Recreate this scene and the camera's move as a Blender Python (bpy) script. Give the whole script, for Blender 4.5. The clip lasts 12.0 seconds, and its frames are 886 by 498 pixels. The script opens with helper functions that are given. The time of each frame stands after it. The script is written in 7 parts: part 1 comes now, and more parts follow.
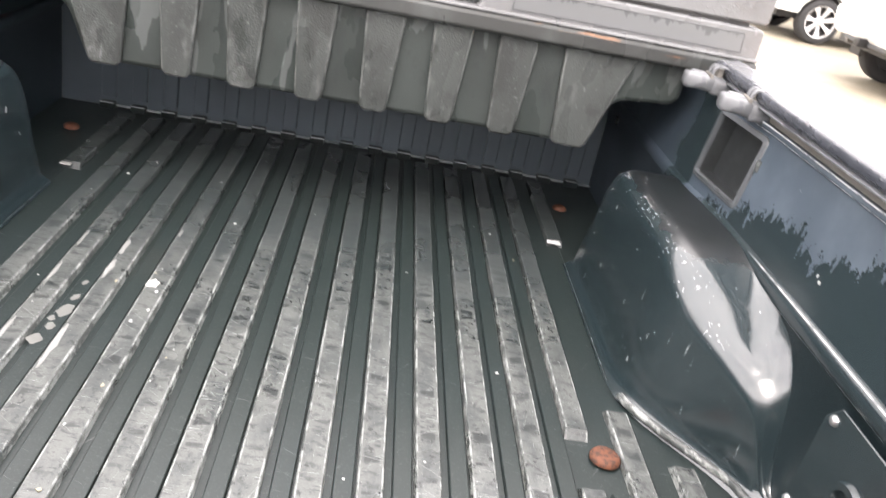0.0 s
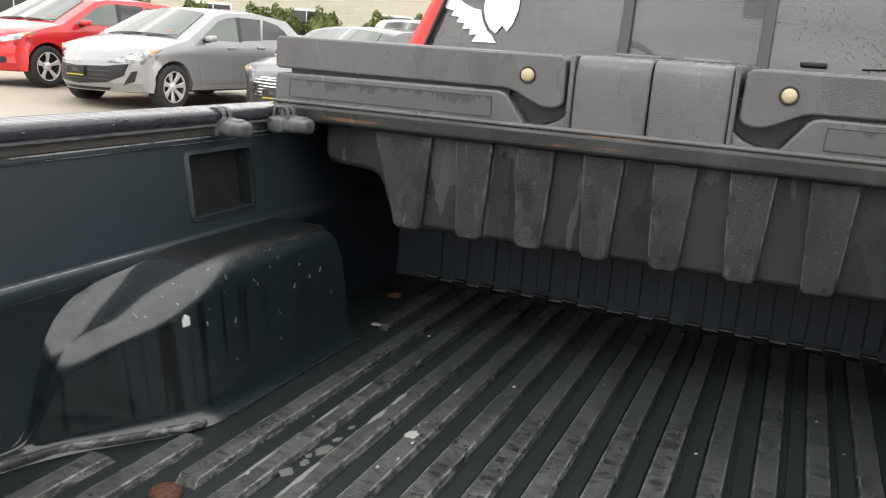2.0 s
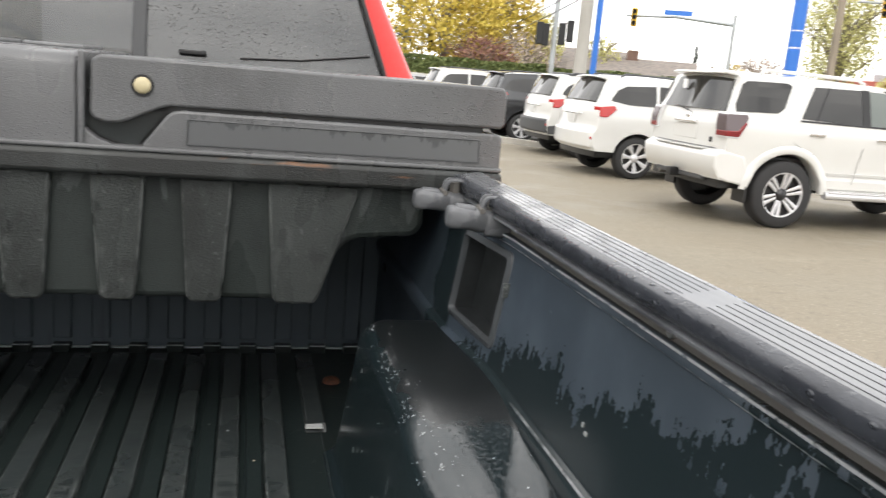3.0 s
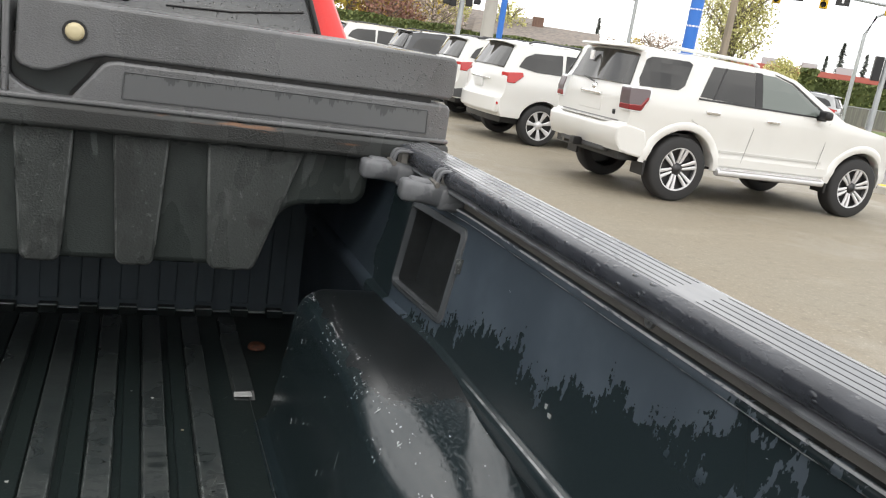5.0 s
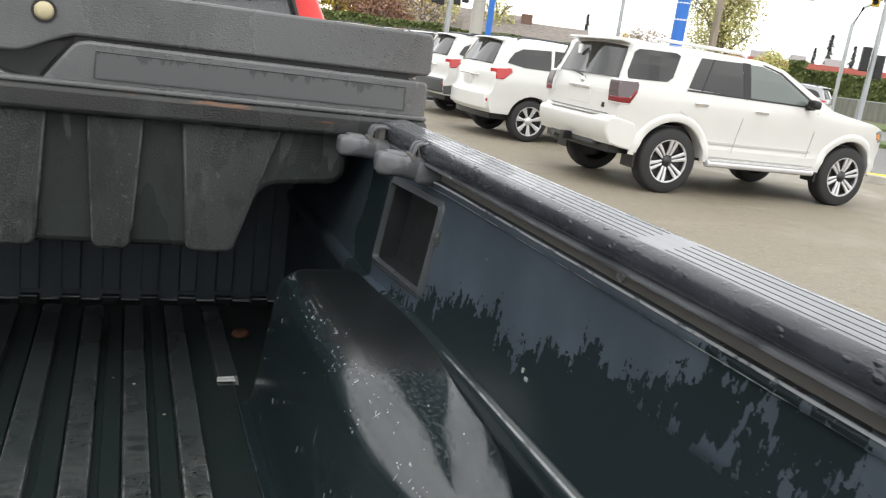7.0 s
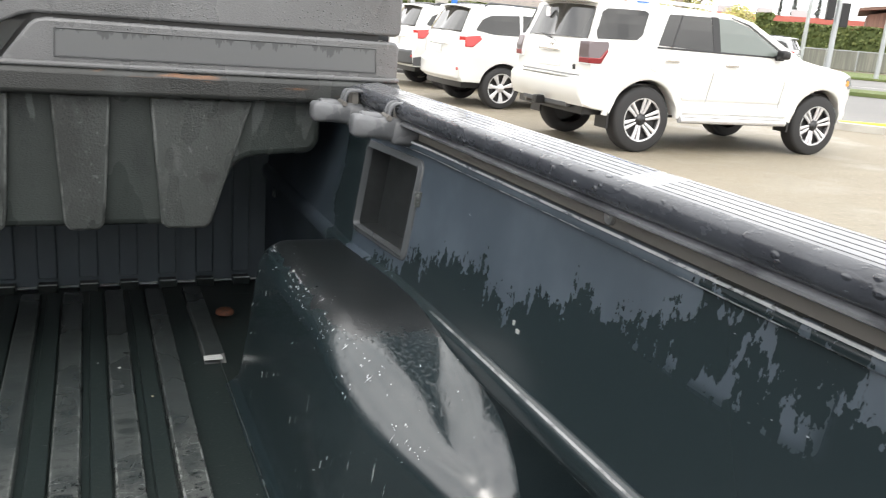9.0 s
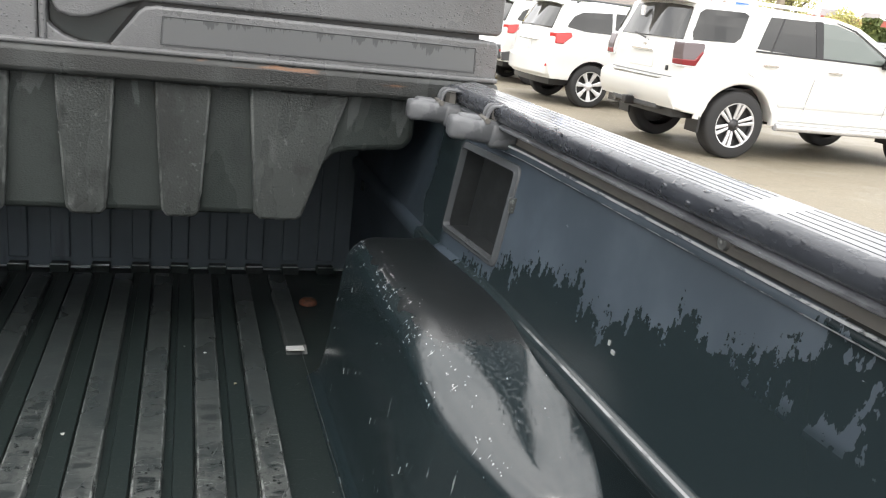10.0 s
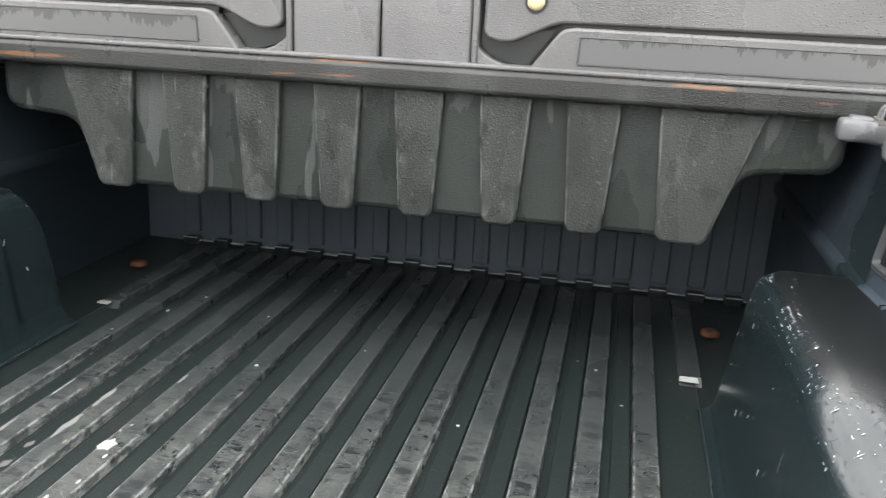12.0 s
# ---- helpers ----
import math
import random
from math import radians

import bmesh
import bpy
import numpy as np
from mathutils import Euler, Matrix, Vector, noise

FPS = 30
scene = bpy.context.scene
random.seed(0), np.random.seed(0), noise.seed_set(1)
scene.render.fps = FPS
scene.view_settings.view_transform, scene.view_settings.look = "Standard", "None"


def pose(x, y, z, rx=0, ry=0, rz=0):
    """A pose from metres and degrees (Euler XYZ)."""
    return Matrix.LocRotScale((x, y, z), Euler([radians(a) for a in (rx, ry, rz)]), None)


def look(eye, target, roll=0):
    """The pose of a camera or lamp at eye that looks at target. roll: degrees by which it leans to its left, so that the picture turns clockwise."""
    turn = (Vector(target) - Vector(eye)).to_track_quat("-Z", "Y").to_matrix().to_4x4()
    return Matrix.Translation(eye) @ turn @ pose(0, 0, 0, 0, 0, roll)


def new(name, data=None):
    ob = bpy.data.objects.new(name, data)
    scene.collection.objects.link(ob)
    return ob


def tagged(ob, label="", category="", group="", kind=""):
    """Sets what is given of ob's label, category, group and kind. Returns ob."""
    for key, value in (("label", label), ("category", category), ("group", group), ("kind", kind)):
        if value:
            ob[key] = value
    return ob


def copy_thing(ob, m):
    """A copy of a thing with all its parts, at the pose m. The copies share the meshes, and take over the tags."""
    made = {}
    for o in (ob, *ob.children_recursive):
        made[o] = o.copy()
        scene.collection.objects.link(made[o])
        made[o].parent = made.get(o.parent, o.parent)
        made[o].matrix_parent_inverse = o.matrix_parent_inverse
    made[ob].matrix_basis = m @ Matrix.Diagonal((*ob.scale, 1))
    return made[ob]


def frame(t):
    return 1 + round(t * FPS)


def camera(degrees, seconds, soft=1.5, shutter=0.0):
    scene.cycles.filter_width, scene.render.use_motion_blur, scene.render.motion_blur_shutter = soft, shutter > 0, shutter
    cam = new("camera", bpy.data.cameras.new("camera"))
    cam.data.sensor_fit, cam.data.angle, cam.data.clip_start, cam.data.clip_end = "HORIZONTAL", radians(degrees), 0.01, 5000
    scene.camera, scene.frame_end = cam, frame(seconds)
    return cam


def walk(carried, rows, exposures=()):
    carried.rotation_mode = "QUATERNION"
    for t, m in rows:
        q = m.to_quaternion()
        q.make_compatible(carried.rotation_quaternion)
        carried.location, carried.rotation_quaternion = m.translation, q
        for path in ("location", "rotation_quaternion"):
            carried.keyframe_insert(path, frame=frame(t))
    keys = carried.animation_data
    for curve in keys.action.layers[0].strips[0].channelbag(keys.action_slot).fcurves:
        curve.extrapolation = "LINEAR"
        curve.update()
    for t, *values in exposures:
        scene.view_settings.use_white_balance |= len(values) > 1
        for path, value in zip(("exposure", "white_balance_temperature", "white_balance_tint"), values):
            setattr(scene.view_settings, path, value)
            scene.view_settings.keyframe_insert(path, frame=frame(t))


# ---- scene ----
cam = camera(56.7, 12.0, soft=1.15, shutter=0.16)
PATH = [
    (0, (0.060, -0.231, 1.489), (0.278, 1.570, 0.646), 12.00),
    (0.1, (0.076, -0.237, 1.482), (0.204, 1.605, 0.714), 12.06),
    (0.2, (0.100, -0.251, 1.462), (0.084, 1.628, 0.776), 10.60),
    (0.3, (0.120, -0.263, 1.446), (-0.055, 1.631, 0.826), 10.00),
    (0.4, (0.134, -0.266, 1.430), (-0.194, 1.625, 0.869), 8.93),
    (0.5, (0.146, -0.266, 1.405), (-0.309, 1.615, 0.899), 8.37),
    (0.8, (0.153, -0.264, 1.404), (-0.555, 1.536, 0.897), 7.8),
    (1, (0.163, -0.265, 1.393), (-0.601, 1.515, 0.897), 7.0),
    (1.5, (0.224, -0.288, 1.395), (-0.535, 1.497, 0.91), 5.8),
    (2, (0.255, -0.126, 1.39), (-0.499, 1.661, 0.905), 3.9),
    (2.5, (0.326, 0.023, 1.389), (-0.172, 1.903, 0.922), 3.2),
    (2.6, (0.339, 0.041, 1.388), (0.032, 1.965, 0.933), 3.48),
    (2.7, (0.355, 0.049, 1.391), (0.272, 1.997, 0.948), 3.66),
    (2.8, (0.368, 0.067, 1.392), (0.513, 2.014, 0.961), 3.45),
    (2.9, (0.374, 0.070, 1.393), (0.717, 1.996, 0.975), 4.41),
    (3, (0.379, 0.073, 1.393), (0.855, 1.973, 0.984), 5.0),
    (3.1, (0.371, 0.076, 1.394), (0.939, 1.951, 0.991), 5.41),
    (3.2, (0.360, 0.082, 1.395), (0.989, 1.937, 0.990), 5.71),
    (4.8, (0.318, 0.106, 1.403), (1.052, 1.893, 0.885), 9.47),
    (4.9, (0.316, 0.110, 1.401), (1.039, 1.908, 0.908), 9.26),
    (5, (0.31, 0.112, 1.401), (1.028, 1.917, 0.925), 8.9),
    (5.5, (0.318, 0.124, 1.39), (1.022, 1.936, 0.919), 8.3),
    (6, (0.333, 0.12, 1.381), (1.025, 1.937, 0.912), 7.7),
    (6.5, (0.325, 0.134, 1.38), (1.007, 1.953, 0.907), 8.2),
    (7, (0.335, 0.103, 1.367), (1.067, 1.903, 0.892), 7.8),
    (7.2, (0.336, 0.087, 1.365), (1.182, 1.837, 0.894), 7.9),
    (8.8, (0.34, 0.114, 1.345), (1.181, 1.853, 0.829), 5.0),
    (9, (0.337, 0.113, 1.346), (1.114, 1.878, 0.813), 4.7),
    (9.5, (0.329, 0.139, 1.354), (0.991, 1.941, 0.794), 6.1),
    (10, (0.327, 0.145, 1.353), (0.93, 1.966, 0.788), 6.6),
    (10.5, (0.328, 0.146, 1.353), (0.882, 1.982, 0.787), 6.5),
    (11, (0.329, 0.151, 1.352), (0.85, 1.997, 0.788), 6.3),
    (11.3, (0.334, 0.163, 1.37), (0.585, 2.062, 0.795), 4.5),
    (11.5, (0.341, 0.162, 1.367), (0.344, 2.073, 0.78), 3.8),
    (12, (0.363, 0.17, 1.348), (-0.028, 2.039, 0.753), 2.7),
]
# the phone brightens and darkens its picture on the way
EXPOSURES = [(0.0, 2.25, 6750, 17), (0.25, 1.3, 6750, 14), (0.5, 0.45, 6750, 10), (1.0, 0.02, 6800, 9), (1.5, 0.0, 6800, 9), (2.0, 0.52, 6650, 10), (2.6, 0.97, 6550, 12),
             (3.2, 0.4, 6550, 10), (5.0, 0.37, 6500, 10), (5.5, 0.0, 6430, 10), (6.5, 0.22, 6400, 9), (7.2, 0.44, 6400, 9), (9.0, 1.02, 6500, 10), (9.5, 1.08, 6500, 10), (10.0, 0.99, 6500, 10), (11.0, 0.95, 6500, 10),
             (11.5, 0.68, 6550, 10), (12.0, 1.57, 6550, 11)]
walk(cam, [(t, look(eye, target, roll)) for t, eye, target, roll in PATH], EXPOSURES)

# ---- world and light: bright overcast spring day ----
world = bpy.data.worlds.new("overcast_sky")
scene.world = world
world.use_nodes = True
wn, wl = world.node_tree.nodes, world.node_tree.links
wn.clear()
w_out = wn.new("ShaderNodeOutputWorld")
w_bg = wn.new("ShaderNodeBackground")
w_sky = wn.new("ShaderNodeTexSky")
w_sky.sky_type, w_sky.sun_disc = "NISHITA", False
SUN_EL, SUN_AZ = radians(48), radians(200)
w_sky.sun_elevation, w_sky.sun_rotation = SUN_EL, SUN_AZ
w_sky.air_density, w_sky.dust_density = 1.0, 3.0
w_mix = wn.new("ShaderNodeMix")
w_mix.data_type = "RGBA"
w_mix.inputs[0].default_value = 0.93
w_noise = wn.new("ShaderNodeTexNoise")
w_noise.inputs["Scale"].default_value = 4.0
w_noise.inputs["Detail"].default_value = 5
w_ramp = wn.new("ShaderNodeValToRGB")
w_ramp.color_ramp.elements[0].position, w_ramp.color_ramp.elements[0].color = 0.34, (8.2, 8.3, 8.5, 1)
w_ramp.color_ramp.elements[1].position, w_ramp.color_ramp.elements[1].color = 0.62, (16.4, 16.2, 15.8, 1)
w_map = wn.new("ShaderNodeMapping")
w_map.inputs["Scale"].default_value = (1, 1, 4.5)
w_tc = wn.new("ShaderNodeTexCoord")
wl.new(w_tc.outputs["Generated"], w_map.inputs["Vector"])
wl.new(w_map.outputs[0], w_noise.inputs["Vector"])
wl.new(w_noise.outputs[0], w_ramp.inputs[0])
wl.new(w_sky.outputs[0], w_mix.inputs[6])
wl.new(w_ramp.outputs[0], w_mix.inputs[7])
wl.new(w_mix.outputs[2], w_bg.inputs["Color"])
w_bg.inputs["Strength"].default_value = 0.12
wl.new(w_bg.outputs[0], w_out.inputs["Surface"])

sun_data = bpy.data.lights.new("sun", "SUN")
sun_data.energy, sun_data.angle, sun_data.color = 0.7, radians(25), (1.0, 0.96, 0.9)
sun_ob = new("sun", sun_data)
sun_dir = Vector((math.sin(SUN_AZ) * math.cos(SUN_EL), math.cos(SUN_AZ) * math.cos(SUN_EL), math.sin(SUN_EL)))
sun_ob.matrix_world = Matrix.Translation((0, 0, 30)) @ sun_dir.to_track_quat("Z", "Y").to_matrix().to_4x4()


# ---- materials ----
class Mat:
    """A node material with small helpers."""

    def __init__(self, name, color, rough=0.5, metal=0.0, spec=0.5, coat=0.0):
        self.m = bpy.data.materials.new(name)
        self.m.use_nodes = True
        self.n, self.l = self.m.node_tree.nodes, self.m.node_tree.links
        self.b = self.n["Principled BSDF"]
        self.b.inputs["Base Color"].default_value = (*color, 1)
        self.b.inputs["Roughness"].default_value = rough
        self.b.inputs["Metallic"].default_value = metal
        self.b.inputs["Specular IOR Level"].default_value = spec
        self.b.inputs["Coat Weight"].default_value = coat
        self.b.inputs["Coat Roughness"].default_value = 0.04
        self.color, self.rough = color, rough
        self.tc = self.n.new("ShaderNodeTexCoord")
        self.height = None

    def mapped(self, scale=(1, 1, 1), shift=(0, 0, 0), turn=(0, 0, 0)):
        mp = self.n.new("ShaderNodeMapping")
        mp.inputs["Scale"].default_value, mp.inputs["Location"].default_value = scale, shift
        mp.inputs["Rotation"].default_value = turn
        self.l.new(self.tc.outputs["Object"], mp.inputs["Vector"])
        return mp.outputs[0]

    def noise(self, scale, detail=4, stretch=(1, 1, 1), shift=(0, 0, 0), rough=0.55):
        t = self.n.new("ShaderNodeTexNoise")
        t.inputs["Scale"].default_value, t.inputs["Detail"].default_value = scale, detail
        t.inputs["Roughness"].default_value = rough
        self.l.new(self.mapped(stretch, shift), t.inputs["Vector"])
        return t.outputs[0]

    def slant(self, angle, stretch, shift=(0, 0, 0), detail=4, rough=0.7):
        """Streaks that run at an angle to the length of the bed."""
        mp = self.n.new("ShaderNodeMapping")
        mp.inputs["Scale"].default_value, mp.inputs["Location"].default_value = stretch, shift
        self.l.new(self.mapped(turn=(0, 0, radians(angle))), mp.inputs["Vector"])
        t = self.n.new("ShaderNodeTexNoise")
        t.inputs["Scale"].default_value, t.inputs["Detail"].default_value, t.inputs["Roughness"].default_value = 1.0, detail, rough
        self.l.new(mp.outputs[0], t.inputs["Vector"])
        return t.outputs[0]

    def cells(self, scale, stretch=(1, 1, 1), feature="F1", shift=(0, 0, 0)):
        t = self.n.new("ShaderNodeTexVoronoi")
        t.feature = feature
        t.inputs["Scale"].default_value = scale
        self.l.new(self.mapped(stretch, shift), t.inputs["Vector"])
        return t.outputs[0]

    def ramp(self, value, lo, hi, a=0.0, b=1.0):
        r = self.n.new("ShaderNodeMapRange")
        r.interpolation_type = "SMOOTHSTEP"
        for i, v in enumerate((lo, hi, a, b)):
            r.inputs[i + 1].default_value = v
        self.l.new(value, r.inputs[0])
        return r.outputs[0]

    def math(self, op, a, b=0.0):
        r = self.n.new("ShaderNodeMath")
        r.operation = op
        for i, v in enumerate((a, b)):
            if isinstance(v, (int, float)):
                r.inputs[i].default_value = v
            else:
                self.l.new(v, r.inputs[i])
        return r.outputs[0]

    def axis(self, i):
        s = self.n.new("ShaderNodeSeparateXYZ")
        self.l.new(self.tc.outputs["Object"], s.inputs[0])
        return s.outputs[i]

    def tint(self, mask, color):
        """Lays color over the base colour where mask is 1."""
        mx = self.n.new("ShaderNodeMix")
        mx.data_type = "RGBA"
        link = self.b.inputs["Base Color"].links
        if link:
            self.l.new(link[0].from_socket, mx.inputs[6])
        else:
            mx.inputs[6].default_value = self.b.inputs["Base Color"].default_value
        mx.inputs[7].default_value = (*color, 1)
        self.l.new(mask, mx.inputs[0])
        self.l.new(mx.outputs[2], self.b.inputs["Base Color"])
        return self

    def gloss(self, mask, rough):
        """Roughness rough where mask is 1."""
        mx = self.n.new("ShaderNodeMix")
        link = self.b.inputs["Roughness"].links
        if link:
            self.l.new(link[0].from_socket, mx.inputs[2])
        else:
            mx.inputs[2].default_value = self.b.inputs["Roughness"].default_value
        mx.inputs[3].default_value = rough
        self.l.new(mask, mx.inputs[0])
        self.l.new(mx.outputs[0], self.b.inputs["Roughness"])
        return self

    def bump(self, value, strength=0.3, distance=0.002):
        bp = self.n.new("ShaderNodeBump")
        bp.inputs["Strength"].default_value, bp.inputs["Distance"].default_value = strength, distance
        self.l.new(value, bp.inputs["Height"])
        if self.height:
            self.l.new(self.height, bp.inputs["Normal"])
        self.height = bp.outputs[0]
        self.l.new(self.height, self.b.inputs["Normal"])
        return self


def paint(name, color, rough=0.28, metal=0.0, dirt=0.25):
    m = Mat(name, color, rough, metal, 0.5, 0.8)
    m.tint(m.ramp(m.noise(3.0, 5), 0.35, 0.8, 0, dirt), tuple(c * 0.6 + 0.03 for c in color))
    return m.m


# liner plastic: dull blue-black when dry, black and shiny where wet
def liner(name, rough=0.42, stained=False):
    m = Mat(name, (0.015, 0.023, 0.026), rough, 0, 0.6)
    m.tint(m.ramp(m.noise(2.3, 6), 0.4, 0.75, 0, 0.5), (0.008, 0.013, 0.015))
    m.tint(m.ramp(m.noise(40, 3), 0.62, 0.72, 0, 0.35), (0.03, 0.034, 0.036))
    return m


m_wall = liner("liner_wall", 0.22)
_z, _y = m_wall.axis(2), m_wall.axis(1)
# the dried-out upper part ends in an uneven, fringed line that climbs towards the tailgate
_line = m_wall.math("ADD", m_wall.math("MULTIPLY", m_wall.noise(10, 5, (1, 1, 0.5), rough=0.6), 0.16),
                    m_wall.math("ADD", m_wall.math("MULTIPLY", m_wall.noise(60, 4, (1, 1, 0.30), rough=0.6), 0.11),
                                m_wall.math("MULTIPLY", m_wall.noise(170, 3), 0.055)))
_level = m_wall.math("ADD", m_wall.math("ADD", _z, m_wall.math("MULTIPLY", _y, 0.21)), _line)
_dry_haze = m_wall.ramp(_level, 1.424, 1.427)
# towards the tailgate the wall is wet up to the ledge, with dry flecks and one more dry field
_yy = m_wall.math("ADD", _y, m_wall.math("MULTIPLY", m_wall.noise(26, 5, (1, 1, 0.45), rough=0.65), 0.30))
_dry_haze = m_wall.math("MULTIPLY", m_wall.math("MULTIPLY", _dry_haze, m_wall.ramp(_yy, 0.700, 0.712)), m_wall.ramp(_y, 1.30, 1.27))
_zz = m_wall.math("ADD", _z, m_wall.math("MULTIPLY", _line, 0.6))
_field = m_wall.math("MULTIPLY", m_wall.ramp(_yy, 0.555, 0.545), m_wall.ramp(_zz, 1.236, 1.240))
_spots = m_wall.math("MULTIPLY", m_wall.ramp(m_wall.noise(46, 5, (1, 1, 0.5), (3, 1, 2), 0.65), 0.555, 0.57),
                     m_wall.math("MULTIPLY", m_wall.ramp(_z, 1.100, 1.118), m_wall.math("MULTIPLY", m_wall.ramp(_y, 0.42, 0.45), m_wall.ramp(_y, 0.66, 0.62))))
_dry_haze = m_wall.math("MAXIMUM", _dry_haze, m_wall.math("MAXIMUM", _field, _spots))
# the front corner takes the dry colour too, as painted haze over its shade
_dry_haze = m_wall.math("MAXIMUM", _dry_haze, m_wall.ramp(m_wall.math("ADD", _y, m_wall.math("MULTIPLY", m_wall.noise(14, 4), 0.10)), 1.42, 1.52))
m_wall.tint(m_wall.math("SUBTRACT", 1.0, _dry_haze), (0.015, 0.023, 0.026))
m_wall.tint(_dry_haze, (0.036, 0.050, 0.066))
m_wall.tint(m_wall.math("MULTIPLY", _dry_haze, m_wall.ramp(m_wall.noise(7, 4), 0.40, 0.66, 0, 0.85)), (0.060, 0.079, 0.100))
m_wall.gloss(_dry_haze, 0.5)
m_wall.tint(m_wall.ramp(m_wall.noise(70, 3, (1, 0.6, 1.4), rough=0.7), 0.735, 0.755), (0.4, 0.42, 0.45))


def worn_ledge(m):
    """Pale, scuffed upper edge of the liner wall."""
    z = m.axis(2)
    for lo, hi, cut in ((1.1852, 1.1886, 0.40), (1.1762, 1.1785, 0.46)):
        band = m.math("MULTIPLY", m.ramp(z, lo, lo + 0.0008), m.ramp(z, hi, hi - 0.0008))
        m.tint(m.math("MULTIPLY", band, m.ramp(m.noise(48, 5, (1, 0.35, 1), rough=0.75), cut, cut + 0.08, 0.1, 1.0)), (0.40, 0.41, 0.42))
    m.tint(m.ramp(z, 1.1888, 1.1892), (0.010, 0.011, 0.012))
    for lo, hi in ((0.9768, 0.9788), (1.0040, 1.0056)):
        band = m.math("MULTIPLY", m.ramp(z, lo, lo + 0.0005), m.ramp(z, hi, hi - 0.0005))
        band = m.math("MULTIPLY", band, m.ramp(m.axis(1), 1.00, 0.92))
        m.tint(m.math("MULTIPLY", band, m.ramp(m.noise(40, 5, (1, 0.4, 1), rough=0.75), 0.40, 0.54, 0.25, 0.95)), (0.27, 0.28, 0.285))


worn_ledge(m_wall)
M_WALL_WET = m_wall.m
m_wd = liner("liner_wall_dry", 0.4)
m_wd.tint(m_wd.ramp(m_wd.noise(1.4, 3), 0.3, 0.7, 0.4, 1.0), (0.025, 0.037, 0.048))
m_wd.tint(m_wd.ramp(m_wd.noise(13, 2, (1, 1, 0.06)), 0.68, 0.72, 0, 0.2), (0.012, 0.014, 0.016))
worn_ledge(m_wd)
# front wall liner paled in colour to imitate haze over its deep shade
m_fw = liner("haze_lifted_front_liner", 0.5)
m_fw.tint(m_fw.ramp(m_fw.noise(1.8, 4), 0.3, 0.7, 0.5, 1.0), (0.092, 0.118, 0.140))
m_fw.tint(m_fw.ramp(m_fw.noise(26, 4, (1, 1, 0.12)), 0.6, 0.7, 0, 0.5), (0.050, 0.063, 0.072))
M_FRONT = m_fw.m
M_WALL_DRY = m_wd.m
M_EDGE = Mat("pale_edge_and_tape", (0.52, 0.54, 0.54), 0.4).m
m_well = liner("liner_wheelhouse", 0.19)
m_well.b.inputs["IOR"].default_value = 1.7
m_well.tint(m_well.ramp(m_well.noise(1.7, 3), 0.2, 0.3), (0.013, 0.021, 0.024))
_run = m_well.math("MULTIPLY", m_well.ramp(m_well.axis(2), 0.955, 0.93), m_well.ramp(m_well.axis(2), 0.752, 0.765))
m_well.tint(m_well.math("MULTIPLY", m_well.math("MULTIPLY", _run, m_well.math("MULTIPLY", m_well.ramp(m_well.axis(0), 0.1, -0.1), m_well.ramp(m_well.axis(1), 1.34, 1.26))), m_well.ramp(m_well.noise(1, 3, (0, 75, 1.6)), 0.55, 0.57, 0, 0.95)), (0.003, 0.004, 0.005))
# the other wheelhouse carries pale, broken scratches instead
m_well.tint(m_well.math("MULTIPLY", m_well.math("MULTIPLY", _run, m_well.ramp(m_well.axis(0), -0.1, 0.1)), m_well.ramp(m_well.noise(1, 5, (0, 130, 11), (0, 3, 1), 0.75), 0.655, 0.68, 0, 0.8)), (0.27, 0.29, 0.29))
m_well.tint(m_well.ramp(m_well.noise(60, 6, (1, 0.35, 0.25), rough=0.75), 0.72, 0.74, 0, 0.8), (0.35, 0.37, 0.38))
_z = m_well.axis(2)
# flat top blackened unevenly: the dark reflection on it is put into the colour
_flat = m_well.math("MULTIPLY", m_well.ramp(m_well.math("ADD", _z, m_well.math("MULTIPLY", m_well.noise(22, 5, rough=0.7), 0.03)), 1.004, 1.010), m_well.ramp(m_well.noise(5, 3), 0.30, 0.42, 0.55, 1.0))
m_well.tint(_flat, (0.006, 0.008, 0.009))
m_well.gloss(_flat, 0.34)
# rubbed, beaded inner edge of the top, its glints tinted in as pale specks
_crest = m_well.math("MULTIPLY", m_well.ramp(_z, 0.90, 0.965), m_well.ramp(_z, 1.0015, 0.998))
m_well.tint(m_well.math("MULTIPLY", _crest, m_well.ramp(m_well.noise(90, 5, (1, 0.5, 0.5), rough=0.75), 0.66, 0.69)), (0.42, 0.44, 0.46))
m_well.bump(m_well.math("MULTIPLY", _crest, m_well.ramp(m_well.noise(210, 4, rough=0.6), 0.54, 0.72)), 0.22, 0.002)
m_well.bump(m_well.noise(40, 4, rough=0.6), 0.05, 0.003)
M_WELL = m_well.m
m_floor = liner("liner_floor", 0.36)
m_floor.b.inputs["Specular IOR Level"].default_value = 0.35
m_floor.tint(m_floor.ramp(m_floor.noise(2, 4), 0.2, 0.6, 0.5, 1.0), (0.014, 0.020, 0.0195))
m_floor.tint(m_floor.ramp(m_floor.noise(130, 3, (1, 0.5, 1), rough=0.7), 0.72, 0.78, 0, 0.8), (0.3, 0.31, 0.31))
m_floor.tint(m_floor.ramp(m_floor.noise(5, 5, (1, 0.5, 1)), 0.55, 0.75, 0, 0.4), (0.032, 0.035, 0.033))
m_floor.tint(m_floor.ramp(m_floor.noise(330, 4, (1, 0.7, 1), (2, 0, 0), 0.7), 0.56, 0.68, 0, 0.6), (0.050, 0.056, 0.054))
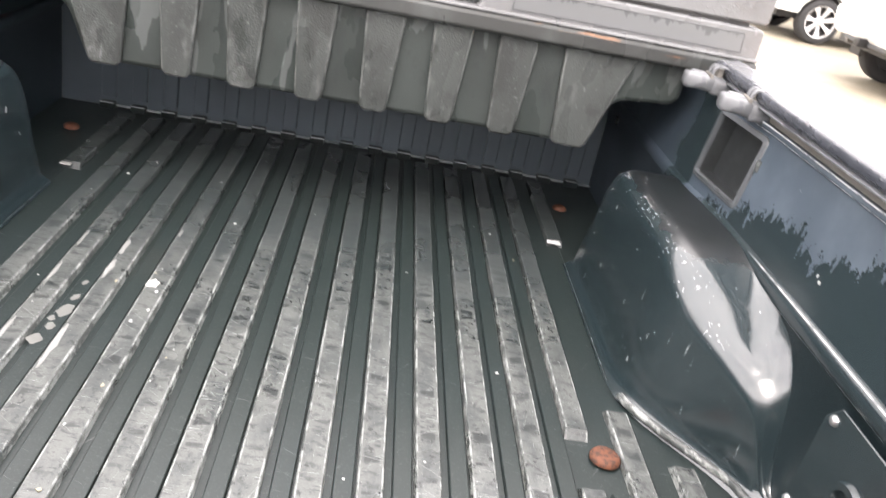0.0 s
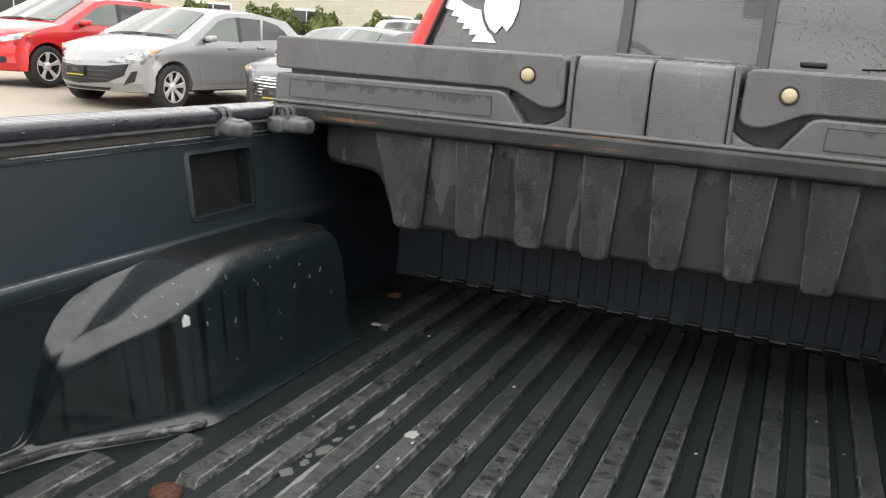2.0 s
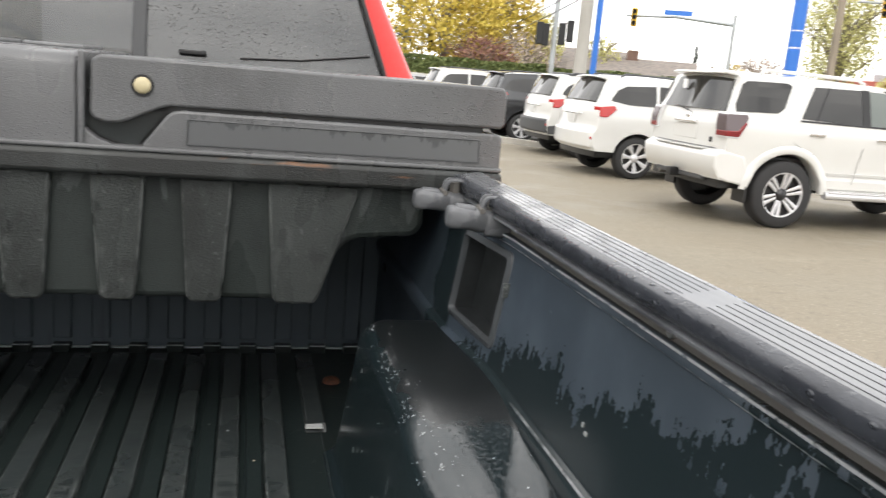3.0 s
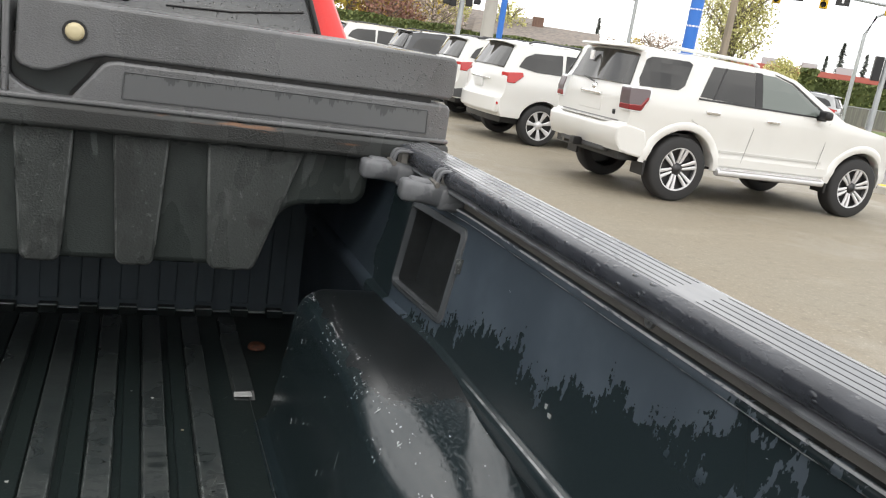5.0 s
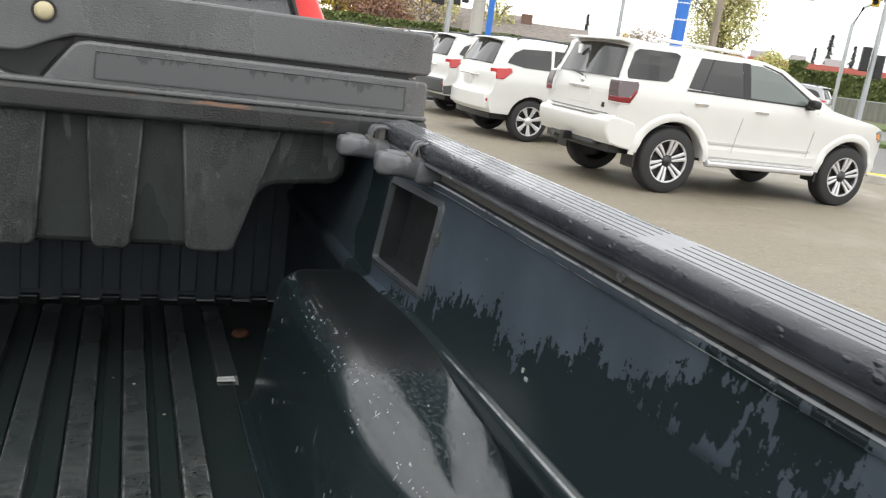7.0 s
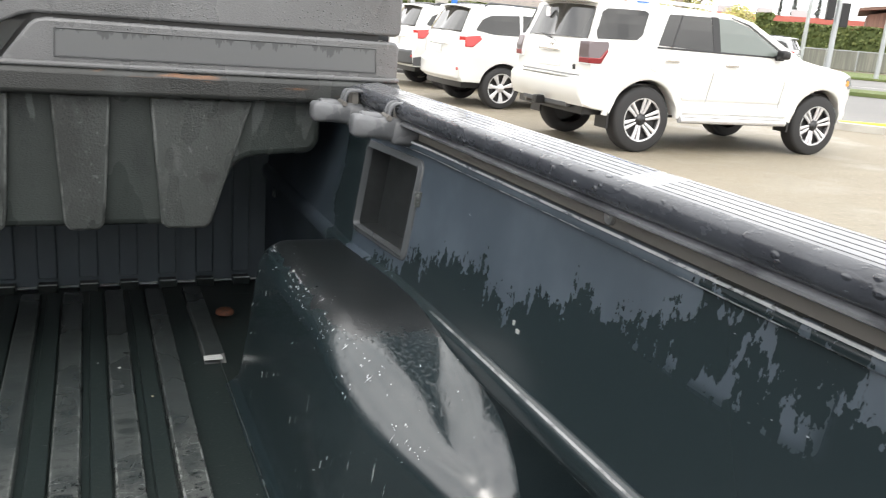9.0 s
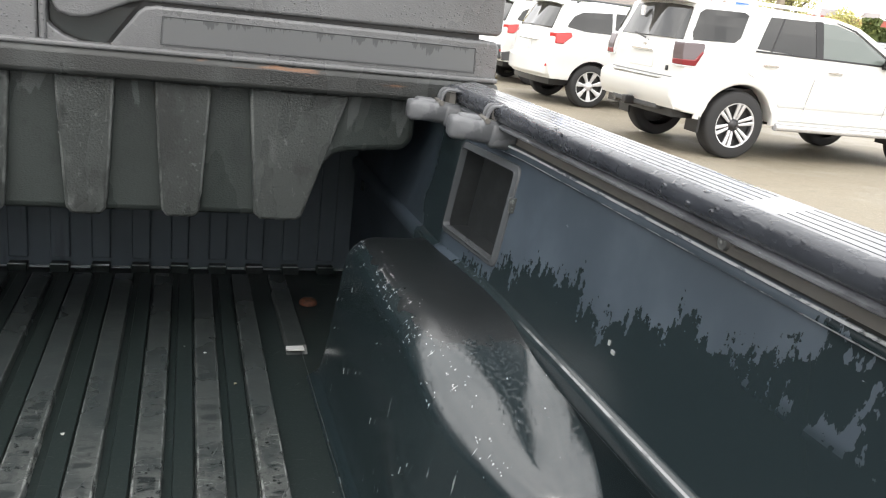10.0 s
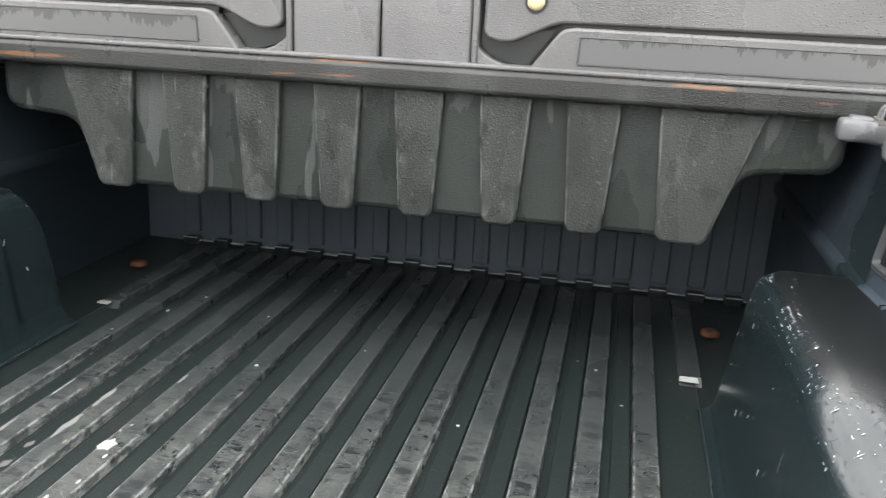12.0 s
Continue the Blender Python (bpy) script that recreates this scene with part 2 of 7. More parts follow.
for _turn, _x in ((28, 3), (-55, 6), (4, 9)):
    m_floor.tint(m_floor.ramp(m_floor.slant(_turn, (9, 230, 1), (_x, 2 * _x, 0)), 0.685, 0.71, 0, 0.5), (0.16, 0.17, 0.165))
m_floor.bump(m_floor.noise(220, 3), 0.2, 0.001)
M_FLOOR = m_floor.m
m_rib = Mat("worn_rib_top", (0.086, 0.092, 0.089), 0.46)
m_rib.tint(m_rib.ramp(m_rib.noise(28, 6, (1, 0.35, 1), rough=0.65), 0.42, 0.66, 0, 0.6), (0.019, 0.025, 0.027))
m_rib.tint(m_rib.ramp(m_rib.noise(6, 4, (1, 3.5, 1)), 0.56, 0.68, 0, 0.4), (0.014, 0.018, 0.020))
m_rib.tint(m_rib.ramp(m_rib.noise(1, 4, (45, 260, 1), rough=0.6), 0.6, 0.66, 0, 0.6), (0.010, 0.013, 0.014))
m_rib.tint(m_rib.ramp(m_rib.noise(1, 5, (30, 330, 1), (4, 2, 0), 0.7), 0.62, 0.68, 0, 0.85), (0.24, 0.26, 0.26))
m_rib.tint(m_rib.ramp(m_rib.noise(75, 5, (1, 0.8, 1), (2, 7, 0), 0.7), 0.58, 0.64, 0, 0.8), (0.008, 0.010, 0.011))
m_rib.tint(m_rib.ramp(m_rib.noise(160, 4, (1, 0.6, 1), rough=0.7), 0.66, 0.74, 0, 0.9), (0.38, 0.39, 0.38))
# scuffed, paler edges of each rib
_across = m_rib.math("ABSOLUTE", m_rib.math("SUBTRACT", m_rib.math("MODULO", m_rib.math("ADD", m_rib.axis(0), 7.85 - 0.0535 + 0.03925), 0.0785), 0.03925))
_edge = m_rib.math("MULTIPLY", m_rib.ramp(_across, 0.0140, 0.0158), m_rib.ramp(m_rib.noise(70, 5, (1, 0.4, 1), rough=0.75), 0.45, 0.58))
m_rib.tint(_edge, (0.25, 0.265, 0.258))
_rung = m_rib.math("SINE", m_rib.math("ADD", m_rib.math("MULTIPLY", m_rib.axis(1), 250.0), m_rib.math("ADD", m_rib.math("MULTIPLY", m_rib.noise(14, 3, (1, 0.5, 1)), 22.0), m_rib.math("MULTIPLY", m_rib.axis(0), 60.0))))
_rung = m_rib.math("MULTIPLY", m_rib.ramp(_rung, 0.45, 0.80), m_rib.ramp(m_rib.noise(60, 4, (1, 0.7, 1), (1, 1, 0), 0.7), 0.44, 0.60, 0, 0.6))
m_rib.tint(m_rib.math("MULTIPLY", _rung, m_rib.ramp(_across, 0.0150, 0.0115)), (0.022, 0.026, 0.026))
# dark bruises across the middle of each rib, and crossing scratches
_mid = m_rib.ramp(_across, 0.0125, 0.0095)
m_rib.tint(m_rib.math("MULTIPLY", _mid, m_rib.ramp(m_rib.noise(1, 3, (12, 42, 1), (3, 5, 0), 0.5), 0.56, 0.64, 0, 0.8)), (0.009, 0.012, 0.013))
m_rib.tint(m_rib.ramp(m_rib.noise(1, 5, (60, 16, 1), (1, 9, 0), 0.75), 0.66, 0.69, 0, 0.8), (0.22, 0.23, 0.23))
for _turn, _x in ((38, 1), (-33, 4), (12, 8), (-70, 2)):
    m_rib.tint(m_rib.ramp(m_rib.slant(_turn, (11, 260, 1), (_x, 2 * _x, 0)), 0.665, 0.695, 0, 0.45), (0.24, 0.255, 0.248))
m_rib.tint(m_rib.ramp(m_rib.noise(420, 3, rough=0.7), 0.52, 0.64, 0, 0.4), (0.030, 0.034, 0.034))
# the ribs turn darker, with an uneven start, towards the front wall
_front_dark = m_rib.ramp(m_rib.math("ADD", m_rib.axis(1), m_rib.math("MULTIPLY", m_rib.noise(9, 4, (1, 0.5, 1)), 0.5)), 1.18, 1.72, 0, 0.82)
m_rib.tint(_front_dark, (0.026, 0.033, 0.034))
m_rib.gloss(m_rib.ramp(m_rib.noise(4, 4), 0.40, 0.6), 0.22)
m_rib.bump(m_rib.noise(180, 4), 0.16, 0.001)
M_RIB = m_rib.m

# pebble-grained black polyethylene of the tool box
def poly(name, color, wet=0.5, spec=0.5, grain=(0.6, 1, 1.4)):
    m = Mat(name, color, 0.5, 0, spec)
    m.tint(m.ramp(m.noise(5, 6, (1, 1, 0.5)), 0.42, 0.72, 0, wet), tuple(c * 0.4 for c in color))
    m.tint(m.ramp(m.noise(60, 4, rough=0.7), 0.6, 0.75, 0, 0.35), tuple(c * 1.8 for c in color))
    m.gloss(m.ramp(m.noise(7, 4, (1, 1, 0.4)), 0.45, 0.6), 0.14)
    m.bump(m.cells(420, (0.7, 1, 1.5)), 0.28, 0.0011)
    m.bump(m.noise(230, 5, grain, rough=0.65), 0.30, 0.0013)
    return m


m_box = poly("toolbox_plastic", (0.122, 0.124, 0.127))
# scattered rain beads
_bead = m_box.math("MULTIPLY", m_box.ramp(m_box.cells(170, (0.9, 1, 1)), 0.26, 0.12), m_box.ramp(m_box.noise(5, 3, shift=(2, 0, 1)), 0.50, 0.60))
m_box.bump(_bead, 0.55, 0.003)
m_box.gloss(_bead, 0.08)
M_BOX = m_box.m
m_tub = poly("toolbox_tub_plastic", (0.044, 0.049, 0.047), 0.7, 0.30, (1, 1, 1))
m_tub.bump(m_tub.cells(300, (1, 1, 0.8)), 0.35, 0.0016)
m_tub.tint(m_tub.ramp(m_tub.noise(15, 6, (1, 1, 0.5), (3, 0, 0), 0.65), 0.54, 0.66, 0, 0.75), (0.085, 0.089, 0.087))
m_tub.tint(m_tub.ramp(m_tub.noise(90, 5, (1, 1, 0.8), (9, 0, 0), 0.8), 0.60, 0.66, 0, 0.5), (0.15, 0.155, 0.153))
m_tub.tint(m_tub.ramp(m_tub.noise(1, 5, (180, 1, 14), (2, 0, 5), 0.7), 0.65, 0.68, 0, 0.5), (0.17, 0.178, 0.175))
# chafed convex edges and soft dark blotches
_chafe = m_tub.math("MULTIPLY", m_tub.ramp(m_tub.axis(1), 1.4022, 1.4030), m_tub.ramp(m_tub.axis(1), 1.4075, 1.4060))
_chafe = m_tub.math("MULTIPLY", _chafe, m_tub.ramp(m_tub.noise(38, 5, (1, 1, 0.5), (2, 8, 1), 0.7), 0.42, 0.58, 0.1, 0.8))
m_tub.tint(_chafe, (0.13, 0.138, 0.134))
m_tub.tint(m_tub.ramp(m_tub.noise(11, 6, (1, 1, 0.6), (6, 2, 3), 0.7), 0.50, 0.60, 0, 0.7), (0.021, 0.023, 0.022))
M_TUBRIB = m_tub.m
# same plastic between the ribs, darkened: the recess shade is in the colour
m_tub2 = poly("shaded_tub_recess", (0.030, 0.036, 0.034), 0.6, 0.28, (1, 1, 1))
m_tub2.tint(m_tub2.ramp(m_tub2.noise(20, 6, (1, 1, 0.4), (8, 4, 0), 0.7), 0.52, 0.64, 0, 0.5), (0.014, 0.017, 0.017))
# dried patches with a sharp rim, longest downwards
_patch = m_tub2.math("ADD", m_tub2.noise(11, 3, (1.5, 1, 0.35), (7.4, 0, 0), 0.5), m_tub2.math("ADD", m_tub2.math("MULTIPLY", m_tub2.noise(120, 4, rough=0.7), 0.03), m_tub2.math("MULTIPLY", m_tub2.math("SUBTRACT", m_tub2.axis(2), 1.10), 0.9)))
m_tub2.tint(m_tub2.ramp(_patch, 0.615, 0.627, 0, 0.7), (0.078, 0.085, 0.084))
M_TUB = m_tub2.m
m_lip = poly("toolbox_lip_plastic", (0.046, 0.050, 0.049), 0.5, 0.45)
m_lip.tint(m_lip.ramp(m_lip.noise(7, 4, (1, 1, 0.3), (1.3, 0, 0)), 0.40, 0.56, 0, 0.85), (0.022, 0.023, 0.022))
m_lip.tint(m_lip.ramp(m_lip.noise(4.5, 5, (1, 1, 13.0), (5.3, 0, 0), 0.6), 0.60, 0.67, 0, 0.8), (0.16, 0.075, 0.035))
M_LIP = m_lip.m
m_in = Mat("toolbox_inset_plastic", (0.098, 0.101, 0.104), 0.36)
m_in.tint(m_in.ramp(m_in.noise(3, 4), 0.4, 0.7, 0, 0.5), (0.085, 0.088, 0.09))
# wet runs from the upper edge
_run = m_in.math("ADD", m_in.math("MULTIPLY", m_in.axis(2), 9.0), m_in.math("MULTIPLY", m_in.noise(1, 5, (24, 1, 3.0), rough=0.75), 1.2))
m_in.tint(m_in.ramp(_run, 12.18, 12.205, 0, 0.7), (0.038, 0.040, 0.042))
m_in.bump(m_in.noise(160, 3), 0.12, 0.001)
M_INSET = m_in.m
m_cap = Mat("rail_cap_plastic", (0.045, 0.049, 0.058), 0.2)
m_cap.tint(m_cap.ramp(m_cap.noise(18, 5), 0.4, 0.7, 0, 0.6), (0.022, 0.024, 0.030))
m_cap.gloss(m_cap.ramp(m_cap.noise(30, 4, (1, 0.4, 1)), 0.45, 0.6), 0.3)
m_cap.bump(m_cap.ramp(m_cap.noise(130, 3, (1.2, 0.7, 1), rough=0.5), 0.58, 0.78), 0.3, 0.002)
m_cap.bump(m_cap.noise(300, 3), 0.25, 0.001)
# a torn film of rainwater
_film = m_cap.ramp(m_cap.noise(24, 4, (1, 0.45, 1), (3, 1, 0), 0.6), 0.49, 0.53)
m_cap.gloss(_film, 0.17)
m_cap.bump(_film, 0.22, 0.002)
# pale specks in the colour stand in for shining droplets
m_cap.tint(m_cap.ramp(m_cap.noise(150, 4, (1, 0.5, 1), (5, 2, 0), 0.7), 0.65, 0.71, 0, 0.35), (0.14, 0.15, 0.17))
m_cap.bump(m_cap.math("MULTIPLY", m_cap.ramp(m_cap.cells(110, (1, 0.6, 1)), 0.34, 0.10), m_cap.ramp(m_cap.noise(13, 3), 0.46, 0.58)), 0.7, 0.003)
M_CAP = m_cap.m
# its flat, grooved top is rain-wet; the sky's sheen is put into its colour
m_ct = Mat("wet_rail_cap_top_sheen", (0.15, 0.155, 0.165), 0.15, 0, 0.8)
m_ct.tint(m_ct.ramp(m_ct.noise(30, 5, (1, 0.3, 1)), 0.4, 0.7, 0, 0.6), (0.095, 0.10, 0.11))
m_ct.gloss(m_ct.ramp(m_ct.noise(22, 4, (1, 0.5, 1), (2, 1, 0)), 0.50, 0.60), 0.30)
m_ct.bump(m_ct.ramp(m_ct.noise(120, 3, (1.2, 0.7, 1)), 0.60, 0.74), 0.10, 0.001)
M_CAPTOP = m_ct.m
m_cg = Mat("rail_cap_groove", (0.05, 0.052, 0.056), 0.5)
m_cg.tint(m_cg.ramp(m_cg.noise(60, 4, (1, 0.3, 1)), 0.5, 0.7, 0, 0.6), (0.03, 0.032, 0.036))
M_CAPGROOVE = m_cg.m
m_be = Mat("rubbed_cap_flange", (0.115, 0.120, 0.128), 0.36)
m_be.tint(m_be.ramp(m_be.noise(45, 5, (1, 0.3, 1), rough=0.7), 0.50, 0.62, 0, 0.8), (0.045, 0.047, 0.052))
m_be.tint(m_be.ramp(m_be.noise(90, 5, (1, 0.3, 1), (4, 0, 0), 0.75), 0.62, 0.68, 0, 0.8), (0.34, 0.35, 0.36))
M_BEAD = m_be.m
m_gcap = Mat("tailgate_cap_plastic", (0.185, 0.185, 0.178), 0.42)
m_gcap.tint(m_gcap.ramp(m_gcap.noise(9, 4), 0.4, 0.7, 0, 0.4), (0.17, 0.17, 0.166))
m_gcap.tint(m_gcap.ramp(m_gcap.noise(1000, 3, (0.6, 1, 1), rough=0.7), 0.50, 0.64, 0, 0.35), (0.36, 0.36, 0.345))
m_gcap.tint(m_gcap.ramp(m_gcap.noise(800, 3, (0.6, 1, 1), (3, 1, 0), 0.7), 0.60, 0.70, 0, 0.35), (0.10, 0.10, 0.10))
m_gcap.bump(m_gcap.ramp(m_gcap.noise(190, 3, (0.75, 1.2, 1), rough=0.5), 0.54, 0.72), 0.45, 0.003)
m_gcap.bump(m_gcap.noise(1, 3, (170, 620, 300)), 0.35, 0.002)
m_gcap.bump(m_gcap.noise(800, 3, (0.6, 1, 1)), 0.35, 0.0015)
m_gcap.bump(m_gcap.math("MULTIPLY", m_gcap.ramp(m_gcap.cells(340, (0.7, 1.2, 1)), 0.40, 0.12), m_gcap.ramp(m_gcap.noise(22, 4), 0.44, 0.58)), 0.55, 0.003)
M_GCAP = m_gcap.m
m_red = Mat("red_paint_wet", (0.70, 0.030, 0.026), 0.32, 0, 0.4, 0.25)
m_red.tint(m_red.ramp(m_red.noise(3, 4), 0.4, 0.7, 0, 0.4), (0.57, 0.024, 0.021))
m_red.bump(m_red.ramp(m_red.cells(240), 0.30, 0.0), 0.55, 0.002)
M_RED = m_red.m
m_st = Mat("dull_painted_steel", (0.130, 0.122, 0.110), 0.55, 0.1)
m_st.tint(m_st.ramp(m_st.noise(12, 5, (1, 0.4, 1)), 0.4, 0.7, 0, 0.7), (0.085, 0.079, 0.070))
M_STEEL = m_st.m
m_rub = Mat("grey_rubber", (0.122, 0.126, 0.133), 0.42)
m_rub.tint(m_rub.ramp(m_rub.noise(26, 3), 0.50, 0.545, 0, 0.75), (0.065, 0.068, 0.073))
m_rub.bump(m_rub.noise(120, 4), 0.3, 0.002)
M_CLAMP = m_rub.m
m_rust = Mat("rusted_bolt", (0.13, 0.048, 0.026), 0.75, 0.2)
m_rust.tint(m_rust.ramp(m_rust.noise(150, 4), 0.4, 0.65), (0.05, 0.026, 0.018))
M_RUST = m_rust.m
M_ZINC = Mat("zinc_screw", (0.5, 0.5, 0.5), 0.35, 0.9).m
M_BRASS = Mat("yellowed_lock_cap", (0.52, 0.45, 0.28), 0.4).m
# wet box plastic in the latch hollow, with its shade put into the colour
M_HOLLOW = Mat("shaded_wet_latch_hollow", (0.030, 0.034, 0.034), 0.2).m
M_BLACK = Mat("black_plastic", (0.012, 0.012, 0.013), 0.4).m
M_HOLE = Mat("dark_cavity", (0.004, 0.004, 0.005), 0.8).m
M_FRAME = Mat("pocket_frame_rubber", (0.066, 0.072, 0.077), 0.26).m
m_pk = Mat("dusty_pocket_plastic", (0.011, 0.013, 0.014), 0.5)
m_pk.tint(m_pk.ramp(m_pk.noise(30, 5), 0.4, 0.7), (0.020, 0.023, 0.024))
M_POCKET = m_pk.m
M_WHITE = Mat("white_vinyl", (0.82, 0.82, 0.82), 0.45).m
M_CHIP = Mat("pale_paper_scrap", (0.34, 0.35, 0.34), 0.6).m
M_PEEL = Mat("peeled_liner_skin", (0.20, 0.205, 0.20), 0.5).m
M_GLINT_FLAKE = Mat("white_glint_and_flake", (0.55, 0.57, 0.58), 0.4).m
M_DIRT = Mat("dried_dirt_film", (0.115, 0.118, 0.112), 0.5).m
M_LEAF = Mat("leaf_litter", (0.25, 0.23, 0.17), 0.7).m

m_glass = Mat("wet_tinted_glass", (0.03, 0.034, 0.035), 0.03, 0, 0.5)
m_glass.b.inputs["Transmission Weight"].default_value = 0.0
m_glass.b.inputs["Alpha"].default_value = 0.80
m_glass.b.inputs["IOR"].default_value = 1.7
_bead = m_glass.math("MULTIPLY", m_glass.ramp(m_glass.cells(125), 0.24, 0.19), m_glass.ramp(m_glass.noise(9, 2), 0.35, 0.6))
m_glass.tint(_bead, (0.004, 0.004, 0.004))
m_glass.gloss(_bead, 0.7)
m_glass.bump(m_glass.ramp(m_glass.cells(125), 0.28, 0.10), 0.5, 0.002)
M_CABGLASS = m_glass.m
m_gl2 = Mat("wet_privacy_glass", (0.055, 0.058, 0.058), 0.03, 0, 0.6)
m_gl2.b.inputs["IOR"].default_value = 1.76
m_gl2.b.inputs["Alpha"].default_value = 0.93
_bead = m_gl2.math("MULTIPLY", m_gl2.ramp(m_gl2.cells(125), 0.24, 0.19), m_gl2.ramp(m_gl2.noise(9, 2), 0.35, 0.6))
m_gl2.tint(_bead, (0.004, 0.004, 0.004))
m_gl2.gloss(_bead, 0.7)
m_gl2.bump(m_gl2.ramp(m_gl2.cells(125), 0.28, 0.10), 0.5, 0.002)
M_PRIVACY = m_gl2.m
M_TINT = Mat("dark_car_glass", (0.028, 0.028, 0.027), 0.04, 0, 0.6).m
M_CLEAR = Mat("pale_car_glass", (0.13, 0.15, 0.14), 0.05, 0, 0.6).m
M_TYRE = Mat("tyre_rubber", (0.022, 0.022, 0.023), 0.75).m
M_RIMDARK = Mat("dark_wheel_metal", (0.045, 0.045, 0.047), 0.35, 0.6).m
M_RIM = Mat("silver_wheel_metal", (0.62, 0.62, 0.63), 0.25, 0.4).m
M_CHROME = Mat("chrome", (0.8, 0.8, 0.8), 0.08, 1.0).m
M_LAMPRED = Mat("red_lamp_lens", (0.40, 0.02, 0.018), 0.12, 0, 0.6).m
M_LAMPCLR = Mat("clear_lamp_lens", (0.72, 0.74, 0.75), 0.06, 0, 0.7).m
M_LAMPDEEP = Mat("deep_red_lamp_lens", (0.20, 0.018, 0.022), 0.12, 0, 0.6).m
M_LAMPSMOKE = Mat("smoked_lamp_lens", (0.10, 0.075, 0.08), 0.1, 0, 0.6).m
m_lamp = Mat("head_lamp_glass", (0.42, 0.43, 0.44), 0.10, 0.5, 0.6)
m_lamp.tint(m_lamp.ramp(m_lamp.noise(14, 3), 0.45, 0.6, 0, 0.8), (0.16, 0.165, 0.17))
M_LAMP = m_lamp.m
M_AMBER = Mat("amber_lens", (0.75, 0.3, 0.05), 0.15).m
M_CARWHITE = paint("white_car_paint", (0.64, 0.64, 0.62), 0.28, 0, 0.08)
M_CARSILVER = paint("silver_car_paint", (0.33, 0.335, 0.34), 0.36, 0.4, 0.05)
M_CARGREY = paint("dark_grey_car_paint", (0.050, 0.052, 0.055), 0.28, 0.3)
M_CARRED = paint("bright_red_car_paint", (0.62, 0.02, 0.025), 0.25)
M_CARDARK = paint("charcoal_car_paint", (0.035, 0.037, 0.04), 0.25, 0.3)
M_MOULD = Mat("pale_door_moulding", (0.50, 0.50, 0.48), 0.35).m
M_SEAM = Mat("shadowed_panel_gap", (0.20, 0.20, 0.20), 0.6).m
M_CLAD = Mat("grey_bumper_plastic", (0.06, 0.062, 0.065), 0.55).m
M_YELLOW = Mat("yellow_road_paint", (0.75, 0.55, 0.04), 0.6).m
M_LINE = Mat("white_road_paint", (0.6, 0.6, 0.58), 0.7).m
M_SIGNAL = Mat("yellow_signal_housing", (0.75, 0.45, 0.02), 0.45).m

m_as = Mat("worn_wet_asphalt", (0.215, 0.184, 0.134), 0.75)
m_as.tint(m_as.ramp(m_as.noise(0.35, 6), 0.35, 0.7, 0, 0.65), (0.215, 0.195, 0.152))
m_as.tint(m_as.ramp(m_as.noise(1.3, 6, (0.25, 1, 1)), 0.5, 0.75, 0, 0.5), (0.30, 0.265, 0.20))
m_as.tint(m_as.ramp(m_as.noise(60, 3, rough=0.7), 0.55, 0.7, 0, 0.8), (0.36, 0.32, 0.25))
m_as.tint(m_as.ramp(m_as.noise(9, 6, rough=0.7), 0.50, 0.68, 0, 0.55), (0.15, 0.132, 0.100))
m_as.tint(m_as.ramp(m_as.noise(28, 6, rough=0.75), 0.56, 0.66, 0, 0.7), (0.44, 0.40, 0.32))
m_as.tint(m_as.ramp(m_as.noise(24, 6, shift=(3, 1, 0), rough=0.75), 0.58, 0.68, 0, 0.7), (0.11, 0.095, 0.07))
# the lane towards the compact cars is paler
m_as.tint(m_as.ramp(m_as.math("ADD", m_as.axis(0), m_as.math("MULTIPLY", m_as.noise(0.8, 5), 2.0)), -1.0, -4.0, 0, 0.55), (0.50, 0.46, 0.39))
m_as.gloss(m_as.ramp(m_as.noise(0.5, 4), 0.5, 0.65), 0.5)
m_as.bump(m_as.noise(70, 4), 0.6, 0.006)
M_ASPHALT = m_as.m
m_rd = Mat("road_asphalt", (0.16, 0.155, 0.15), 0.7)
m_rd.tint(m_rd.ramp(m_rd.noise(0.4, 5, (0.2, 1, 1)), 0.4, 0.7, 0, 0.6), (0.21, 0.205, 0.195))
m_rd.bump(m_rd.noise(40, 4), 0.5, 0.006)
M_ROAD = m_rd.m
m_gr = Mat("spring_grass", (0.12, 0.16, 0.05), 0.85)
m_gr.tint(m_gr.ramp(m_gr.noise(2, 6), 0.4, 0.7), (0.17, 0.20, 0.07))
m_gr.bump(m_gr.noise(30, 4), 1.0, 0.05)
M_GRASS = m_gr.m
m_co = Mat("weathered_concrete", (0.42, 0.40, 0.36), 0.8)
m_co.tint(m_co.ramp(m_co.noise(2, 6, (1, 1, 0.3)), 0.4, 0.7, 0, 0.7), (0.30, 0.285, 0.25))
M_CONC = m_co.m
M_GALV = Mat("galvanised_steel", (0.42, 0.44, 0.45), 0.45, 0.5).m
M_BLUE = Mat("blue_painted_pole", (0.03, 0.16, 0.56), 0.4).m
m_wd2 = Mat("weathered_pole_wood", (0.30, 0.25, 0.19), 0.85)
m_wd2.tint(m_wd2.ramp(m_wd2.noise(5, 5, (1, 1, 0.1)), 0.4, 0.7), (0.2, 0.17, 0.13))
M_WOOD = m_wd2.m
m_bk = Mat("bark", (0.20, 0.17, 0.135), 0.9)
m_bk.bump(m_bk.noise(12, 5, (1, 1, 0.2)), 0.8, 0.03)
M_BARK = m_bk.m


def leafage(name, a, b):
    m = Mat(name, a, 0.75)
    g = m.n.new("ShaderNodeNewGeometry")
    m.tint(m.ramp(g.outputs["Random Per Island"], 0, 1), b)
    m.b.inputs["Subsurface Weight"].default_value = 0.0
    return m.m


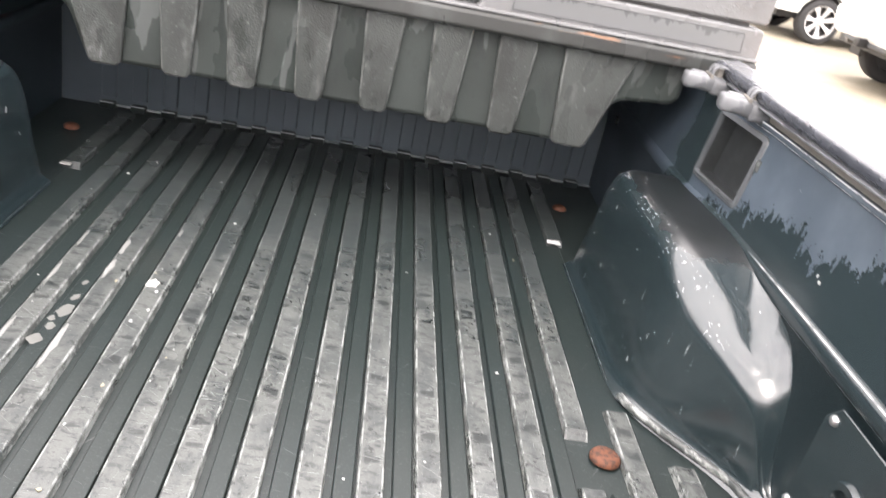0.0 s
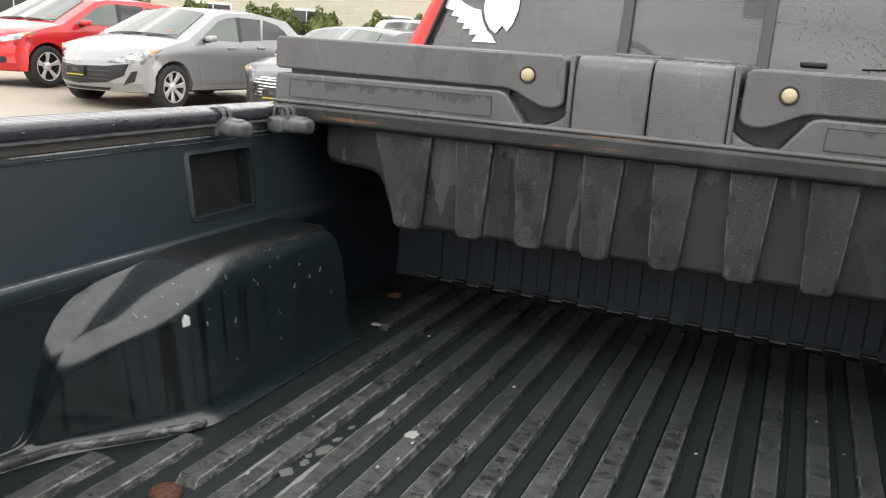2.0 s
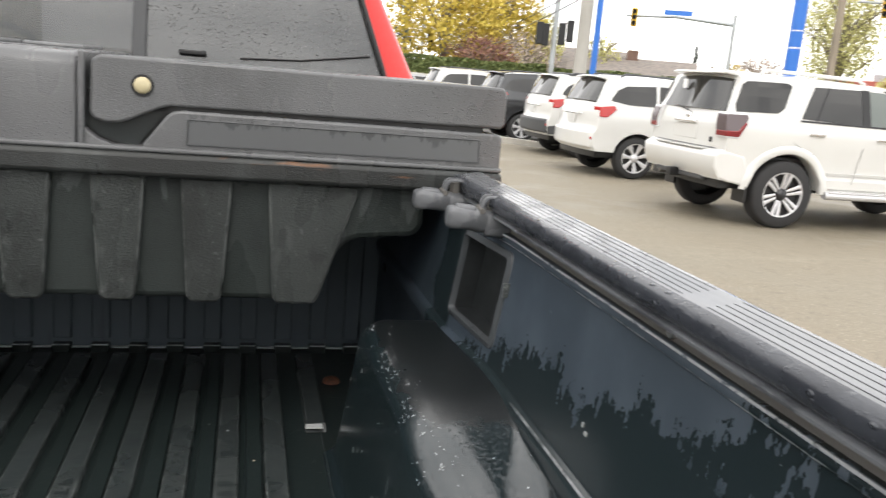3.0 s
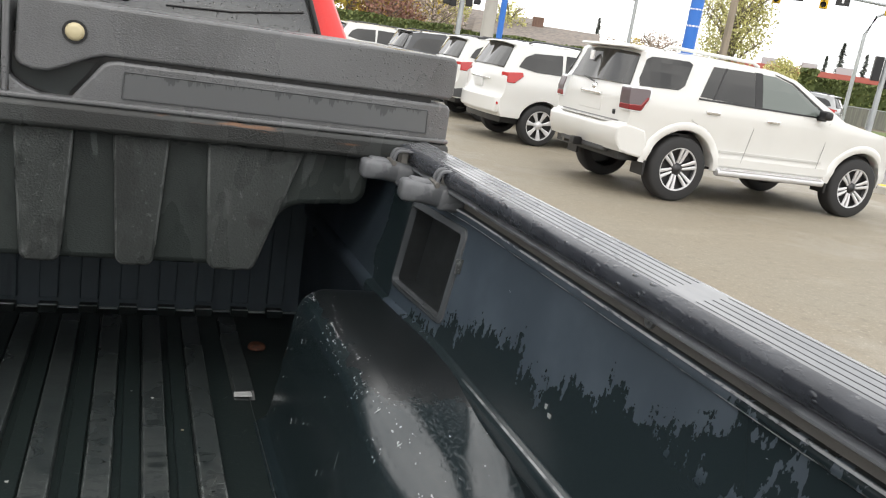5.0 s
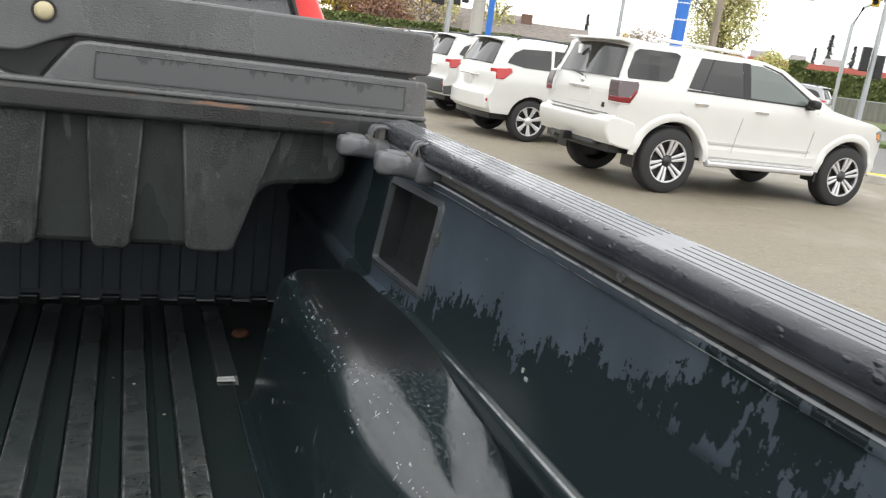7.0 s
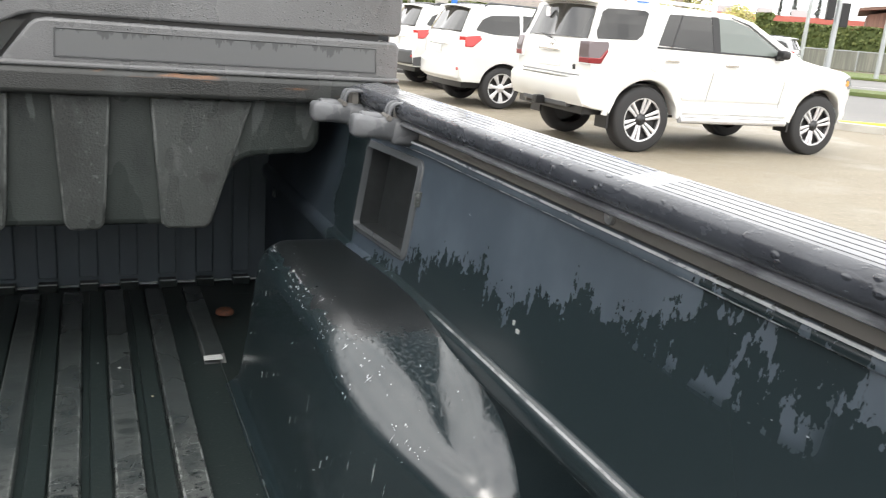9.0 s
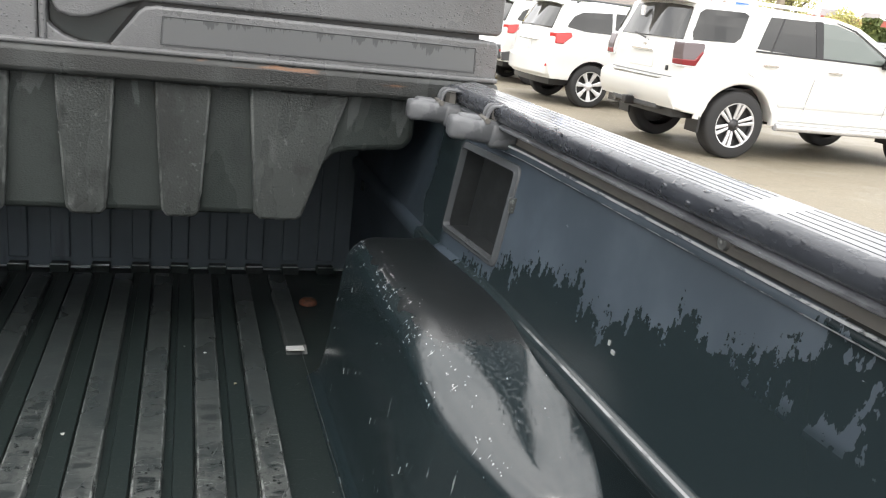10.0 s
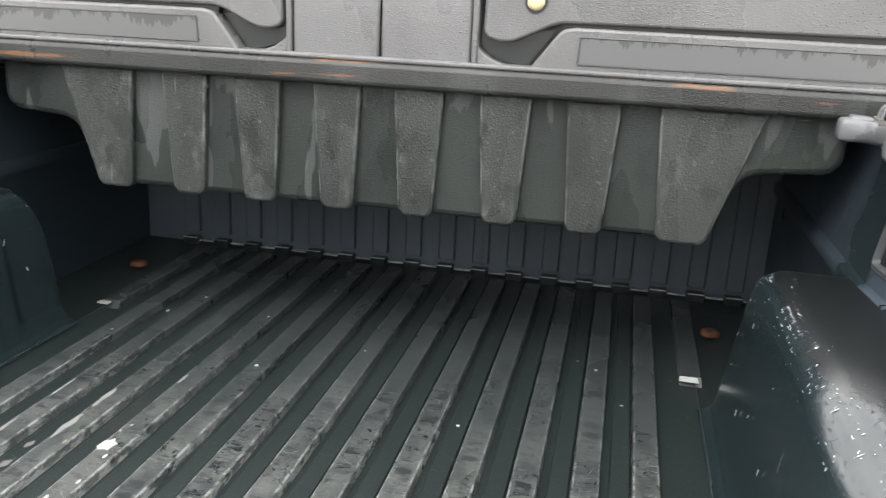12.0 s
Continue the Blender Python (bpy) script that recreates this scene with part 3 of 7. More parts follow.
M_LF_YEL = leafage("yellow_green_leaves", (0.46, 0.36, 0.05), (0.62, 0.47, 0.09))
M_LF_BUD = leafage("budding_leaves", (0.46, 0.45, 0.16), (0.62, 0.58, 0.26))
M_LF_PINK = leafage("pale_blossom", (0.52, 0.43, 0.38), (0.34, 0.27, 0.2))
M_LF_PLUM = leafage("purple_leaves", (0.20, 0.09, 0.08), (0.28, 0.15, 0.09))
# needles paled and greyed: the haze of distance is in their colour
M_LF_CON = leafage("hazed_conifer_needles", (0.10, 0.12, 0.11), (0.15, 0.165, 0.14))
M_HEDGE = leafage("hedge_leaves", (0.075, 0.105, 0.03), (0.16, 0.185, 0.055))
m_rf = Mat("grey_shingles", (0.24, 0.205, 0.18), 0.85)
m_rf.tint(m_rf.ramp(m_rf.noise(3, 5, (1, 1, 6)), 0.4, 0.7), (0.14, 0.13, 0.12))
M_ROOF = m_rf.m
m_sd = Mat("cream_siding", (0.62, 0.58, 0.48), 0.7)
m_sd.tint(m_sd.ramp(m_sd.noise(1.5, 5), 0.4, 0.75, 0, 0.5), (0.52, 0.48, 0.39))
M_SIDING = m_sd.m
M_REDWALL = Mat("red_fascia", (0.42, 0.11, 0.085), 0.6).m
m_bw = Mat("brown_board_wall", (0.20, 0.12, 0.09), 0.8)
m_bw.tint(m_bw.ramp(m_bw.noise(4, 4, (3, 3, 0.1)), 0.4, 0.6), (0.14, 0.085, 0.065))
M_BROWN = m_bw.m
m_fn = Mat("slatted_chain_fence", (0.16, 0.165, 0.14), 0.7)
m_fn.tint(m_fn.ramp(m_fn.noise(2, 4, (4, 4, 0.2)), 0.4, 0.65), (0.25, 0.25, 0.21))
M_FENCE = m_fn.m


# ---- mesh helpers ----
def part(name, bm, material, parent=None, label="", smooth=False, bevel=0.0, segments=2, angle=35):
    me = bpy.data.meshes.new(name)
    bmesh.ops.recalc_face_normals(bm, faces=bm.faces)
    bm.to_mesh(me)
    bm.free()
    me.materials.append(material)
    ob = new(name, me)
    if parent is not None:
        ob.parent = parent
    if smooth:
        for p in me.polygons:
            p.use_smooth = True
    if bevel:
        b = ob.modifiers.new("bevel", "BEVEL")
        b.width, b.segments, b.limit_method, b.angle_limit = bevel, segments, "ANGLE", radians(angle)
        b.harden_normals = False
        if smooth is False:
            for p in me.polygons:
                p.use_smooth = True
            me.set_sharp_from_angle(angle=radians(50))
    elif smooth:
        me.set_sharp_from_angle(angle=radians(60))
    if label:
        tagged(ob, label)
    return ob


def thing(name, label, category, group="", kind="", at=(0, 0, 0), turn=0.0):
    ob = new(name)
    ob.matrix_basis = pose(*at, 0, 0, turn)
    return tagged(ob, label, category, group, kind)


def box(bm, x0, x1, y0, y1, z0, z1):
    vs = [bm.verts.new(p) for p in ((x0, y0, z0), (x1, y0, z0), (x1, y1, z0), (x0, y1, z0),
                                    (x0, y0, z1), (x1, y0, z1), (x1, y1, z1), (x0, y1, z1))]
    for f in ((0, 3, 2, 1), (4, 5, 6, 7), (0, 1, 5, 4), (1, 2, 6, 5), (2, 3, 7, 6), (3, 0, 4, 7)):
        bm.faces.new([vs[i] for i in f])
    return vs


def boxes(*rows):
    bm = bmesh.new()
    for r in rows:
        box(bm, *r)
    return bm


def slab(points, depth, bm=None):
    """A closed slab: the outline (3D points), thickened by the vector depth."""
    bm = bm or bmesh.new()
    a = [bm.verts.new(p) for p in points]
    b = [bm.verts.new(Vector(p) + Vector(depth)) for p in points]
    bm.faces.new(a)
    bm.faces.new(b[::-1])
    n = len(a)
    for i in range(n):
        bm.faces.new((a[i], b[i], b[(i + 1) % n], a[(i + 1) % n]))
    return bm


def grid(rows, bm=None, closed=False):
    """A quad sheet through rows of points."""
    bm = bm or bmesh.new()
    vs = [[bm.verts.new(p) for p in r] for r in rows]
    for a, b in zip(vs, vs[1:]):
        n = len(a)
        for i in range(n if closed else n - 1):
            j = (i + 1) % n
            bm.faces.new((a[i], a[j], b[j], b[i]))
    return bm


def tube(points, radii, sides=8, bm=None, caps=True):
    """A round bar through points."""
    bm = bm or bmesh.new()
    pts = [Vector(p) for p in points]
    if isinstance(radii, (int, float)):
        radii = [radii] * len(pts)
    rings = []
    for i, p in enumerate(pts):
        d = (pts[min(i + 1, len(pts) - 1)] - pts[max(i - 1, 0)]).normalized()
        u = d.orthogonal().normalized() if abs(d.z) > 0.99 else d.cross(Vector((0, 0, 1))).normalized()
        v = d.cross(u)
        rings.append([bm.verts.new(p + radii[i] * (math.cos(k * math.tau / sides) * u + math.sin(k * math.tau / sides) * v))
                      for k in range(sides)])
    for a, b in zip(rings, rings[1:]):
        for k in range(sides):
            bm.faces.new((a[k], a[(k + 1) % sides], b[(k + 1) % sides], b[k]))
    if caps:
        bm.faces.new(rings[0][::-1])
        bm.faces.new(rings[-1])
    return bm


def lathe(profile, axis="Y", sides=28, bm=None, at=(0, 0, 0)):
    """Turns (radius, along) pairs round an axis."""
    bm = bm or bmesh.new()
    rows = []
    for r, a in profile:
        row = []
        for k in range(sides):
            c, s = r * math.cos(k * math.tau / sides), r * math.sin(k * math.tau / sides)
            p = {"Y": (c, a, s), "X": (a, c, s), "Z": (c, s, a)}[axis]
            row.append(Vector(p) + Vector(at))
        rows.append(row)
    return grid(rows, bm, closed=True)


def lerp(table, x):
    """Linear reading of a table of (x, value) with rising x."""
    if x <= table[0][0]:
        return table[0][1]
    for (a, va), (b, vb) in zip(table, table[1:]):
        if x <= b:
            return va + (vb - va) * (x - a) / (b - a)
    return table[-1][1]


# ---- ground ----
def rise(x, y):
    """Height of the lot: level round the truck, climbing a little to the parked hatchbacks and beyond the road."""
    left = min(max(0.0, -x - 4.0), 7.0) * 0.045
    d = max(0.0, (x * 0.77 + y * 0.64) - 24.0)
    return left + min(d, 90.0) * 0.012


def build_ground():
    bm = bmesh.new()
    ticks = [-1500, -400, -150] + list(range(-80, -16, 8)) + list(range(-16, 20, 1)) + list(range(20, 120, 5)) + [150, 400, 1500]
    rows = [[(x, y, rise(x, y)) for x in ticks] for y in ticks]
    grid(rows, bm)
    tagged(part("ground", bm, M_ASPHALT, None, "", smooth=True), "worn brownish asphalt car lot under an overcast sky", "ground", kind="structure")


build_ground()

# ---- the pickup truck ----
XC = -0.025                 # middle of the bed
FZ = 0.735                  # bed floor between its ribs
RIB0, PITCH = 0.0535, 0.0785 # ribs of the liner floor
Y_FRONT = 1.955             # front wall of the bed
truck = thing("pickup_truck", "red pickup truck with a black lined cargo bed, wet from rain", "pickup truck")


def across(side, o):
    return XC + side * o


def bed_floor():
    bm = bmesh.new()
    box(bm, XC - 0.78, XC + 0.78, 0.01, 1.99, FZ - 0.03, FZ - 0.004)
    floor_ob = part("bed_floor", bm, M_FLOOR, truck, "scuffed black ribbed bed liner floor")

    def bar(name, mat, section, y0, y1, slope):
        """A bar along the bed with chamfered ends; section: (x, z) over its back."""
        n = 8
        rows_ = [[(x, y0 + (y1 - y0) * i / n, z) for x, z in section] for i in range(n + 1)]
        for row, sign in ((rows_[0], 1), (rows_[-1], -1)):
            for q in range(1, len(row) - 1):
                row[q] = (row[q][0], row[q][1] + sign * slope, row[q][2])
        b = grid(rows_)
        vs = b.verts[:]
        b.faces.new(vs[:len(section)])
        b.faces.new(vs[-len(section):])
        return part(name, b, mat, floor_ob)

    for k in range(-9, 8):
        x = RIB0 + PITCH * k
        spans = [(0.03, 1.90)]
        if k in (5, -7):
            spans = [(0.775 if k > 0 else 0.735, 1.90), (0.03, 0.665)]
        elif k in (6, -8):
            spans = [(1.495, 1.90), (0.03, 0.86)]
        elif k in (7, -9):
            spans = [(0.03, 0.74)]
        top, low = FZ + 0.0095, FZ - 0.0045
        for y0, y1 in spans:
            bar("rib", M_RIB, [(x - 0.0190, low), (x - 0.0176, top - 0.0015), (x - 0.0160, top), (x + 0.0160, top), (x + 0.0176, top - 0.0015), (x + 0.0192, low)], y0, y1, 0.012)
    # flat land beside every rib; the channel between them lies deeper
    for k in range(-9, 7):
        x0, x1 = RIB0 + PITCH * k + 0.0310, RIB0 + PITCH * (k + 1) - 0.0222
        y0, y1 = (0.03, 1.9) if -7 <= k <= 4 else (0.03, 0.66)
        z = FZ + 0.0030
        bar("valley_land", M_FLOOR, [(x0 - 0.0015, FZ - 0.0045), (x0, z - 0.0008), (x0 + 0.0012, z), (x1 - 0.0012, z), (x1, z - 0.0008), (x1 + 0.0012, FZ - 0.0045)], y0, y1, 0.004)
    # rusted hold-down bolts
    for x, y in ((0.575, 1.735), (-0.66, 1.735), (0.482, 0.735), (-0.50, 0.70)):
        f = 0.78 if y > 1 else 1.0
        bm = lathe([(r * f, z) for r, z in ((0.0, 0.0), (0.024, 0.0), (0.024, 0.004), (0.019, 0.009), (0.008, 0.011), (0.0, 0.010))], "Z", 16, at=(x, y, FZ))
        part("bolt", bm, M_RUST, floor_ob, "rusty round bolt head", smooth=True)
    return floor_ob


floor_ob = bed_floor()


def front_wall():
    wall = part("front_wall", boxes((XC - 0.79, XC + 0.79, Y_FRONT, Y_FRONT + 0.03, FZ - 0.02, 1.20)), M_FRONT, truck)
    for i in range(-1, 17):
        x = (i - 7) * 0.08
        bm = boxes((x - 0.019, x + 0.019, Y_FRONT - 0.011, Y_FRONT + 0.002, 0.757, 1.19))
        part("wall_strip", bm, M_FRONT, wall, bevel=0.003)
        bm = boxes((x - 0.0185, x + 0.0185, Y_FRONT - 0.028, Y_FRONT, 0.730, 0.7475))
        part("foot_step", bm, M_FLOOR, wall, bevel=0.002)
        part("worn_edge", boxes((x - 0.0175, x + 0.0175, Y_FRONT - 0.029, Y_FRONT - 0.024, 0.7476, 0.7490)), M_EDGE, wall)
        part("worn_edge", boxes((x + 0.0215, x + 0.0585, Y_FRONT - 0.020, Y_FRONT - 0.010, 0.7395, 0.7408)), M_EDGE, wall)
    return wall


front_wall()


def wall_at(y, z, side):
    """Offset of the upper side wall: it leans outwards, and on the driver's far side bends in to the front corner."""
    bend = min(1.0, max(0.0, (y - 1.10) / 0.20)) * (0.018 if side > 0 else 0.0)
    return 0.762 - bend + 0.14 * (z - 1.15)


def wall_foot(y, side):
    """Offset of the lower wall under the ledge."""
    return wall_at(y, 1.0, side) - 0.002


# offsets from the middle of the bed along the wheelhouse: foot, top edge, height of the top
FOOT = [(0.60, 0.752), (0.637, 0.735), (0.715, 0.708), (0.81, 0.632), (0.885, 0.582), (0.95, 0.574), (1.40, 0.574)]
TOPE = [(0.60, 0.746), (0.655, 0.738), (0.70, 0.718), (0.735, 0.694), (0.77, 0.672), (0.81, 0.648), (0.885, 0.610), (0.95, 0.597), (1.40, 0.597)]
TOPZ = [(0.60, 0.748), (0.672, 0.752), (0.690, 0.768), (0.703, 0.800), (0.714, 0.835), (0.726, 0.860), (0.742, 0.877), (0.77, 0.898), (0.81, 0.926), (0.86, 0.960), (0.93, 0.988),
        (1.00, 1.002), (1.33, 1.002), (1.36, 0.993), (1.385, 0.965), (1.40, 0.92), (1.405, 0.74)]


def smoothed(table, y, span=0.05):
    return sum(lerp(table, y + span * k / 3) for k in range(-3, 4)) / 7


def wheelhouse(side):
    rows = []
    ys = [0.60 + 0.01 * i for i in range(7)] + [0.668 + 0.004 * i for i in range(28)] + [0.78 + 0.62 * i / 50 for i in range(51)] + [1.402, 1.405]
    for y in ys:
        foot, top = smoothed(FOOT, y), smoothed(TOPE, y, 0.022)
        zt = smoothed(TOPZ, y, 0.012 if y < 0.76 else 0.03) if y < 1.3 else lerp(TOPZ, y)
        zt = max(zt, FZ + 0.012)
        lower = wall_foot(y, side) + 0.004           # the wall below the ledge
        row = []
        rc = min(0.050, max(0.0, 1.000 - zt) * 1.0 + (0.010 if zt < 0.999 else 0.0), max(0.0, lower - top) * 0.55)      # hollow against the wall
        for i in range(7):
            a = math.pi / 2 * i / 6
            row.append((lower - rc + rc * math.cos(a), zt + rc - rc * math.sin(a)))
        rv = min(0.042 + 0.02 * min(1.0, max(0.0, (0.98 - y) / 0.1)), max(0.004, (lower - rc - top) * 0.9), (zt - FZ) * 0.8)           # rounded inner edge
        for i in range(4):
            row.append((lower - rc + (top + rv - lower + rc) * (i + 1) / 4.0, zt))
        for i in range(1, 9):
            a = math.pi / 2 * i / 8
            row.append((top + rv - rv * math.sin(a), zt - rv + rv * math.cos(a)))
        z_end = zt - rv
        for i in range(1, 6):
            f = i / 5
            row.append((top + (foot + 0.0 - top) * f, z_end + (FZ + 0.012 - z_end) * f))
        row.append((foot - 0.012, FZ + 0.003))
        row.append((foot - 0.02, FZ - 0.002))
        # the tapering end leans towards the bed
        fade = min(1.0, max(0.0, (0.835 - y) / 0.10))
        lean = 0.6 * fade * fade * (3 - 2 * fade) * min(1.0, max(0.0, (y - 0.695) / 0.035))
        row = [(o, z + lean * max(0.0, min(o, lower) - top)) for o, z in row]
        rows.append([(across(side, o), y, z) for o, z in row])
    bm = grid(rows)
    well = part("wheelhouse", bm, M_WELL, truck, "glossy black liner wheelhouse streaked by rain", smooth=True)
    well.data.flip_normals()
    # pale rim where the liner floor ends against the wheelhouse
    pts = [(across(side, lerp(FOOT, 0.60 + 0.30 * i / 14) - 0.012), 0.60 + 0.30 * i / 14, FZ + 0.006) for i in range(15)]
    part("liner_rim", tube(pts, 0.007, 6), M_RIB, well, smooth=True)
    # white flecks along the rounded, rubbed crest, modelled in place of glints
    rng = random.Random(77 + side)
    bm = bmesh.new()
    for _ in range(620 if side > 0 else 50):
        i = rng.randrange(14, len(rows) - 4)
        j = min(18, max(9, int(rng.gauss(14.0, 1.3))))
        a, b, c = Vector(rows[i][j]), Vector(rows[i + 1][j]), Vector(rows[i][j + 1])
        if not 0.80 < a.y < 1.39 or noise.noise(a * 28.0) < -0.02:
            continue
        u, v = (b - a).normalized(), (c - a)
        if v.length < 1e-5:
            continue
        v.normalize()
        n = u.cross(v).normalized()
        if n.z < 0:
            n = -n
        q = a.lerp(b, rng.random()).lerp(c, 0.4 * rng.random()) + n * 0.0008
        e, w = rng.uniform(0.0003, 0.0009), rng.uniform(0.0007, 0.0046) * rng.choice((0.35, 0.35, 0.6, 1.0, 1.6))
        if rng.random() < 0.4:
            u, v = v, u
        bm.faces.new([bm.verts.new(q + u * e), bm.verts.new(q + v * w), bm.verts.new(q - u * e * 0.8), bm.verts.new(q - v * w * 0.7)])
    fl = part("flecks", bm, M_GLINT_FLAKE, well)
    tagged(fl, "tiny white flecks coloured as glints along the rubbed wheelhouse crest", kind="stuff")
    # worn line at its foot and a few white scuffs
    rng = random.Random(31 + side)
    pts = [(across(side, 0.557 + 0.0004 * math.sin(9 * k)), 0.95 + 0.055 * k, FZ + 0.0015) for k in range(12)]
    part("worn_line", tube(pts, 0.0009, 4), M_RIB, well)
    for _ in range(12):
        y, f = rng.uniform(0.88, 1.36), rng.random() ** 0.6
        o, z = lerp(FOOT, y) + 0.021 * f, FZ + 0.04 + 0.19 * f
        lean = rng.uniform(-0.006, 0.006)
        part("scuff", tube([(across(side, o - 0.0003), y, z), (across(side, o + 0.0003), y + lean, z + rng.uniform(0.003, 0.010))], rng.uniform(0.0004, 0.0008), 4), M_CHIP, well)
    return well


def side_wall(side, mat):
    """Inner side of the bed: upper wall, ledge, lower wall, with the opening of the pocket."""
    py0, py1, pz0, pz1 = (1.113, 1.285, 1.038, 1.158) if side > 0 else (1.085, 1.272, 1.038, 1.156)     # pocket opening
    bm = bmesh.new()
    lower = [(0.002, FZ - 0.01), (0.0, 0.80), (0.0, 0.973), (-0.0055, 0.978), (-0.0085, 0.986), (-0.0085, 0.997), (-0.0055, 1.0045), (0.003, 1.0075)]
    stations = [0.0, 0.3, 0.6, 0.9, 1.06, py0, 1.16, 1.22, py1, 1.31, 1.5, 1.96]

    def strip(ys, pr):
        grid([[(across(side, wall_at(y, z, side) + o), y, z) for o, z in pr] for y in ys], bm)

    grid([[(across(side, wall_foot(y, side) + o), y, z) for o, z in lower] + [(across(side, wall_at(y, z, side)), y, z) for z in (1.010, 1.016, pz0)] for y in stations], bm)
    strip([y for y in stations if y <= py0], [(0, pz0), (0, 1.10), (0, pz1)])
    strip([y for y in stations if y >= py1], [(0, pz0), (0, 1.10), (0, pz1)])
    strip(stations, [(0, pz1), (0, 1.1755), (-0.005, 1.1765), (-0.0065, 1.1785), (-0.0055, 1.1820), (-0.0055, 1.1845), (-0.0085, 1.1858), (-0.0085, 1.1880), (-0.005, 1.1892), (0.003, 1.1895)])
    # the pocket behind the opening
    wall = part("bed_side_wall", bm, mat, truck, "", smooth=True)
    bm = bmesh.new()
    q = [(py0, pz0), (py1, pz0), (py1, pz1), (py0, pz1)]
    fr = [bm.verts.new((across(side, wall_at(y, z, side) + 0.001), y, z)) for y, z in q]
    bk = [bm.verts.new((across(side, wall_at(y, z, side) + 0.034), y, z)) for y, z in q]
    for i in range(4):
        bm.faces.new((fr[i], fr[(i + 1) % 4], bk[(i + 1) % 4], bk[i]))
    bm.faces.new(bk)
    part("pocket_liner", bm, M_POCKET, wall)
    # raised rubber frame round the pocket
    bm = bmesh.new()

    def rounded(y0, y1, z0, z1, r):
        out = []
        for cy, cz, a0 in ((y1 - r, z1 - r, 0), (y0 + r, z1 - r, 90), (y0 + r, z0 + r, 180), (y1 - r, z0 + r, 270)):
            for k in range(5):
                an = radians(a0 + 90 * k / 4)
                out.append((cy + r * math.cos(an), cz + r * math.sin(an)))
        return out

    loops = []
    for grow, off in ((0.0095, 0.001), (0.009, -0.0025), (0.0078, -0.0035), (0.004, -0.003), (0.002, -0.0055), (0.000, -0.0055), (-0.001, 0.004)):
        lp = rounded(py0 - grow, py1 + grow, pz0 - grow, pz1 + grow, 0.006 + max(0, grow)*0.8)
        loops.append([(across(side, wall_at(y, z, side) + off), y, z) for y, z in lp])
    grid(loops, bm, closed=True)
    part("pocket_frame", bm, M_FRAME if side > 0 else mat, wall, "grey rubber frame round a square pocket", smooth=True)
    if side > 0:
        part("pocket_clip", boxes((across(side, 0.749), across(side, 0.760), 1.0945, 1.0985, 1.108, 1.128)), M_RIB, wall)
    # steel channel between liner and rail cap, with its screws
    bm = bmesh.new()
    grid([[(across(side, o), y, z) for o, z in ((0.765, 1.187), (0.7655, 1.2060), (0.752, 1.2068), (0.752, 1.2090), (0.77, 1.212))]
          for y in (0.0, 0.5, 1.0, 1.5, 1.96)], bm)
    ch = part("rail_channel", bm, M_STEEL, truck, "dull brown-grey steel channel under the rail cap", smooth=True)
    for y in (0.681,):
        bm = lathe([(0.0, -0.005), (0.0022, -0.0045), (0.0026, -0.003), (0.0062, -0.003), (0.007, -0.001), (0.007, 0.004)], "X", 14)
        for v in bm.verts:
            v.co.x = across(side, 0.765 + v.co.x)
            v.co.y += y
            v.co.z += 1.1975
        part("screw", bm, M_ZINC, ch, smooth=True)
    # access panel behind the wheelhouse
    bm = bmesh.new()
    pan = [(0.10, 0.775), (0.645, 0.775), (0.635, 0.935), (0.61, 0.962), (0.12, 0.962)]
    low = 0.739
    slab([(across(side, low), y, z) for y, z in pan], (-side * 0.006, 0, 0), bm)
    pn = part("access_panel", bm, mat, wall, bevel=0.003)
    bm = lathe([(0.036, 0.0), (0.033, -0.008), (0.024, -0.008), (0.02, 0.004), (0.0, 0.006)], "X", 20)
    for v in bm.verts:
        v.co = Vector((across(side, low - 0.006 + v.co.x), v.co.y + 0.527, v.co.z + 0.868))
    part("finger_hole", bm, M_WELL, pn, smooth=True)
    for y, z in ((0.612, 0.94), (0.63, 0.79)):
        bm = lathe([(0.0, -0.006), (0.006, -0.005), (0.008, -0.001), (0.008, 0.004)], "X", 12)
        for v in bm.verts:
            v.co = Vector((across(side, low - 0.006 + v.co.x), v.co.y + y, v.co.z + z))
        part("screw", bm, M_ZINC, pn, smooth=True)
    return wall


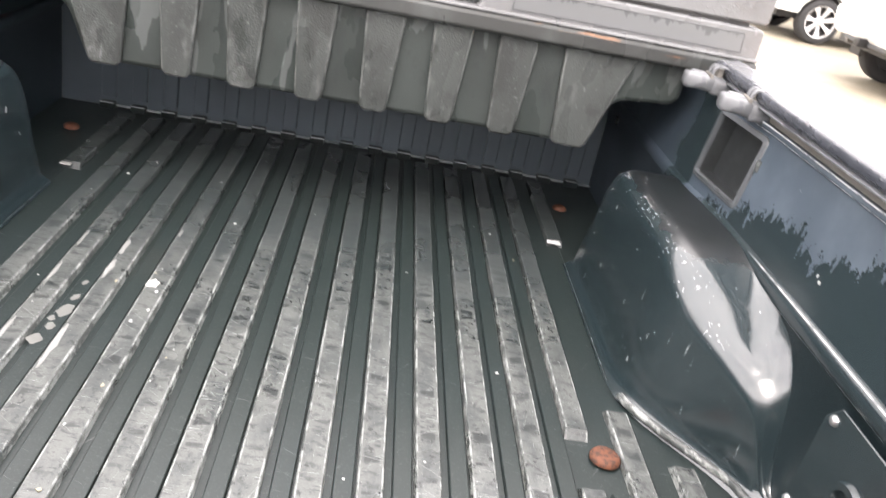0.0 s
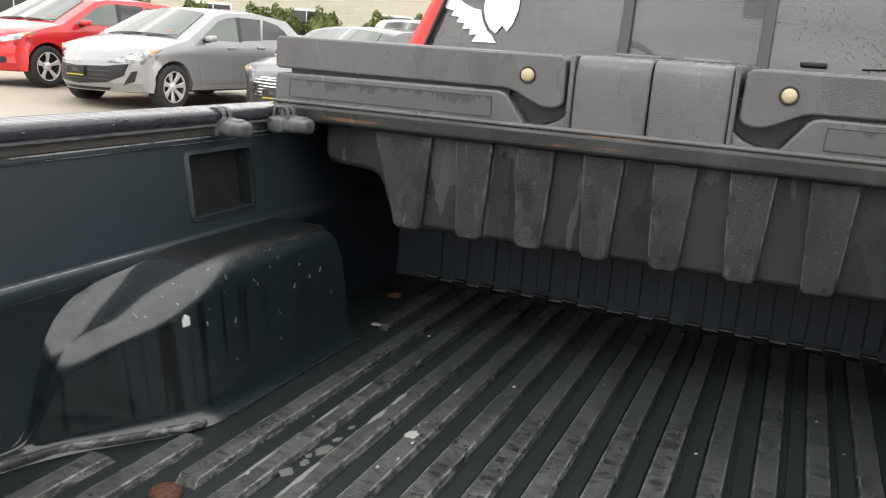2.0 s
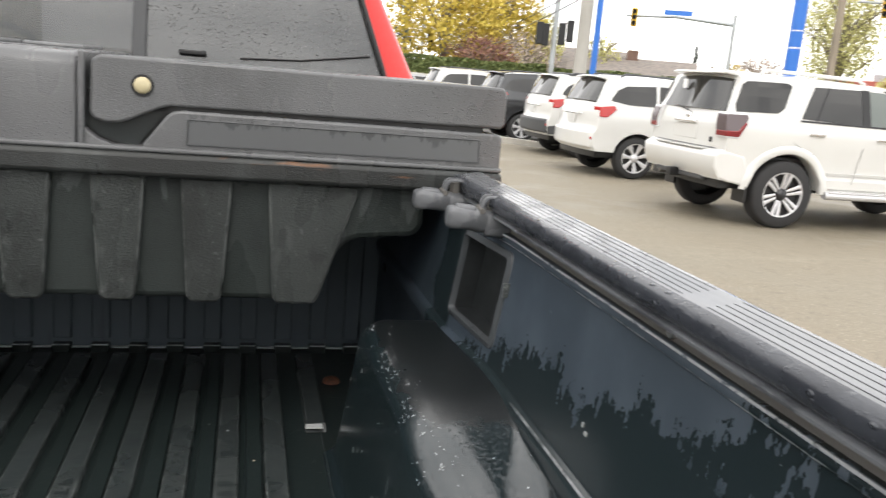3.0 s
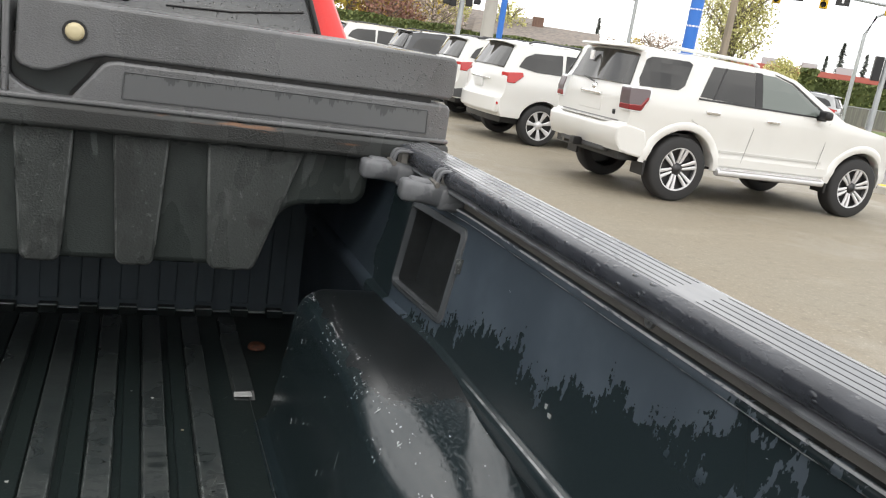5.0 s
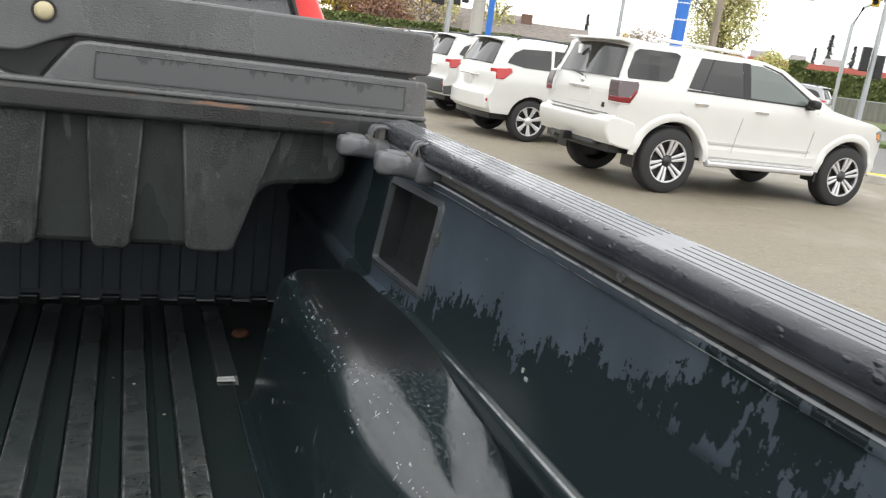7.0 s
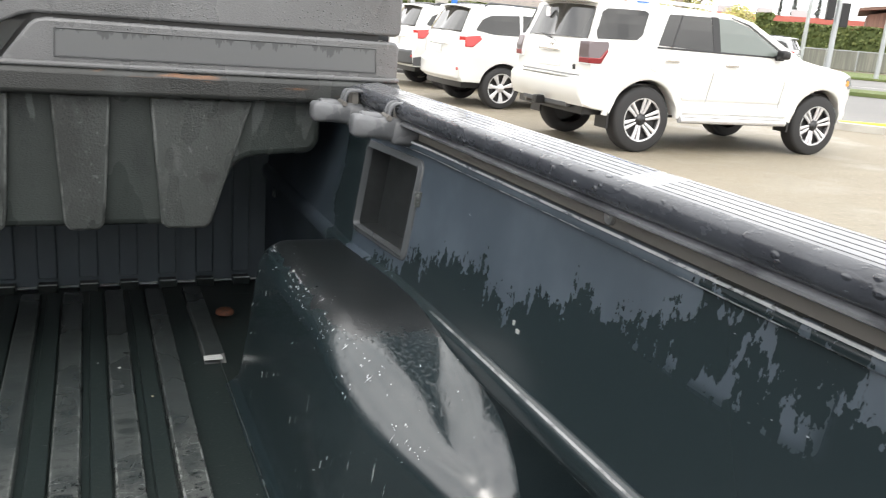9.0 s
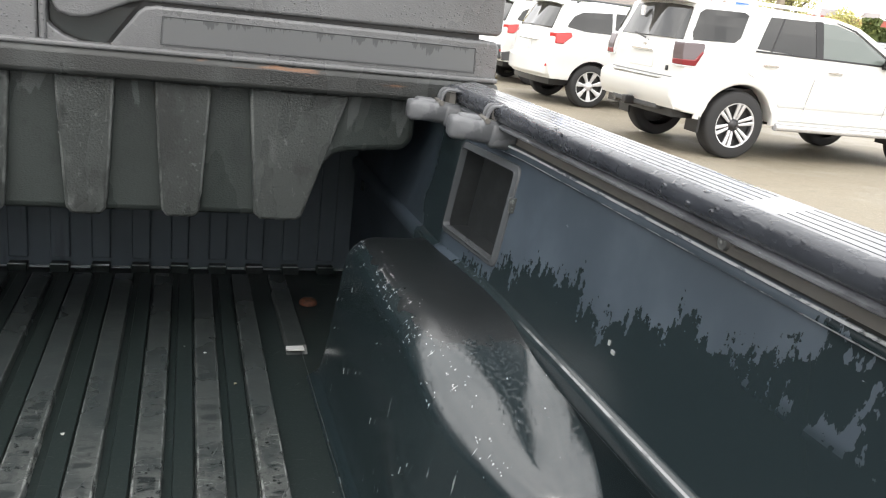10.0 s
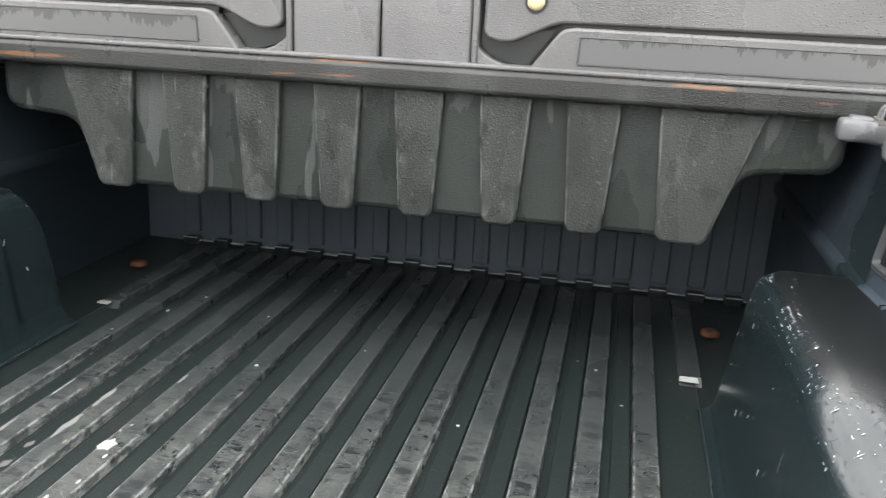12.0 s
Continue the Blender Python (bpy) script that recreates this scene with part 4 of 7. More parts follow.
def rail_cap(side):
    prof = [(0.756, 1.2070), (0.7425, 1.2072), (0.7395, 1.2088), (0.7395, 1.2112), (0.7425, 1.2128), (0.7452, 1.2136), (0.7420, 1.2152), (0.7382, 1.2185), (0.7368, 1.2240), (0.7368, 1.2300),
            (0.7380, 1.2335), (0.7405, 1.2360), (0.7435, 1.2374), (0.7465, 1.2383)]
    for k in range(5):         # grooves along the top, which falls a little inwards
        o, z = 0.7495 + 0.0075 * k, 1.2391 + 0.0010 * k
        prof += [(o, z), (o + 0.0004, z - 0.0010), (o + 0.0010, z - 0.0009), (o + 0.0014, z + 0.0002)]
    prof += [(0.7855, 1.2436), (0.7905, 1.2415), (0.7945, 1.234), (0.7965, 1.22), (0.796, 1.205), (0.79, 1.20)]
    bm = bmesh.new()
    flat = [(a, max(b, 1.2391 + (a - 0.7495) * 0.133) if 0.749 < a < 0.785 else b) for a, b in prof]
    grid([[(across(side, a), y, b) for a, b in prof] for y in (0.650, 1.0, 1.5, 1.99)], bm)       # a smooth pad interrupts the grooves
    grid([[(across(side, a), y, b) for a, b in flat] for y in (0.612, 0.650)], bm)
    grid([[(across(side, a), y, b) for a, b in prof] for y in (-0.02, 0.3, 0.612)], bm)
    cap = part("rail_cap", bm, M_CAP, truck, "black plastic rail cap beaded with rain", smooth=True)
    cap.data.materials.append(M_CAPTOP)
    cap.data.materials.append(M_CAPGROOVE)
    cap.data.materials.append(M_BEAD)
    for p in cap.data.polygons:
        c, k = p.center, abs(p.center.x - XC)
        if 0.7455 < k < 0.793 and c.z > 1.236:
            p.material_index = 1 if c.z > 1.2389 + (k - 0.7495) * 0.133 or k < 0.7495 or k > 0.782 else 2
        elif k < 0.75 and c.z < 1.2133:
            p.material_index = 3
    return cap


for _side, _mat in ((1, M_WALL_WET), (-1, M_WALL_DRY)):
    side_wall(_side, _mat)
    wheelhouse(_side)
    rail_cap(_side)
    # outer bedside
    rows = [[(across(_side, o), y, z) for o, z in ((0.790, 1.207), (0.815, 1.19), (0.862, 1.10), (0.885, 1.0), (0.880, 0.85), (0.87, 0.62), (0.84, 0.52))]
            for y in (-0.05, 0.2, 0.5, 1.0, 1.5, 2.0)]
    part("bedside_panel", grid(rows), M_RED, truck, smooth=True)


def tailgate():
    gate = part("tailgate", boxes((XC - 0.74, XC + 0.74, -0.0475, 0.004, 0.72, 1.2255)), M_RED, truck, "closed red tailgate beaded with rain", bevel=0.012, segments=3)
    prof = [(-0.0470, 1.2262), (-0.0488, 1.2285), (-0.0480, 1.2318), (-0.0440, 1.2348), (-0.0385, 1.2366)]
    for y in (-0.0360, -0.0310, -0.0170, -0.0050):
        z = 1.2372 - 0.2 * (y + 0.036)
        prof += [(y - 0.0013, z), (y - 0.0004, z - 0.0024), (y + 0.0004, z - 0.0024), (y + 0.0013, z)]
    prof += [(0.001, 1.2290), (0.006, 1.2262), (0.009, 1.222), (0.010, 1.215), (0.010, 1.195)]
    bm = grid([[(XC - 0.74 + 1.48 * i / 20, y, z + 0.0006 * math.sin(i * 2.3)) for y, z in prof] for i in range(21)])
    part("tailgate_cap", bm, M_GCAP, gate, "grey textured plastic tailgate cap", smooth=True)
    part("cap_seal", boxes((XC - 0.738, XC + 0.738, -0.0480, -0.040, 1.2240, 1.2268)), M_BLACK, gate)
    part("tailgate_liner", boxes((XC - 0.735, XC + 0.735, 0.005, 0.0095, 0.745, 1.19)), M_FLOOR, gate, bevel=0.004)
    return gate


tailgate()


def cab():
    yb, cx = 2.06, -0.035
    lean = 0.16                                  # the rear glass leans forward going up

    def P(x, z, dy=0.0):
        return (x, yb + (z - 1.3) * lean + dy, z)

    # rear wall with the window opening
    zb, zt = 1.27, 1.66
    hw = lambda z: 0.772 - (z - 1.27) * 0.36       # half the window
    ow = lambda z: 0.90 - max(0.0, z - 1.2) * 0.48 # half the cab
    for s in (-1, 1):
        rows = []
        for i in range(13):
            z = 0.75 + (1.80 - 0.75) * i / 12
            inner = hw(min(max(z, zb), zt)) if z > zb - 0.05 else 0.0
            rows.append([P(cx + s * (inner if i > 0 else 0.0), z), P(cx + s * (ow(z) - 0.05), z), P(cx + s * (ow(z) - 0.015), z, 0.012),
                         P(cx + s * ow(z), z, 0.05), P(cx + s * (ow(z) + 0.004), z, 0.16)])
        part("cab_pillar", grid(rows), M_RED, truck, smooth=True)
    part("cab_back", boxes((cx - 0.78, cx + 0.78, yb - 0.02, yb + 0.03, 0.7, 1.262)), M_RED, truck, bevel=0.01)
    # roof and cab sides
    rows = []
    for i in range(9):
        y = yb + 0.07 + i * 0.16
        rows.append([(cx + (0.62 + 0.02) * math.cos(math.pi * k / 14), y, 1.70 + 0.06 * math.sin(math.pi * k / 14) + 0.02 * math.sin(math.pi * i / 8)) for k in range(15)])
    part("cab_roof", grid(rows), M_RED, truck, smooth=True)
    part("roof_lining", boxes((cx - 0.60, cx + 0.60, yb + 0.08, yb + 1.3, 1.668, 1.69)), M_CLAD, truck)
    for s in (-1, 1):
        part("cab_side", boxes((cx + s * 0.86 - 0.02, cx + s * 0.86 + 0.02, yb + 0.1, yb + 1.75, 0.5, 1.30)), M_RED, truck)
        part("side_glass", slab([(cx + s * 0.84, yb + 0.25, 1.30), (cx + s * 0.84, yb + 1.45, 1.30), (cx + s * 0.68, yb + 1.15, 1.68), (cx + s * 0.68, yb + 0.30, 1.68)],
                                (s * 0.004, 0, 0)), M_TINT, truck)
        part("windshield_pillar", tube([(cx + s * 0.80, yb + 1.62, 1.28), (cx + s * 0.66, yb + 1.15, 1.70)], 0.035, 6), M_BLACK, truck)
    part("dashboard", boxes((cx - 0.80, cx + 0.80, yb + 1.25, yb + 1.7, 0.8, 1.29)), M_BLACK, truck, bevel=0.06, segments=3)
    part("hood", boxes((cx - 0.82, cx + 0.82, yb + 1.68, yb + 2.85, 0.6, 1.17)), M_RED, truck, bevel=0.08, segments=3)
    for x in (-0.42, 0.40):
        part("seat_back", boxes((cx + x - 0.25, cx + x + 0.25, yb + 0.42, yb + 0.56, 0.8, 1.36)), M_CLAD, truck, bevel=0.06, segments=3)
        part("headrest", boxes((cx + x - 0.13, cx + x + 0.13, yb + 0.44, yb + 0.54, 1.39, 1.55)), M_CLAD, truck, bevel=0.045, segments=3)
    part("rear_view_mirror", boxes((cx + 0.02, cx + 0.25, yb + 1.10, yb + 1.13, 1.55, 1.62)), M_BLACK, truck, bevel=0.02)
    part("steering_wheel", lathe([(0.18, -0.012), (0.192, 0.0), (0.18, 0.012), (0.168, 0.0), (0.18, -0.012)], "Y", 24, at=(cx - 0.40, yb + 1.1, 1.26)), M_BLACK, truck, smooth=True)
    # the window: black rubber surround, three panes, two posts
    rubber = bmesh.new()
    out = [P(cx - hw(zb), zb, -0.01), P(cx + hw(zb), zb, -0.01), P(cx + hw(zt), zt, -0.01), P(cx - hw(zt), zt, -0.01)]
    for a, b in zip(out, out[1:] + out[:1]):
        tube([a, b], 0.006, 8, rubber)
    win = part("rear_window", rubber, M_BLACK, truck, "wet tinted sliding rear window in three panes", smooth=True)
    posts = (-0.205, 0.140)
    for x in posts:
        part("window_post", slab([P(x - 0.016, zb, -0.008), P(x + 0.016, zb, -0.008), P(x + 0.013, zt, -0.008), P(x - 0.013, zt, -0.008)], (0, 0.02, 0)), M_CLAD, win, bevel=0.003)
    edges = [cx - hw(zb), posts[0], posts[1], cx + hw(zb)]
    tops = [cx - hw(zt), posts[0], posts[1], cx + hw(zt)]
    for i in range(3):
        dy = 0.004 if i != 1 else 0.010
        pane = part("pane", slab([P(edges[i], zb, dy), P(edges[i + 1], zb, dy), P(tops[i + 1], zt, dy), P(tops[i], zt, dy)], (0, 0.004, 0)), M_CABGLASS if i == 1 else M_PRIVACY, win)
        pane.visible_shadow = False
    # defroster wire and latch
    part("defroster_wire", tube([P(0.36, 1.395, -0.001), P(0.50, 1.402, -0.001), P(0.66, 1.425, -0.001)], 0.0022, 5), M_BLACK, win)
    part("window_latch", boxes((0.225, 0.285, yb + 0.005, yb + 0.02, 1.393, 1.404)), M_BLACK, win, bevel=0.003)
    # plain white decal
    wing = [(-0.735, 1.500), (-0.728, 1.525), (-0.705, 1.533), (-0.685, 1.515), (-0.660, 1.500), (-0.635, 1.490), (-0.614, 1.487), (-0.604, 1.458), (-0.588, 1.432), (-0.572, 1.420), (-0.557, 1.400),
            (-0.630, 1.400), (-0.618, 1.421), (-0.640, 1.417), (-0.640, 1.435), (-0.663, 1.432), (-0.658, 1.449), (-0.683, 1.450), (-0.676, 1.465), (-0.701, 1.468), (-0.694, 1.482), (-0.718, 1.486)]
    trunk = [(-0.606, 1.492), (-0.603, 1.530), (-0.601, 1.570), (-0.595, 1.600), (-0.575, 1.618), (-0.545, 1.618), (-0.522, 1.600), (-0.510, 1.570), (-0.503, 1.530), (-0.505, 1.490), (-0.515, 1.455),
             (-0.530, 1.432), (-0.545, 1.448), (-0.562, 1.426), (-0.582, 1.439), (-0.597, 1.462)]
    for outline in (wing, trunk):
        part("decal", slab([P(x, z, -0.002) for x, z in outline], (0, 0.0015, 0)), M_WHITE, win, "plain white vinyl decal")
    # tyres keep the truck on the lot
    for s in (-1, 1):
        for y in (0.95, 4.1):
            bm = lathe([(0.19, -0.11), (0.34, -0.12), (0.372, -0.09), (0.374, 0.09), (0.34, 0.12), (0.19, 0.11)], "X", 32)
            for v in bm.verts:
                v.co += Vector((XC + s * 0.76, y, 0.374))
            part("tyre", bm, M_TYRE, truck, smooth=True)
    part("chassis", boxes((XC - 0.5, XC + 0.5, 0.0, 4.6, 0.42, 0.68)), M_BLACK, truck)
    part("front_clip", boxes((cx - 0.84, cx + 0.84, yb + 1.7, yb + 2.9, 0.42, 0.9)), M_RED, truck, bevel=0.06)


cab()


# ---- crossover tool box on the rails ----
def toolbox():
    X0, HB = -0.0065, 0.802
    tb = thing("truck_toolbox", "black pebble-grained plastic crossover tool box clamped on the rails", "tool box", at=(0, 0, 0))
    YR, YB = 1.405, 1.93
    # tub: shallow shoulders over the rails, deep middle
    sh = [(-0.685, 1.225), (-0.685, 1.140), (-0.670, 1.122), (-0.572, 1.114), (-0.552, 1.106), (-0.543, 1.092), (-0.516, 1.022), (-0.500, 1.006)]
    outline = [(X0 + x, z) for x, z in sh] + [(X0 - x, z) for x, z in reversed(sh)]
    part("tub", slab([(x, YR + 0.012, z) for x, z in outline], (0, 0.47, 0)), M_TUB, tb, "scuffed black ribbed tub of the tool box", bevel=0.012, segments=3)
    right = [-0.444, -0.309, -0.181, -0.047, 0.085, 0.220, 0.352]
    ribs = [(-0.512, -0.444, -0.566, -0.432)] + [(q - 0.060, q, q - 0.070, q + 0.010) for q in right[1:]] + [(0.428, 0.507, 0.416, 0.566)]
    for a, b, c, d in ribs:
        zb, zt, r = 1.004, 1.206, 0.010
        pts = [(a + r, zb), (b - r, zb), (b - r * 0.2, zb + r), (d, zt), (c, zt), (a + r * 0.2, zb + r)]
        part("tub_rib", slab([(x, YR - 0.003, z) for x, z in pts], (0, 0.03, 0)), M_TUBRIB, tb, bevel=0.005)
    # lip band all round
    part("lip", boxes((X0 - HB - 0.004, X0 + HB + 0.004, 1.383, YB + 0.02, 1.206, 1.243)), M_LIP, tb, "weathered lip of the tool box with rusty stains", bevel=0.008, segments=3)
    part("lip_bead", boxes((X0 - HB - 0.002, X0 + HB + 0.002, 1.388, YB + 0.018, 1.243, 1.251)), M_BOX, tb, bevel=0.003)
    part("inner_body", boxes((X0 - HB + 0.035, X0 + HB - 0.035, 1.425, YB, 1.24, 1.33)), M_BLACK, tb)
    # middle block of two panels
    for s in (-1, 1):
        x0, x1 = (X0 - 0.140, X0 - 0.0015) if s < 0 else (X0 + 0.0015, X0 + 0.140)
        bm = bmesh.new()
        prof = [(1.398, 1.246), (1.398, 1.30), (1.399, 1.35), (1.402, 1.368), (1.410, 1.379), (1.424, 1.385), (1.60, 1.388), (YB, 1.384), (YB, 1.246)]
        slab([(x0, y, z) for y, z in prof], (x1 - x0, 0, 0), bm)
        part("middle_panel", bm, M_BOX, tb, bevel=0.004, segments=2, angle=25)
        xa = X0 + s * 0.146
        part("middle_edge", boxes((min(xa - 0.0045, xa + 0.0045), max(xa - 0.0045, xa + 0.0045), 1.394, YB, 1.246, 1.386)), M_BOX, tb, bevel=0.003)
        part("top_bar", boxes((min(X0 + s * 0.02, X0 + s * 0.115), max(X0 + s * 0.02, X0 + s * 0.115), 1.60, 1.80, 1.385, 1.394)), M_BOX, tb, bevel=0.004)
        # flaring foot beside the latch hollow
        curve = [(0.150, 1.275), (0.156, 1.268), (0.170, 1.258), (0.190, 1.251), (0.218, 1.2455), (0.150, 1.2455)]
        part("latch_flare", slab([(X0 + s * x, 1.399, z) for x, z in curve], (0, 0.03, 0)), M_BOX, tb, bevel=0.002)
        # body panel with a long inset
        body = [(0.228, 1.247), (0.268, 1.300), (0.276, 1.306), (0.290, 1.309), (HB - 0.006, 1.307), (HB, 1.300), (HB, 1.247)]
        part("body_panel", slab([(X0 + s * x, 1.394, z) for x, z in body], (0, 0.53, 0)), M_BOX, tb, bevel=0.006, segments=3)
        rim = [(0.298, 1.258), (0.300, 1.296), (HB - 0.040, 1.295), (HB - 0.038, 1.258)]
        part("inset_panel", slab([(X0 + s * x, 1.3925, z) for x, z in rim], (0, 0.004, 0)), M_INSET, tb, bevel=0.0015)
        # groove shadow line round the inset
        bm = bmesh.new()
        lp = [(X0 + s * x, 1.3925, z) for x, z in rim]
        for a, b in zip(lp, lp[1:] + lp[:1]):
            tube([a, b], 0.0011, 5, bm)
        part("inset_groove", bm, M_CLAD, tb)
        # latch hollow
        hol = [(0.152, 1.300), (0.152, 1.277), (0.170, 1.262), (0.20, 1.2525), (0.2235, 1.250), (0.262, 1.302)]
        part("latch_hollow", slab([(X0 + s * x, 1.418, z) for x, z in hol], (0, 0.012, 0)), M_HOLLOW, tb)
        # lid with the dropped latch tongue
        lid = [(0.157, 1.297), (0.164, 1.288), (0.180, 1.283), (0.200, 1.284), (0.216, 1.290), (0.256, 1.309), (0.272, 1.3135), (HB - 0.002, 1.3155), (HB + 0.004, 1.322),
               (HB + 0.004, 1.374), (HB - 0.002, 1.383), (0.170, 1.383), (0.159, 1.374)]
        front = [(X0 + s * x, 1.400, z) for x, z in lid]
        part("lid", slab(front, (0, 0.525, 0)), M_BOX, tb, "thick rounded lid of the tool box", bevel=0.010, segments=3)
        # inner skirt seen in the gap
        part("lid_skirt", boxes((min(X0 + s * 0.27, X0 + s * (HB - 0.03)), max(X0 + s * 0.27, X0 + s * (HB - 0.03)), 1.412, 1.44, 1.30, 1.32)), M_BLACK, tb)
        # lock: recess ring and yellowed cap
        lx = X0 + s * 0.232
        bm = lathe([(0.0165, 1.4005), (0.0165, 1.3985), (0.0125, 1.3985)], "Y", 20, at=(lx, 0, 1.342))
        part("lock_recess", bm, M_BLACK, tb, smooth=True)
        bm = lathe([(0.0, 1.3925), (0.007, 1.393), (0.011, 1.3945), (0.0128, 1.398), (0.0128, 1.402)], "Y", 20, at=(lx, 0, 1.342))
        part("lock_cap", bm, M_BRASS, tb, "yellowed round lock cap", smooth=True)
    return tb


toolbox()


# ---- grey rail clamps ----
def clamp():
    """Its jaw reaches inwards along -x from the rail."""
    root = thing("rail_clamp", "grey rubber-coated clamp gripping the bed rail", "clamp", "rail clamps", at=(0, 0, 0))
    def block(x0, x1, hy, hz, zc, r, steps=9):
        """Bar along x with soft, boxy section and rounded ends."""
        rows = []
        for i in range(steps + 6):
            if i < 4:
                d, f = r * (1 - math.cos(i / 3 * math.pi / 2)), math.sin(i / 3 * math.pi / 2)
                x = x0 + d
            elif i >= steps + 2:
                k = (steps + 5 - i) / 3
                d, f = r * (1 - math.cos(k * math.pi / 2)), math.sin(k * math.pi / 2)
                x = x1 - d
            else:
                x, f = x0 + r + (x1 - x0 - 2 * r) * (i - 3) / (steps - 1), 1.0
            row = []
            for k in range(20):
                c, sn = math.cos(k * math.tau / 20), math.sin(k * math.tau / 20)
                wob = 1 + 0.04 * math.sin(x * 150 + k)
                row.append((x, (hy - r + r * f) * wob * math.copysign(abs(c) ** 0.55, c), zc + (hz - r + r * f) * wob * math.copysign(abs(sn) ** 0.55, sn)))
            rows.append(row)
        bm = grid(rows, closed=True)
        bm.verts.ensure_lookup_table()
        bm.faces.new(bm.verts[0:20])
        bm.faces.new(bm.verts[-20:])
        return bm

    part("jaw", block(-0.047, 0.036, 0.020, 0.0155, 0.002, 0.008), M_CLAMP, root, smooth=True)
    part("screw_block", block(0.006, 0.048, 0.022, 0.0175, -0.001, 0.007), M_CLAMP, root, smooth=True)
    part("jaw_pad", boxes((-0.036, -0.006, -0.013, 0.013, 0.012, 0.0205)), M_CLAMP, root, bevel=0.005)
    # flat bail of bent strap standing over the screw
    for y in (-0.010, 0.010):
        rows = []
        for k in range(11):
            an = math.pi * k / 10
            ex = 0.55
            c, sn = math.copysign(abs(math.cos(an)) ** ex, math.cos(an)), abs(math.sin(an)) ** ex
            rows.append([(0.018 - 0.019 * c, y + w, 0.010 + 0.029 * sn) for w in (-0.005, 0.005)] + [(0.018 - 0.0155 * c, y + w, 0.010 + 0.0255 * sn) for w in (0.005, -0.005)])
        part("bail", grid(rows, closed=True), M_CLAMP, root, bevel=0.001)
    part("bolt_head", lathe([(0.0, 0.029), (0.008, 0.029), (0.009, 0.024), (0.009, 0.0)], "Z", 6, at=(0.018, 0.0, 0.004)), M_STEEL, root)
    part("pivot_pin", tube([(0.0, -0.02, 0.017), (0.0, 0.02, 0.017)], 0.004, 8), M_STEEL, root, smooth=True)
    return root


_c = clamp()
_c.matrix_basis = pose(0.700, 1.165, 1.200, 0, 4, -6)
copy_thing(_c, pose(0.686, 1.330, 1.199, 0, 2, -4))
copy_thing(_c, pose(-0.757, 1.165, 1.204, 0, -3, 184))
copy_thing(_c, pose(-0.722, 1.330, 1.203, 0, -2, 182))


# a pale chip on the left wheelhouse and a scratch on the left wall
_wh = [o for o in truck.children if o.name.startswith("wheelhouse")][1]
_chip = bmesh.new()
slab([(-0.6155, 0.872, 0.915), (-0.6140, 0.886, 0.915), (-0.6130, 0.884, 0.930), (-0.6145, 0.876, 0.936), (-0.6155, 0.871, 0.928)], (0.004, -0.002, 0.001), _chip)
part("paint_chip", _chip, M_WHITE, _wh, "chalk-white chip")
_lw = [o for o in truck.children if o.name.startswith("bed_side_wall")][1]
_scr = tube([(-0.787, 0.612, 1.150), (-0.7872, 0.622, 1.154), (-0.7878, 0.636, 1.158)], [0.0006, 0.0014, 0.0006], 5)
part("scratch", _scr, M_CHIP, _lw)
_rw = [o for o in truck.children if o.name.startswith("bed_side_wall")][0]
part("wall_clip", boxes((0.6925, 0.6990, 1.845, 1.865, 0.952, 0.972)), M_RIB, _rw, bevel=0.001)
part("wall_fleck", boxes((0.7222, 0.7242, 0.785, 0.791, 1.051, 1.055)), M_CHIP, _rw)
part("wall_fleck", boxes((0.7228, 0.7248, 0.797, 0.800, 1.056, 1.061)), M_CHIP, _rw)

# ---- parked vehicles ----
from mathutils.bvhtree import BVHTree


def cut_grid(bm, xs, zs):
    for x in xs:
        bmesh.ops.bisect_plane(bm, geom=bm.verts[:] + bm.edges[:] + bm.faces[:], plane_co=(x, 0, 0), plane_no=(1, 0, 0))
    for z in zs:
        bmesh.ops.bisect_plane(bm, geom=bm.verts[:] + bm.edges[:] + bm.faces[:], plane_co=(0, 0, z), plane_no=(0, 0, 1))


class Shape:
    """Half width of a car body at a length x and a height z."""

    def __init__(self, half, x_tail, x_nose, belt, tumble, section, taper=0.16):
        self.section = section          # (height, how far the side stands back there)
        self.half, self.x0, self.x1, self.belt, self.tumble, self.taper = half, x_tail, x_nose, belt, tumble, taper

    def width(self, x, z):
        t = (x - (self.x0 + self.x1) / 2) / ((self.x1 - self.x0) / 2)
        w = self.half * (1 - self.taper * max(0.0, abs(t) - 0.55) ** 2 / 0.2025 * (1.0 if t > 0 else 0.62))
        if z > self.belt:
            w -= (z - self.belt) * self.tumble
        else:
            w -= lerp(self.section, z) - self.section[-1][1]
        return w


